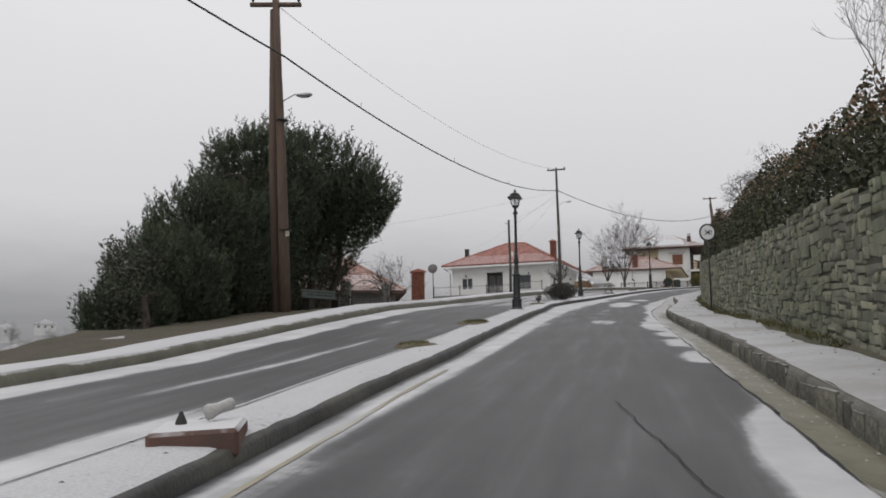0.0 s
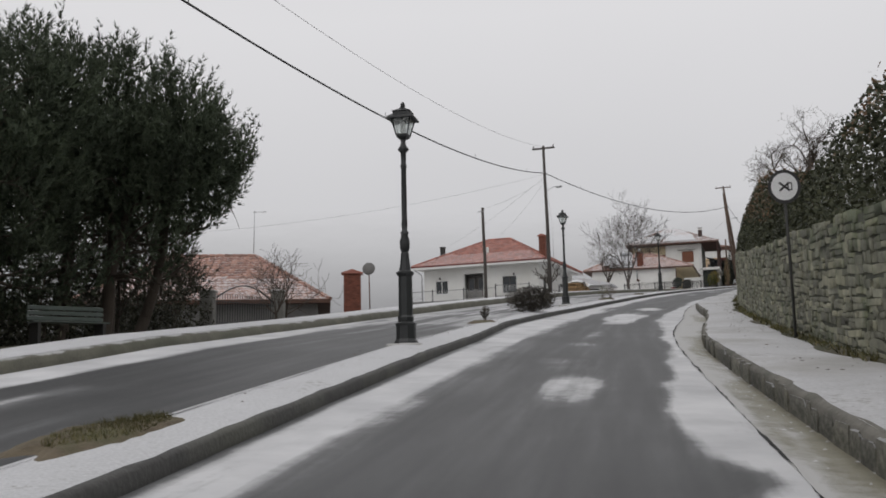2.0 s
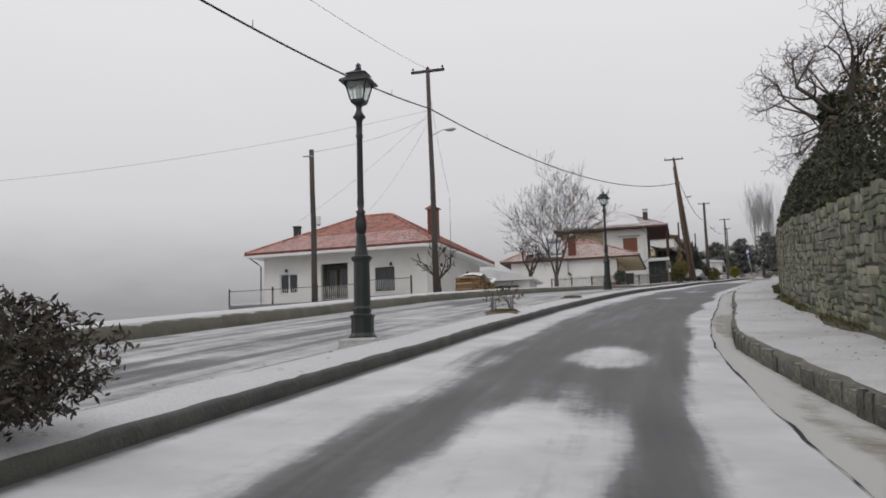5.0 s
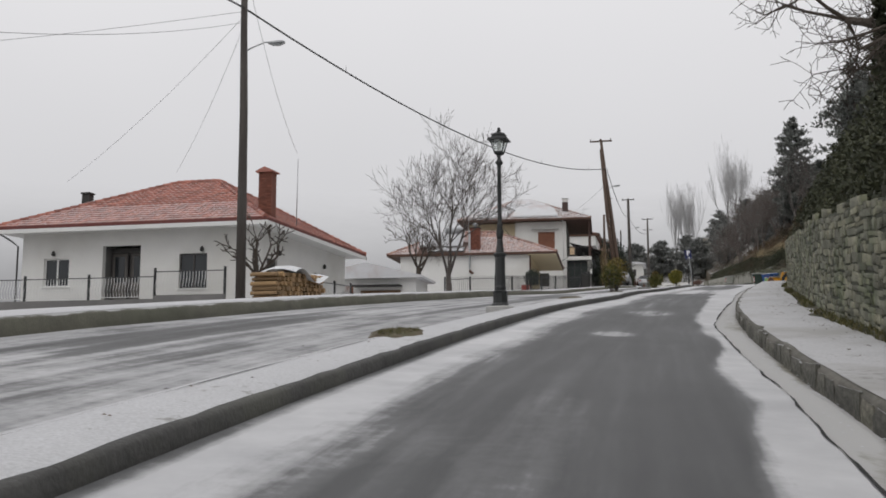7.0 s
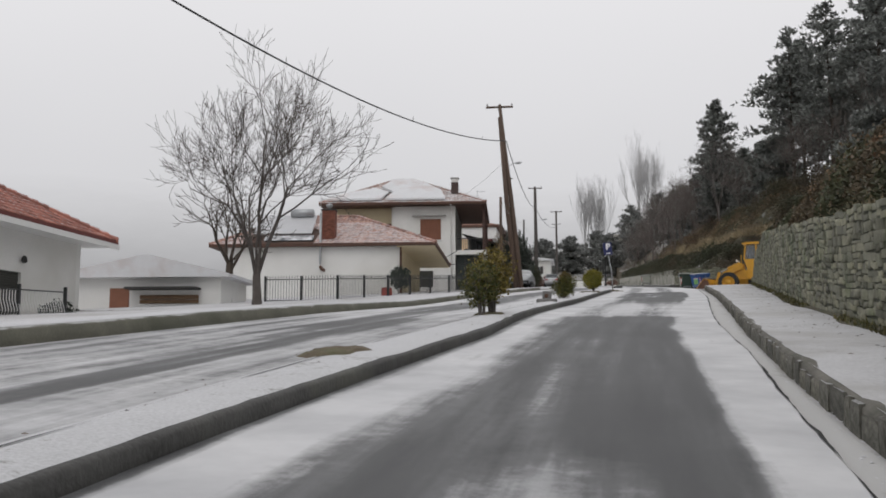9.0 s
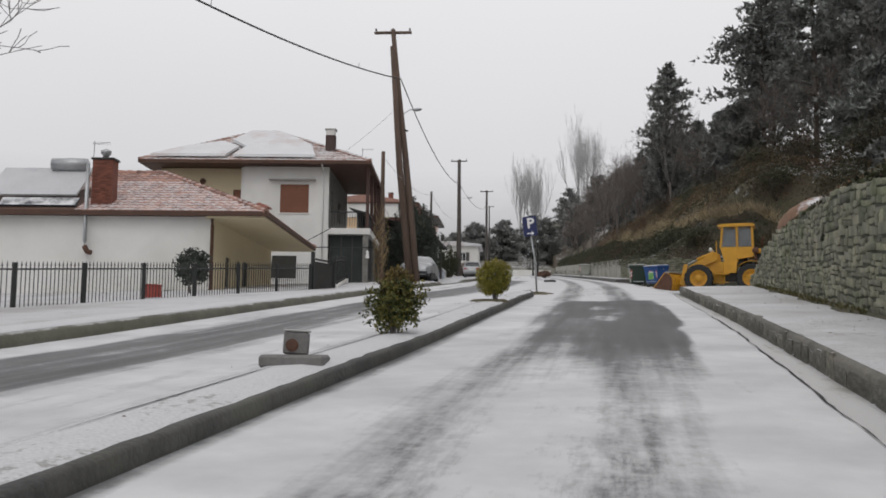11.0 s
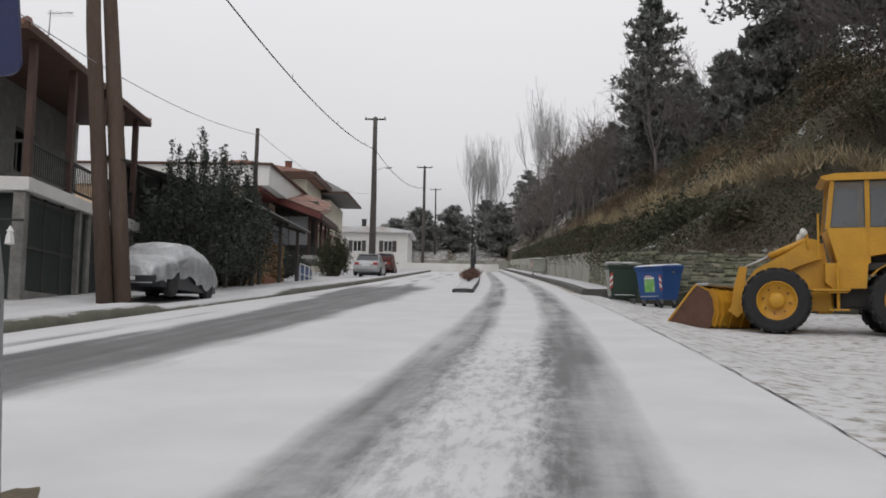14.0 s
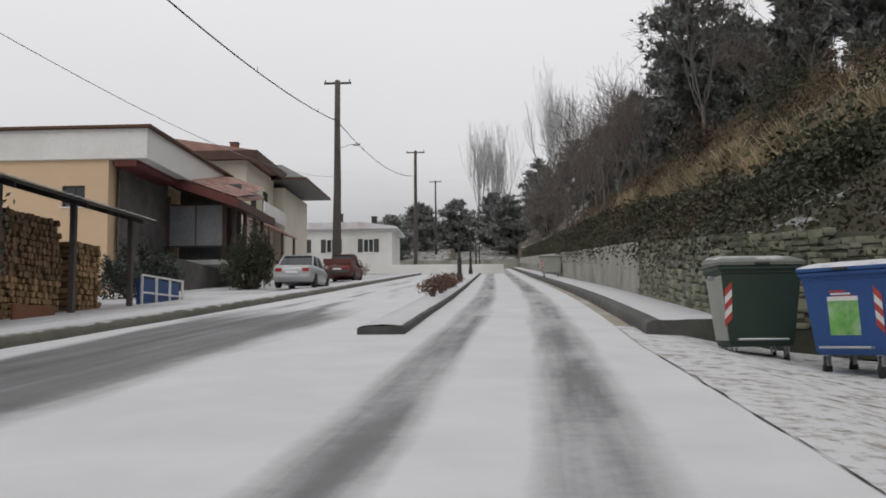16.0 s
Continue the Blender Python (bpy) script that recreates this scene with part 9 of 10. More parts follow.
wood_stack(road_pose(172.6, -11.6, -0.05, 90), 1.5, 2.0, 0.9, "narrow stack of split firewood in a shed", 9, 120, 0.085)
part("door_board", Geo().box(-0.06, 5.4, 0, 0.0, 7.2, 1.0, 0.01), RUST_SHEET, WS, "rusty orange sheet")
crate = thing("crate_rack", road_pose(176.0, -11.2, 0.0), "white barred crates with blue panels", "crate")
for k in range(4):
    part("bar", Geo().box(-0.03, k * 1.1, 0, 0.03, k * 1.1 + 0.06, 1.0), WHITE_PAINT, crate)
part("rail", Geo().box(-0.025, 0, 0.95, 0.025, 3.4, 1.0).box(-0.025, 0, 0.45, 0.025, 3.4, 0.5), WHITE_PAINT, crate)
part("panel", Geo().box(-0.2, 0.1, 0.05, -0.1, 3.3, 0.9), BIN_BLUE, crate, "blue plastic panel")

# tiled roof faces
tile_plane(roof1, faces1[0], TILE_RED, TILE_RED_PIECE, 300)
tile_plane(roof1, faces1[1], TILE_RED)
tile_plane(roof1, faces1[3], TILE_RED)
tile_plane(roof2, faces2[0], TILE_OLD, TILE_OLD_PIECE, 300, keep=lambda x, y: not (2.3 < x < 6.2 and y < 2.6))
tile_plane(roof2, faces2[1], TILE_OLD)
tile_plane(roof3, faces3[0], TILE_SNOW)
tile_plane(roof3, faces3[1], TILE_SNOW)
tile_plane(roof4, faces4[0], TILE_OLD, TILE_OLD_PIECE, 300)
tile_plane(roof4, faces4[1], TILE_OLD)
for roof, fs, mt in ((roof1, faces1, TILE_RED), (roof2, faces2, TILE_OLD), (roof3, faces3, TILE_SNOW), (roof4, faces4, TILE_OLD)):
    ridge_caps(roof, fs[0][1], fs[0][2], mt)
    ridge_caps(roof, fs[0][0], fs[0][3], mt)
    ridge_caps(roof, fs[0][3], fs[0][2], mt)
    ridge_caps(roof, fs[1][1], fs[1][2], mt)


# ---------------------------------------------------------------- vehicles
def loft(sections, cap=True):
    """A skin over rings of equal length."""
    n = len(sections[0])
    vs = [p for ring in sections for p in ring]
    fs = []
    for i in range(len(sections) - 1):
        for k in range(n):
            fs.append((i * n + k, i * n + (k + 1) % n, (i + 1) * n + (k + 1) % n, (i + 1) * n + k))
    if cap:
        fs += [tuple(range(n))[::-1], tuple(range((len(sections) - 1) * n, len(sections) * n))]
    return Geo().add(vs, fs)


def big_tyre(r, w, lugs, depth):
    """A tractor tyre round y with slanted lugs."""
    prof = [(r * 0.56, -w * 0.42), (r * 0.62, -w * 0.5), (r * 0.86, -w * 0.5), (r * 0.93, -w * 0.42), (r * 0.94, 0), (r * 0.93, w * 0.42), (r * 0.86, w * 0.5), (r * 0.62, w * 0.5), (r * 0.56, w * 0.42)]
    turn = pose(0, 0, 0, 90, 0, 0)
    vs, fs, n = [], [], 40
    for a, y in prof:
        vs += [(a * math.cos(2 * math.pi * k / n), y, a * math.sin(2 * math.pi * k / n)) for k in range(n)]
    m = len(prof)
    for i in range(m):
        for k in range(n):
            fs.append((i * n + k, i * n + (k + 1) % n, ((i + 1) % m) * n + (k + 1) % n, ((i + 1) % m) * n + k))
    carcass = Geo().add(vs, fs)
    g = Geo()
    for k in range(lugs):
        for side in (-1, 1):
            w0 = 2 * math.pi * (k + (0.5 if side > 0 else 0)) / lugs
            q = []
            for ang, y, rr in ((0, 0.02, 0.92), (0.09, 0.02, 0.92), (0.26, 0.49, 0.90), (0.15, 0.49, 0.90), (0.01, 0.03, 1.0), (0.08, 0.03, 1.0), (0.24, 0.5, 0.97), (0.16, 0.5, 0.97)):
                q.append((r * rr * math.cos(w0 + ang), side * y * w, r * rr * math.sin(w0 + ang)))
            g.add(q, [(4, 5, 6, 7), (0, 1, 5, 4), (1, 2, 6, 5), (2, 3, 7, 6), (3, 0, 4, 7)])
    return carcass, g


def ring_y(prof, n=24):
    """A profile of (radius, y) turned round the y axis."""
    return Geo().lathe(prof, n, pose(0, 0, 0, 90, 0, 0) @ Matrix.Diagonal((1, 1, -1, 1)))


def loader_wheel(loader, x, y, r, side):
    carcass, lugs = big_tyre(r, 0.46, 17, 0.05)
    tyre = part("wheel", carcass, RUBBER, loader, "lugged black tyre dusted with snow")
    tagged(part("tread", lugs, RUBBER, tyre), "", "", "", "stuff")
    tyre.location = (x, y, r)
    k = side
    part("rim", ring_y([(r * 0.585, -0.17), (r * 0.6, 0.2 * k), (r * 0.55, 0.21 * k), (r * 0.53, 0.14 * k), (r * 0.47, 0.10 * k), (r * 0.3, 0.07 * k), (r * 0.24, 0.07 * k)], 28), YELLOW_STEEL, tyre, "yellow steel rim", True)
    part("hub", ring_y([(r * 0.25, 0.02 * k), (r * 0.24, 0.16 * k), (r * 0.2, 0.2 * k), (r * 0.05, 0.21 * k)], 16), YELLOW_STEEL, tyre, "round yellow hub", True)
    for i in range(8):
        w = math.radians(45 * i + 10)
        b = part("bolt", ring_y([(0.022, 0.09 * k), (0.022, 0.13 * k), (0.01, 0.135 * k)], 6), RUST_STEEL, tyre)
        b.location = (math.cos(w) * r * 0.38, 0, math.sin(w) * r * 0.38)
    return tyre


def wheel_loader(m):
    """An old yellow wheel loader: x ahead to the bucket, y to its left."""
    lo = thing("wheel_loader", m, "old yellow wheel loader with its bucket on the ground", "wheel loader")
    Y, D, R = YELLOW_STEEL, DARK_STEEL, RUST_STEEL
    for x, r in ((0.0, 0.76), (-2.65, 0.77)):
        for side in (-1, 1):
            loader_wheel(lo, x, side * 0.88, r, side)
    for x in (0.0, -2.65):
        part("axle", Geo().tube([(x, -0.8, 0.76), (x, -0.3, 0.76), (x, 0.3, 0.76), (x, 0.8, 0.76)], [0.11, 0.17, 0.17, 0.11], 10), D, lo, "oily dark axle", True)
    part("front_frame", Geo().prism([(-1.2, 0.55), (0.35, 0.55), (0.5, 0.9), (0.2, 1.35), (-0.35, 1.75), (-0.85, 2.1), (-1.05, 2.1), (-1.15, 1.5)], -0.42, 0.42).box(-1.25, -0.3, 0.5, -0.9, 0.3, 1.25, 0.04), Y, lo)
    part("rear_frame", Geo().box(-4.7, -0.48, 0.62, -1.3, 0.48, 1.12, 0.05), D, lo, "black oily rear frame")
    part("side_tank", Geo().prism([(-1.9, 1.05), (-1.2, 1.05), (-1.05, 1.2), (-1.05, 1.62), (-1.95, 1.62)], -0.72, 0.72), Y, lo)
    part("step_plate", Geo().box(-1.55, 0.5, 0.98, -0.75, 0.98, 1.03, 0.01), Y, lo)
    # engine bay
    part("hood", Geo().box(-4.86, -0.62, 2.08, -2.85, 0.62, 2.32, 0.06), Y, lo, "yellow engine hood dusted with snow")
    part("engine", Geo().box(-4.5, -0.45, 1.1, -2.95, 0.45, 2.1, 0.06).box(-4.2, 0.4, 1.5, -3.6, 0.56, 1.95, 0.04).tube([(-3.4, 0.5, 1.3), (-3.4, 0.52, 1.95)], 0.09, 8), D, lo, "dark open engine")
    part("counterweight", Geo().prism([(-4.9, 0.7), (-3.42, 0.82), (-3.3, 1.05), (-3.36, 1.5), (-4.9, 1.52)], -0.8, 0.8), Y, lo)
    part("rear_cowl", Geo().box(-4.92, -0.66, 1.5, -4.45, 0.66, 2.26, 0.05), Y, lo)
    part("grille", Geo().box(-4.95, -0.5, 1.55, -4.91, 0.5, 2.15, 0.01), D, lo)
    for side in (-1, 1):
        part("tail_lamp", ring_y([(0.06, 0.0), (0.06, 0.05 * side), (0.03, 0.06 * side)], 12), TAIL_LAMP, lo).location = (-4.8, side * 0.8, 1.3)
        part("mudguard", loft([[(-2.65 + 0.86 * math.cos(a), side * y, 0.77 + 0.86 * math.sin(a) + dz) for y, dz in ((0.62, 0), (1.08, 0), (1.08, 0.025), (0.62, 0.025))] for a in [math.radians(40 + 12 * i) for i in range(10)]]), Y, lo)
    part("air_filter", Geo().tube([(-2.88, 0.25, 2.22), (-2.88, 0.72, 2.22)], [0.17, 0.17], 16), RUST_STEEL, lo, "rusty red round air filter", True)
    part("filter_bracket", Geo().box(-2.95, 0.45, 1.5, -2.82, 0.6, 2.1, 0.02), RUST_STEEL, lo)
    part("exhaust", Geo().tube([(-3.2, -0.3, 2.3), (-3.2, -0.3, 2.85), (-3.32, -0.3, 3.0)], [0.05, 0.05, 0.045], 10), R, lo, "rusty exhaust pipe", True)
    # cab
    cab = part("cab", Geo().prism([(-1.32, 1.62), (-1.12, 2.35), (-1.12, 2.42), (-2.78, 2.42), (-2.78, 1.9), (-2.0, 1.78), (-2.0, 1.62)], -0.68, 0.68), Y, lo, "yellow cab with large windows")
    part("cab_floor", Geo().box(-2.7, -0.6, 1.45, -1.4, 0.6, 1.64, 0.03), D, cab)
    posts = [((-1.12, 2.4), (-1.24, 3.5)), ((-1.96, 2.4), (-1.96, 3.5)), ((-2.74, 2.4), (-2.72, 3.5))]
    for side in (-1, 1):
        for (x0, z0), (x1, z1) in posts:
            part("pillar", Geo().prism([(x0 - 0.05, z0), (x0 + 0.05, z0), (x1 + 0.05, z1), (x1 - 0.05, z1)], side * 0.6, side * 0.68), Y, cab)
        for (a, b) in ((posts[0], posts[1]), (posts[1], posts[2])):
            poly = [(b[0][0] + 0.05, 2.42), (a[0][0] - 0.05, 2.42), (a[1][0] - 0.05, 3.48), (b[1][0] + 0.05, 3.48)]
            p = part("pane", Geo().prism(poly, side * 0.635, side * 0.645), CAB_GLASS, cab, "dusty cab window")
            p.visible_shadow = False
            e = Geo()
            for (q, w) in zip(poly, poly[1:] + poly[:1]):
                e.tube([(q[0], side * 0.65, q[1]), (w[0], side * 0.65, w[1])], 0.018, 4)
            part("window_seal", e, D, cab)
    for x, xt in ((-1.12, -1.24), (-2.74, -2.72)):
        p = part("pane", Geo().add([(x, -0.6, 2.42), (x, 0.6, 2.42), (xt, 0.6, 3.48), (xt, -0.6, 3.48), (x - 0.01, -0.6, 2.42), (x - 0.01, 0.6, 2.42), (xt - 0.01, 0.6, 3.48), (xt - 0.01, -0.6, 3.48)], [(0, 1, 2, 3), (7, 6, 5, 4)]), CAB_GLASS, cab, "dusty cab window")
        p.visible_shadow = False
    part("roof", Geo().prism([(-2.86, 3.5), (-1.1, 3.5), (-0.98, 3.56), (-1.0, 3.6), (-1.3, 3.66), (-2.7, 3.66), (-2.86, 3.6)], -0.74, 0.74), Y, cab)
    part("door_edge", Geo().box(-1.985, 0.682, 1.8, -1.945, 0.7, 2.9, 0.006).box(-1.99, 0.69, 2.44, -1.9, 0.72, 2.5, 0.006), Y, cab)
    part("seat", Geo().box(-2.45, -0.25, 1.64, -1.95, 0.25, 2.15, 0.06).box(-2.55, -0.24, 2.1, -2.4, 0.24, 2.75, 0.05), PLASTIC_BLACK, cab, "black seat")
    part("steering_wheel", Geo().tube([(-1.62 + 0.07 * math.cos(i * 0.5236), 0.19 * math.sin(i * 0.5236), 2.5 + 0.17 * math.cos(i * 0.5236)) for i in range(13)], 0.015, 5).tube([(-1.4, 0, 1.9), (-1.62, 0, 2.5)], 0.025, 6), PLASTIC_BLACK, cab)
    # ladder and rails
    part("ladder", Geo().tube([(-1.3, 0.84, 1.62), (-1.3, 0.84, 0.58)], 0.035, 8).box(-1.52, 0.72, 0.54, -1.08, 0.98, 0.58, 0.008).box(-1.5, 0.74, 0.94, -1.1, 0.96, 0.97, 0.008), Y, lo, "yellow access ladder")
    part("handrail", Geo().tube([(-0.92, 0.7, 1.7), (-0.92, 0.72, 2.75)], 0.025, 8), Y, lo)
    # boom
    for side in (-1, 1):
        y0, y1 = side * 0.42, side * 0.56
        part("lift_arm", Geo().prism([(-1.0, 1.75), (-0.95, 2.15), (-0.75, 2.2), (-0.2, 1.85), (0.45, 1.5), (0.85, 0.9), (1.05, 0.55), (0.85, 0.38), (0.55, 0.7), (0.15, 1.25), (-0.45, 1.55)], y0, y1), Y, lo)
        part("lift_cylinder", Geo().tube([(-0.7, side * 0.36, 1.0), (0.1, side * 0.36, 1.18)], 0.07, 8), D, lo, "", True)
        part("headlight", Geo().lathe([(0.03, -0.08), (0.1, -0.02), (0.11, 0.05), (0.09, 0.08), (0.03, 0.09)], 12, pose(-0.62, side * 0.62, 2.32, 0, 80, 0)), HEAD_LAMP, lo, "round white headlight", True)
        part("lamp_post", Geo().tube([(-0.72, side * 0.62, 1.95), (-0.68, side * 0.62, 2.3)], 0.03, 6), Y, lo)
    tilt = part("tilt_cylinder", Geo().tube([(-0.75, 0.2, 2.2), (0.12, 0.2, 1.82)], 0.085, 10), Y, lo, "", True)
    part("rod", Geo().tube([(0.1, 0.2, 1.83), (0.72, 0.2, 1.54)], 0.035, 8), GALV, tilt, "bright steel rod", True)
    part("bell_crank", Geo().prism([(0.62, 1.58), (0.8, 1.58), (0.92, 1.1), (0.98, 0.75), (0.85, 0.72), (0.68, 1.1)], 0.08, 0.32), Y, lo)
    # bucket
    back = [(0.92, 0.2), (0.84, 0.45), (0.86, 0.75), (0.98, 1.0), (1.25, 1.14)]
    pr = Geo().prism(back + [(1.25, 1.09), (1.03, 0.96), (0.92, 0.74), (0.9, 0.46), (1.0, 0.26), (1.3, 0.1), (2.2, 0.06), (2.22, 0.02), (1.2, 0.03)], -1.12, 1.12)
    bucket = part("bucket", pr, Y, lo, "yellow bucket, rusty brown inside")
    for side in (-1, 1):
        part("side_plate", Geo().prism([(0.95, 0.12), (0.86, 0.5), (0.9, 0.8), (1.0, 0.98), (1.28, 1.12), (1.36, 1.06), (2.18, 0.06), (1.2, 0.03)], side * 1.121, side * 1.15), R, bucket, "rusty brown side plate")
        part("edge_bar", Geo().tube([(1.28, side * 1.14, 1.13), (1.38, side * 1.14, 1.05), (2.2, side * 1.14, 0.08)], 0.03, 6), Y, bucket)
    for y in (-0.75, -0.3, 0.3, 0.75, 1.0):
        part("rib", Geo().prism([(0.9, 0.15), (0.79, 0.45), (0.81, 0.78), (0.95, 1.05), (0.99, 1.0), (0.87, 0.75), (0.85, 0.45), (0.94, 0.2)], y - 0.03, y + 0.03), Y, bucket)
    part("lining", Geo().prism([(1.02, 0.28), (0.925, 0.47), (0.945, 0.73), (1.05, 0.94), (1.24, 1.07), (1.23, 1.085), (1.03, 0.955), (0.922, 0.74), (0.902, 0.46), (1.0, 0.265), (1.3, 0.105), (2.18, 0.065), (2.18, 0.075), (1.31, 0.125)], -1.115, 1.115), R, bucket, "rusty inside of the bucket")
    bucket.matrix_basis = pose(0.5, 0, 0, 0, 0, -26) @ pose(-0.5, 0.1, 0)
    part("rim_bar", Geo().box(1.0, -1.13, 1.1, 1.32, 1.13, 1.17, 0.02), GALV, bucket, "snow-dusted upper rim")
    return lo


CAB_GLASS = clear_glass()
CAB_GLASS.name = "dusty cab glass"
CAB_GLASS.node_tree.nodes["Principled BSDF"].inputs["Base Color"].default_value = (0.55, 0.58, 0.6, 1)
front = Vector((-0.80, 0.60, 0))
axle = Vector((57.2, 141.4, 15.12)) + Vector((0.60, 0.80, 0)) * 1.08
wheel_loader(Matrix.Translation(axle) @ pose(0, 0, 0, 0, 0, math.degrees(math.atan2(front.y, front.x))))


def bin_1100(m, body_mat, lid_mat, label, side_mat=None, sticker=False, chevron="right"):
    """A four-wheeled refuse container; x along its front, y into it."""
    b = thing("waste_container", m, label, "waste container", "waste containers by the yard")
    ring = lambda w, d, z, y0: [(-w, y0, z), (w, y0, z), (w, y0 + d, z), (-w, y0 + d, z)]
    body = part("body", loft([ring(0.50, 0.78, 0.27, 0.14), ring(0.53, 0.84, 0.34, 0.11), ring(0.645, 1.02, 1.14, 0.02), ring(0.66, 1.05, 1.16, 0.0), ring(0.66, 1.05, 1.22, 0.0)]), body_mat, b)
    if side_mat:
        part("side_panel", loft([[(-0.532, 0.13, 0.345), (-0.532, 0.93, 0.345), (-0.645, 1.03, 1.13), (-0.645, 0.04, 1.13)], [(-0.54, 0.13, 0.345), (-0.54, 0.93, 0.345), (-0.653, 1.03, 1.13), (-0.653, 0.04, 1.13)]]), side_mat, b, "faded grey-green side")
    part("rim", Geo().box(-0.69, -0.035, 1.19, 0.69, 0.03, 1.25, 0.015).box(-0.69, 1.02, 1.19, 0.69, 1.08, 1.25, 0.015).box(-0.695, 0.03, 1.19, -0.63, 1.02, 1.25, 0.015).box(0.63, 0.03, 1.19, 0.695, 1.02, 1.25, 0.015), body_mat, b)
    part("lid", loft([[(x, y, z) for x, y, z in ((-0.7, -0.05, 1.25), (0.7, -0.05, 1.25), (0.7, 1.1, 1.27), (-0.7, 1.1, 1.27))], [(-0.7, -0.05, 1.29), (0.7, -0.05, 1.29), (0.7, 1.1, 1.33), (-0.7, 1.1, 1.33)], [(-0.66, 0.02, 1.32), (0.66, 0.02, 1.32), (0.66, 1.05, 1.39), (-0.66, 1.05, 1.39)], [(-0.55, 0.2, 1.36), (0.55, 0.2, 1.36), (0.55, 0.9, 1.42), (-0.55, 0.9, 1.42)]]), lid_mat, b, "lid dusted with snow")
    part("lid_handle", Geo().box(-0.12, -0.075, 1.255, 0.12, -0.045, 1.285, 0.008), DARK_STEEL, b)
    part("lift_bar", Geo().tube([(-0.4, 0.06, 0.36), (-0.4, 0.0, 0.36), (0.4, 0.0, 0.36), (0.4, 0.06, 0.36)], 0.016, 6), GALV, b, "steel bar dusted with snow")
    for x in (-0.74, 0.74):
        part("trunnion", Geo().tube([(x * 0.88, 0.52, 1.12), (x, 0.52, 1.12)], 0.03, 8), GALV, b)
    for x in (-0.42, 0.42):
        for y in (0.2, 0.86):
            w = part("castor", Geo().box(x - 0.035, y - 0.05, 0.14, x - 0.025, y + 0.05, 0.29).box(x + 0.025, y - 0.05, 0.14, x + 0.035, y + 0.05, 0.29).box(x - 0.05, y - 0.06, 0.26, x + 0.05, y + 0.06, 0.29), GALV, b)
            part("wheel", Geo().lathe([(0.06, -0.022), (0.1, -0.018), (0.1, 0.018), (0.06, 0.022)], 14, pose(x, y, 0.1, 0, 90, 0)), RUBBER, w, "", True)
    # the front leans out: z to y
    lean = lambda z: 0.11 - 0.09 * (z - 0.34) / 0.8
    flat = lambda x0, x1, z0, z1, lift: Geo().add([(x0, lean(z0) - lift, z0), (x1, lean(z0) - lift, z0), (x1, lean(z1) - lift, z1), (x0, lean(z1) - lift, z1), (x0, lean(z0), z0), (x1, lean(z0), z0), (x1, lean(z1), z1), (x0, lean(z1), z1)], [(0, 1, 2, 3), (4, 5, 1, 0), (1, 5, 6, 2), (2, 6, 7, 3), (3, 7, 4, 0)])
    if sticker:
        part("sticker", flat(-0.27, 0.2, 0.5, 0.94, 0.006), STICKER_GREEN, b, "green and white printed sticker")
        part("sticker_border", flat(-0.27, 0.2, 0.9, 0.95, 0.009), STICKER_WHITE, b, "white strip")
        for k in range(3):
            part("bar", flat(-0.24 + 0.03 * k, 0.02 + 0.07 * k, 1.0 - 0.03 * k, 1.02 - 0.03 * k, 0.006), STICKER_RED if k != 1 else STICKER_WHITE, b, "red and white printed bar")
    x0 = 0.44 if chevron == "right" else -0.6
    for k in range(5):
        z = 0.56 + 0.09 * k
        sl = 0.05 if chevron == "right" else -0.05
        part("chevron", Geo().add([(x0, lean(z) - 0.007, z + sl), (x0 + 0.12, lean(z) - 0.007, z - sl + 0.0), (x0 + 0.12, lean(z + 0.09) - 0.007, z + 0.09 - sl), (x0, lean(z + 0.09) - 0.007, z + 0.09 + sl)], [(0, 1, 2, 3)]), STICKER_RED if k % 2 == 0 else STICKER_WHITE, b)
    return b


LID_BLUE = surface("snow dusted blue lid", (0.022, 0.075, 0.235), 0.5, 1.5, 0.15, 50, 0.1, 0.003, snow=0.95, snow_lo=0.62)
LID_GREEN = surface("snow dusted grey lid", (0.12, 0.13, 0.11), 0.5, 1.5, 0.15, 50, 0.1, 0.003, snow=0.7, snow_lo=0.8)
bin_1100(pose(59.80, 150.85, 16.0, 0, 0, -68) @ Matrix.Diagonal((0.82, 1.05, 1.06, 1)), BIN_BLUE, LID_BLUE, "blue plastic waste container with a green sticker", sticker=True)
bin_1100(pose(59.80, 152.38, 16.07, 0, 0, road_turn(164) + 2) @ Matrix.Diagonal((0.84, 0.95, 1.15, 1)), BIN_GREEN, LID_GREEN, "dark green waste container with a faded side", BIN_GREY, chevron="left")
gp = road_point(207, 2.3, 0.2)
bin_1100(pose(gp.x, gp.y, gp.z, 0, 0, road_turn(207)), BIN_GREY, LID_GREEN, "grey waste container far up the pavement", chevron="left")


def car_wheel(car, x, y, r=0.31, side=1):
    w = part("wheel", ring_y([(r * 0.6, -0.09), (r * 0.95, -0.1), (r, -0.06), (r, 0.06), (r * 0.95, 0.1), (r * 0.6, 0.09)], 22), RUBBER, car, "", True)
    w.location = (x, y, r)
    part("rim", ring_y([(r * 0.62, -0.06 * side), (r * 0.62, 0.085 * side), (r * 0.5, 0.07 * side), (r * 0.15, 0.085 * side)], 16), GALV, w, "grey wheel rim", True)
    return w


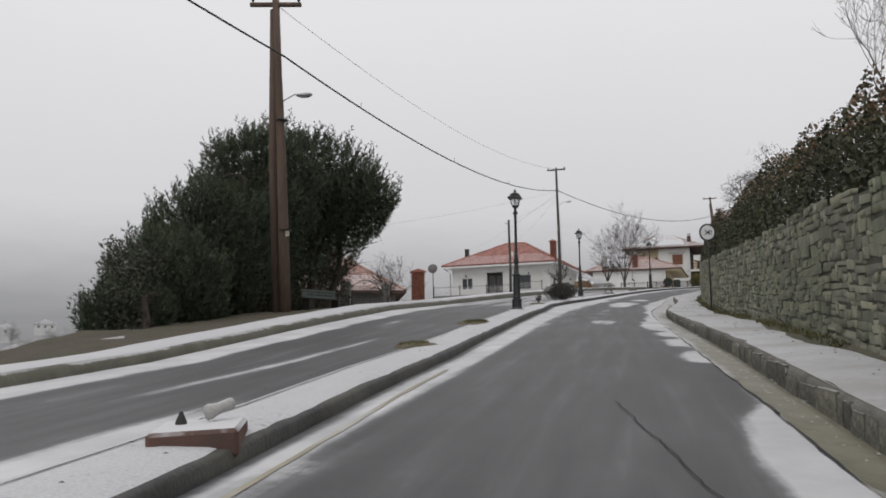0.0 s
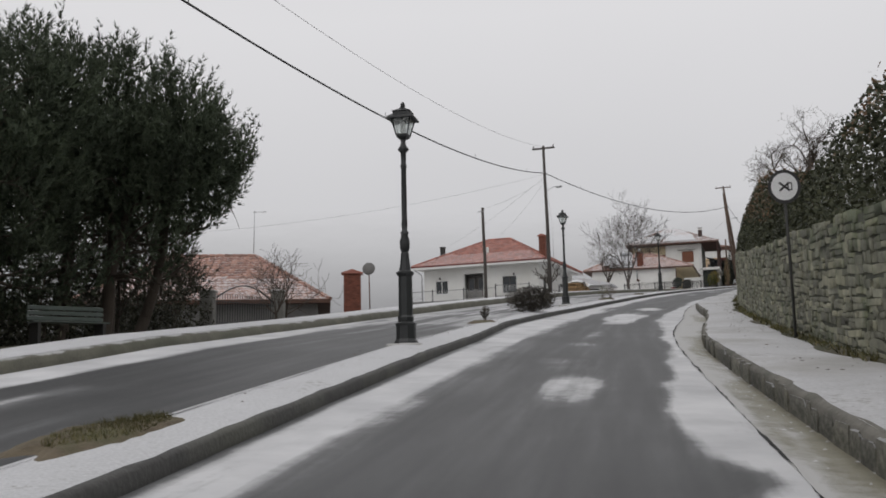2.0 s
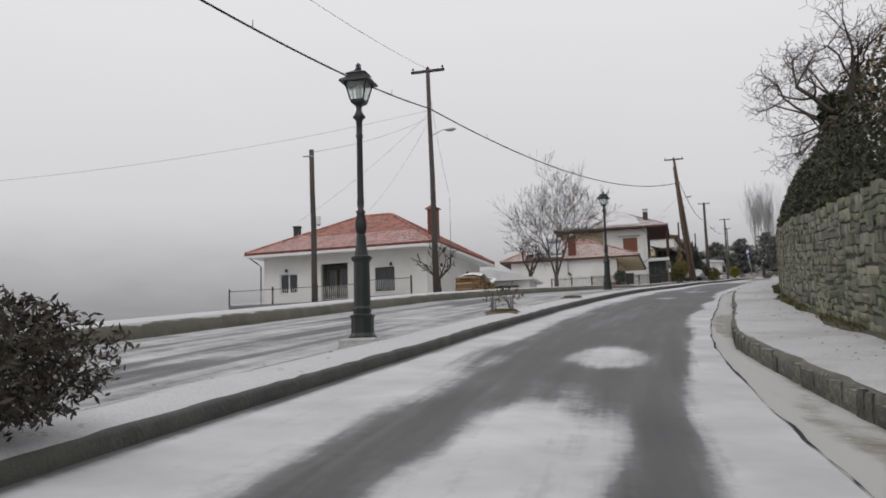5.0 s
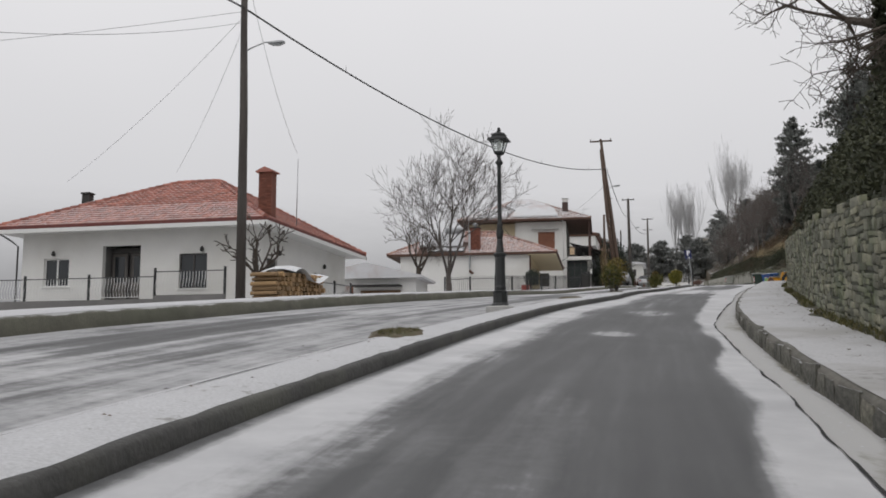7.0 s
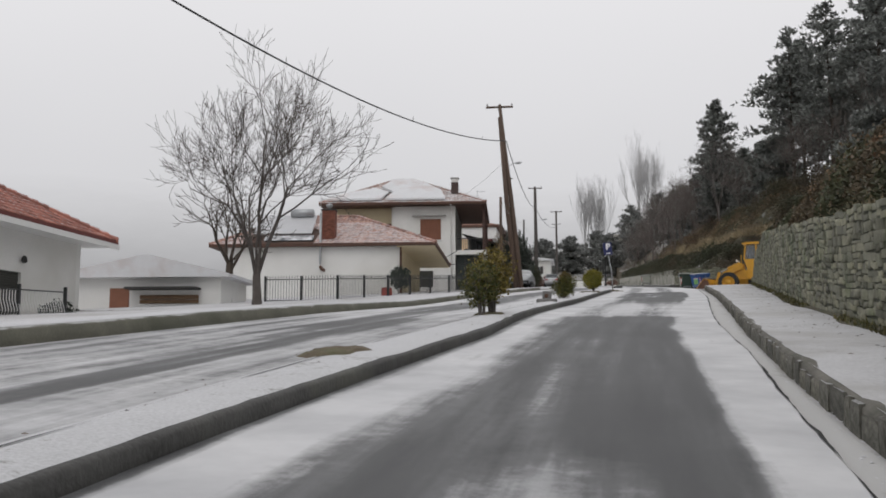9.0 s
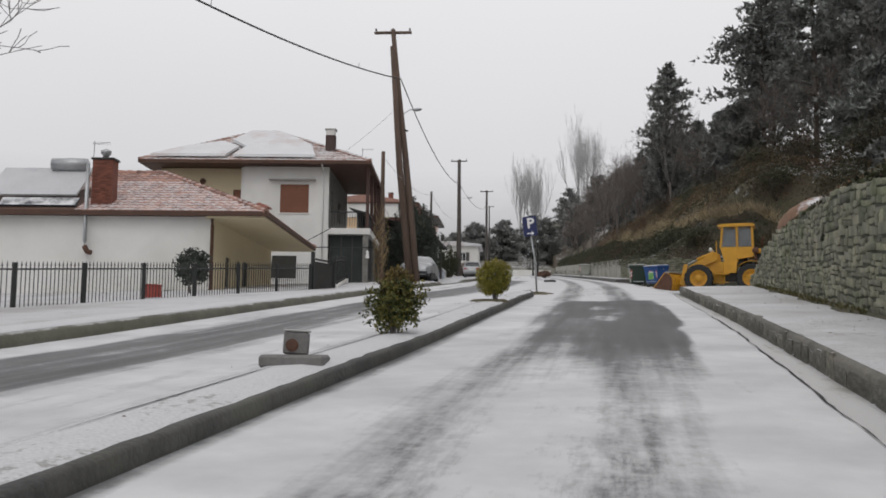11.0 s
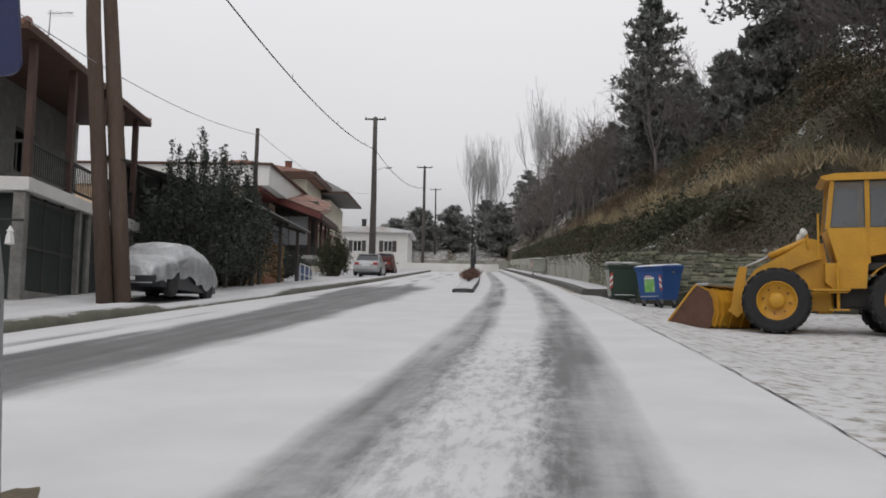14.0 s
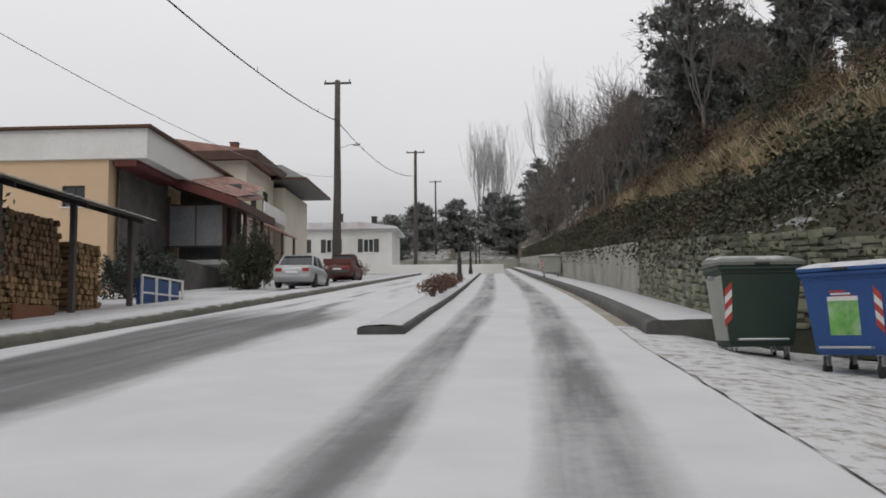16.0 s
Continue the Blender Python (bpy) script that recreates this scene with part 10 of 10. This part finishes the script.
def covered_car(m):
    """A dark car under a tied-down silver cover; x ahead to its front."""
    car = thing("covered_car", m, "dark car under a crumpled silver cover with snow", "car")
    xs = np.linspace(-2.2, 2.2, 90)
    top = np.interp(xs, [-2.2, -2.1, -1.9, -1.3, -0.4, 0.35, 0.75, 1.15, 1.75, 2.1, 2.2], [0.78, 0.98, 1.08, 1.32, 1.48, 1.46, 1.28, 1.06, 0.96, 0.82, 0.7])
    half = np.interp(xs, [-2.2, -2.0, -1.2, 1.2, 1.9, 2.2], [0.70, 0.82, 0.88, 0.88, 0.83, 0.66])
    sections = []
    for i, x in enumerate(xs):
        hem = 0.42 + 0.12 * math.sin(x * 2.1 + 0.6) + 0.05 * math.sin(x * 7.3) + (0.12 if abs(x - 1.35) < 0.4 else 0)
        ring = []
        for side in (1, -1):
            half_ring = []
            for k in range(15):
                q = k / 14
                if q < 0.4:
                    y, z = half[i] * 0.74 * (q / 0.4), top[i] - 0.05 * (q / 0.4) ** 2
                elif q < 0.55:
                    e = (q - 0.4) / 0.15
                    y, z = half[i] * (0.74 + 0.2 * e), top[i] - 0.05 - (top[i] - 0.9) * 0.55 * e if top[i] > 0.95 else top[i] - 0.05 - 0.06 * e
                else:
                    e = (q - 0.55) / 0.45
                    z0 = top[i] - 0.05 - (top[i] - 0.9) * 0.55 if top[i] > 0.95 else top[i] - 0.11
                    y, z = half[i] * (0.94 + 0.08 * math.sin(e * 2.4)), z0 + (hem - z0) * e
                fold = 0.035 * math.sin(x * 9 + z * 5 + 2 * math.sin(x * 3.7)) * max(0, q - 0.35) + 0.022 * math.sin(x * 21 + z * 11) * max(0, q - 0.45) + 0.012 * math.sin(x * 4 + y * 9)
                mir = 0.13 * math.exp(-((x - 0.72) / 0.13) ** 2 - ((z - 0.98) / 0.1) ** 2)
                half_ring.append((x, side * (y + fold + mir), z + fold * 0.5))
            ring += half_ring if side > 0 else half_ring[::-1][:-1]
        sections.append(ring)
    n = len(sections[0])
    cover = Geo()
    vs = [p for r in sections for p in r]
    # the two side skins share the ridge: first half runs ridge to hem, second hem to ridge
    order = list(range(14, -1, -1)) + list(range(n - 1, 14, -1))
    fs = [(i * n + order[k], i * n + order[k + 1], (i + 1) * n + order[k + 1], (i + 1) * n + order[k]) for i in range(len(sections) - 1) for k in range(len(order) - 1)]
    for i in (0, len(sections) - 1):
        fs.append(tuple(i * n + k for k in order))
    part("cover", cover.add(vs, fs), CAR_COVER, car, "crumpled silver cloth cover", True)
    part("body", loft([[(x, -w, z0), (x, w, z0), (x, w, z1), (x, w * 0.94, z1 + 0.06), (x, -w * 0.94, z1 + 0.06), (x, -w, z1)] for x, w, z0, z1 in ((-2.17, 0.62, 0.3, 0.55), (-2.05, 0.78, 0.22, 0.62), (-1.0, 0.82, 0.2, 0.64), (1.0, 0.82, 0.2, 0.64), (1.95, 0.78, 0.22, 0.6), (2.17, 0.6, 0.3, 0.52))]), CAR_DARK, car, "dark car body below the cover")
    part("bumper", Geo().box(2.1, -0.74, 0.3, 2.22, 0.74, 0.5, 0.04), CAR_DARK, car)
    part("number_plate", Geo().box(2.22, -0.24, 0.36, 2.235, 0.24, 0.46, 0.004), STICKER_WHITE, car, "plain white plate")
    for x in (-1.3, 1.3):
        for side in (-1, 1):
            car_wheel(car, x, side * 0.76, 0.31, side)
    return car


c = road_point(154.4, -10.0, 0.09)
covered_car(pose(c.x, c.y, c.z, 0, 0, road_turn(154.5) - 90))


def sedan(m, paint, label, truck=False):
    """A parked car; x ahead to its front. truck: a short cab and an open bed."""
    car = thing("pickup" if truck else "car", m, label, "car")
    L = 2.45 if truck else 2.15
    body = [(-L, 0.68, 0.42, 0.72), (-L + 0.08, 0.80, 0.26, 0.90), (-1.2, 0.85, 0.2, 0.93), (0.6, 0.86, 0.2, 0.90), (1.2, 0.85, 0.2, 0.86), (L - 0.2, 0.78, 0.24, 0.74), (L, 0.6, 0.34, 0.6)]
    part("body", loft([[(x, -w * 0.93, z0), (x, w * 0.93, z0), (x, w, z0 + 0.2), (x, w * 0.98, z1 - 0.1), (x, w * 0.88, z1), (x, -w * 0.88, z1), (x, -w * 0.98, z1 - 0.1), (x, -w, z0 + 0.2)] for x, w, z0, z1 in body]), paint, car, "", True)
    cab = [(-0.25, 0.25, 1.15, 0.62)] if truck else [(-1.45, -0.75, 0.95, 0.3)]
    x0, x1, x2, x3 = (-0.35, -0.25, 0.75, 1.25) if truck else (-1.55, -0.85, 0.35, 1.05)
    zt = 1.62 if truck else 1.42
    glass = part("cabin", loft([[(x, -w, 0.86), (x, w, 0.86), (x, w * k, z), (x, -w * k, z)] for x, w, k, z in ((x0, 0.72, 0.98, 0.9), (x1, 0.76, 0.80, zt - 0.04), (x2, 0.76, 0.80, zt - 0.04), (x3, 0.72, 0.98, 0.88))]), GLASS, car, "dark windows")
    part("roof", loft([[(x, -w, zt - 0.05), (x, w, zt - 0.05), (x, w * 0.85, zt), (x, -w * 0.85, zt)] for x, w in ((x1 - 0.08, 0.58), (x1 + 0.1, 0.63), (x2 - 0.1, 0.63), (x2 + 0.06, 0.58))]), paint, car)
    for side in (-1, 1):
        for xa, xb in ((x0, x1), ((x1 + x2) / 2, (x1 + x2) / 2), (x3, x2)):
            part("pillar", Geo().tube([(xa, side * 0.74, 0.9), (xb, side * 0.625, zt - 0.03)], 0.035, 6), paint, car)
        part("tail_lamp", Geo().box(-L - 0.015, side * 0.42, 0.62, -L + 0.1, side * 0.7, 0.78, 0.02), TAIL_LAMP, car)
        part("headlight", Geo().box(L - 0.16, side * 0.42, 0.52, L - 0.02, side * 0.68, 0.66, 0.03), HEAD_LAMP, car)
        part("mirror", Geo().box(x2 + 0.28, side * 0.84, 0.92, x2 + 0.42, side * 1.0, 1.04, 0.03), paint, car)
        for x in (-1.3, 1.3):
            car_wheel(car, x, side * 0.76, 0.31, side)
    part("bumper", Geo().box(-L - 0.05, -0.74, 0.34, -L + 0.1, 0.74, 0.52, 0.05), DARK_FRAME if truck else paint, car)
    part("number_plate", Geo().box(-L - 0.062, -0.24, 0.55, -L - 0.045, 0.24, 0.65, 0.003), STICKER_WHITE, car, "plain white plate")
    if truck:
        part("bed", Geo().box(-L + 0.05, -0.8, 0.9, -0.45, -0.74, 1.2, 0.02).box(-L + 0.05, 0.74, 0.9, -0.45, 0.8, 1.2, 0.02).box(-L + 0.02, -0.8, 0.9, -L + 0.08, 0.8, 1.2, 0.02), paint, car, "open load bed")
    return car


c = road_point(190.0, -9.5, 0.1)
sedan(pose(c.x, c.y, c.z, 0, 0, road_turn(190) + 90), CAR_SILVER, "silver saloon car parked at the kerb, dusted with snow")
c = road_point(205.0, -10.1, 0.1)
sedan(pose(c.x, c.y, c.z, 0, 0, road_turn(211) + 90), CAR_RED, "old dull red pickup parked at the kerb", True)

# ---------------------------------------------------------------- bushes of the left side
def tall_bush(m, radius, height, label, seed, material, leaves, size, shoots):
    """A tall evergreen bush: a dense lower body and loose upright shoots."""
    r_ = np.random.RandomState(seed)
    bush = thing("evergreen_bush", m, label, "shrub")
    segs, tips = [], []
    for k in range(shoots):
        w, q = r_.uniform(0, 6.28), r_.random_sample() ** 0.6
        base_ = np.array([math.cos(w) * radius * 0.15, math.sin(w) * radius * 0.15, -0.1])
        top_ = np.array([math.cos(w) * radius * q, math.sin(w) * radius * q, height * (1.04 - 0.5 * q * q) * r_.uniform(0.78, 1.0)])
        mid_ = base_ * 0.4 + top_ * 0.6 + np.array([math.cos(w), math.sin(w), 0]) * 0.15
        segs += [(base_, mid_, 0.035, 0.02), (mid_, top_, 0.02, 0.006)]
        tips.append((mid_, top_))
    tagged(part("stem", limb_mesh("stem", segs, 4), BARK, bush), "", "", "", "stuff")
    body_p, _ = shell_points(r_, int(leaves * 0.55), (0, 0, height * 0.31), (radius, radius, height * 0.31), 0.5, 0.2)
    a_, b_ = np.array([t_[0] for t_ in tips]), np.array([t_[1] for t_ in tips])
    i_ = r_.randint(0, len(tips), int(leaves * 0.45))
    q_ = r_.random_sample((len(i_), 1)) ** 1.3
    shoot_p = a_[i_] * (1 - q_) + b_[i_] * q_ + r_.normal(0, 0.12, (len(i_), 3)) * (1.2 - 0.8 * q_)
    tagged(part("foliage", leaf_mesh("foliage", np.concatenate([body_p, shoot_p]), size, r_, 0.5, 0.4), material, bush), "", "", "", "stuff")
    return bush


tall_bush(road_pose(161.6, -11.7, 0.0), 2.1, 5.9, "tall evergreen bush with frosted leaf tips", 61, EVERGREEN, 22000, 0.062, 46)
tall_bush(road_pose(165.9, -11.5, 0.0), 1.5, 5.3, "tall evergreen bush with frosted leaf tips", 66, EVERGREEN, 11000, 0.062, 26)
tall_bush(road_pose(190.2, -11.9, 0.0), 1.15, 3.2, "dense dark olive bush beside a parked car", 62, IVY, 7000, 0.07, 40)
tall_bush(road_pose(164.6, -12.6, 0.0), 1.9, 2.9, "dense dark evergreen bush beside a shed", 63, EVERGREEN, 8000, 0.07, 30)
tall_bush(road_pose(181.5, -13.6, 0.0), 1.6, 2.3, "dense dark evergreen bush below a balcony", 65, EVERGREEN, 6000, 0.07, 30)
tall_bush(road_pose(222.0, -12.2, 0.0), 1.3, 2.0, "reddish hedge bush near a white house", 64, RED_TWIG, 3600, 0.07, 30)

# ---------------------------------------------------------------- mound on the wall, slush, far valley
mound_rng = np.random.RandomState(9)
n_a, n_z = 26, 10
vs = []
for i in range(n_z + 1):
    q = i / n_z * math.pi / 2
    for k in range(n_a):
        w = 2 * math.pi * k / n_a
        f = 1 + 0.35 * (float(fractal(np.array(math.cos(w) * 1.4 + 5), np.array(math.sin(w) * 1.4 + q * 1.3))) - 0.5)
        vs.append((1.5 * math.cos(q) * math.cos(w) * f, 1.9 * math.cos(q) * math.sin(w) * f, 1.25 * math.sin(q) ** 0.8 * f - 0.3))
fs = [(i * n_a + k, i * n_a + (k + 1) % n_a, (i + 1) * n_a + (k + 1) % n_a, (i + 1) * n_a + k) for i in range(n_z) for k in range(n_a)]
mound = part("earth_mound", Geo().add(vs, fs), EARTH, None, "", True)
mg = float(ground_h(np.array([129.6]), np.array([6.2]))[0])
mound.matrix_basis = road_pose(129.6, 6.2, mg)
tagged(mound, "reddish earth mound capped with snow above the wall", "mound")

litter_rng = np.random.RandomState(14)


def scatter(name, n, place, size, material, label, category):
    """Small flat crumbs lying about."""
    p = place(n)
    a = litter_rng.uniform(0, 6.28, n)
    ln, wd = size * litter_rng.uniform(0.3, 1.3, n), size * litter_rng.uniform(0.2, 0.7, n)
    d, e = np.stack([np.cos(a), np.sin(a), 0 * a], 1), np.stack([-np.sin(a), np.cos(a), 0 * a], 1)
    up = np.array([0, 0, 1.0]) * (size * 0.3)
    v = np.stack([p - d * ln[:, None], p - e * wd[:, None], p + d * ln[:, None], p + e * wd[:, None], p + up], 1).reshape(-1, 3)
    k = np.arange(n)[:, None] * 5
    f = np.concatenate([np.concatenate([k + i, k + (i + 1) % 4, k + 4], 1) for i in range(4)])
    return tagged(part(name, mesh_np(name, v, f), material), label, category, "", "stuff")


def gutter_place(n):
    s = litter_rng.uniform(2, 134, n)
    return road_xyz(s, joint_u(s) + litter_rng.uniform(0.05, 0.95, n) * (kerb_u(s) - joint_u(s)), -0.035)


def pave_place(n):
    s = litter_rng.uniform(2, 134, n)
    q = litter_rng.random_sample(n) ** 0.4
    return road_xyz(s, kerb_u(s) + 0.25 + q * (wall_u(s) - kerb_u(s) - 0.3), 0.237)


def median_place(n):
    s = litter_rng.uniform(2, 131, n)
    return road_xyz(s, median_r(s) - 0.25 - litter_rng.random_sample(n) * 0.7, 0.186)


scatter("slush", 1400, gutter_place, 0.028, SNOW, "crumbs of slush in the gutter", "slush")
scatter("leaf_litter", 600, pave_place, 0.035, LITTER, "dead leaves and grit along the wall", "litter")
scatter("leaf_litter", 120, median_place, 0.03, LITTER, "dead leaves and grit on the median", "litter")

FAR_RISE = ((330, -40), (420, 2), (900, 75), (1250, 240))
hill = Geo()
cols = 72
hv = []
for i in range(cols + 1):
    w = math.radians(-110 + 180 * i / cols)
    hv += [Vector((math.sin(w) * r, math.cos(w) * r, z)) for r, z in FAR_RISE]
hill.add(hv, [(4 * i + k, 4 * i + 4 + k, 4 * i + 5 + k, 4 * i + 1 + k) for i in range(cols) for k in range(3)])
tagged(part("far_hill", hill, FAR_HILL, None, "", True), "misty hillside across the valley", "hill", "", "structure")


def across(azimuth, r):
    """A pose on the hillside across the valley."""
    w = math.radians(azimuth)
    return pose(math.sin(w) * r, math.cos(w) * r, float(np.interp(r, [q[0] for q in FAR_RISE], [q[1] for q in FAR_RISE])), 0, 0, -azimuth)


def valley_house(m, w, d, h, label):
    """A small plastered house with a snowy saddle roof."""
    ob = thing("valley_house", m, label, "house", "houses across the valley")
    part("wall", Geo().box(-w / 2, -d / 2, -6, w / 2, d / 2, h), FAR_WALL, ob)
    part("roof", Geo().prism([(-w / 2 - 0.5, h - 0.1), (w / 2 + 0.5, h - 0.1), (w / 2 + 0.5, h + 0.1), (0, h + w * 0.22), (-w / 2 - 0.5, h + 0.1)], -d / 2 - 0.5, d / 2 + 0.5), ROOF_SNOW, ob, "snow-covered saddle roof")
    for k in range(3):
        x0 = -w / 2 + w * (0.2 + 0.3 * k) - 0.6
        part("window", Geo().box(x0, -d / 2 - 0.05, h - 2.4, x0 + 1.2, -d / 2 + 0.1, h - 1.0), GREY_WALL, ob)
    return ob


for azimuth, r, w, d, h in ((-22.2, 455, 12, 9, 6), (-24.6, 470, 14, 10, 7), (-25.4, 560, 13, 10, 7), (-23.4, 600, 12, 9, 6)):
    valley_house(across(azimuth, r), w, d, h, "pale house with a snowy roof across the valley")
for k, (azimuth, r, h) in enumerate(((-23.3, 440, 13), (-24.2, 450, 15), (-22.9, 500, 14), (-25.1, 510, 15), (-21.8, 520, 14))):
    bare_tree(across(azimuth, r), h, "haze-pale leafless tree across the valley", 280 + k, 0.3, 3, BARK_HAZY, first=8, clear=0.15, angle=0.6, group="frosted trees across the valley", min_r=0.05)

# ---------------------------------------------------------------- kerb stones of the pavement
kerb_models = []
for k in range(8):
    r_ = np.random.RandomState(60 + k)
    q = lambda v: v + r_.uniform(-0.11, 0.11)
    ring0 = [(0.0, -0.75, 0.0), (1.0, -0.75, 0.0), (1.0, 0.6, 0.0), (0.0, 0.6, 0.0)]
    ring1 = [(q(0.04), q(-0.55), q(0.75)), (q(0.96), q(-0.55), q(0.75)), (0.97, 0.6, 0.8), (0.03, 0.6, 0.8)]
    ring2 = [(q(0.1), q(-0.35), q(1.0)), (q(0.9), q(-0.35), q(1.0)), (0.95, 0.6, 1.02), (0.05, 0.6, 1.02)]
    ring0 = [(x, q(y) if y < 0 else y, z) for x, y, z in ring0]
    me = loft([ring0, ring1, ring2]).mesh("kerb_stone")
    me.materials.append(KERB_PIECE)
    kerb_models.append(me)
kerb_backing = bpy.data.objects["kerb_right"]
r_ = np.random.RandomState(77)
s = 3.0
for k in range(300):
    if s > 134:
        break
    w = min(0.9, max(0.2, r_.gamma(3.0, 0.15)))
    a, b = road_xyz(s, float(kerb_u(s)), -0.07), road_xyz(s + w, float(kerb_u(s + w)), -0.07)
    ex = b - a
    n = np.array([ex[1], -ex[0], 0.0]) / np.linalg.norm(ex[:2])
    hh = 0.275 + r_.uniform(-0.07, 0.008)
    dd = 0.04 * r_.uniform(0.5, 1.3)
    ob = new("kerb_stone", kerb_models[r_.randint(8)])
    ob.parent = kerb_backing
    ob.matrix_basis = Matrix(((ex[0], n[0] * dd, 0, a[0]), (ex[1], n[1] * dd, 0, a[1]), (ex[2], 0, hh, a[2]), (0, 0, 0, 1)))
    s += w
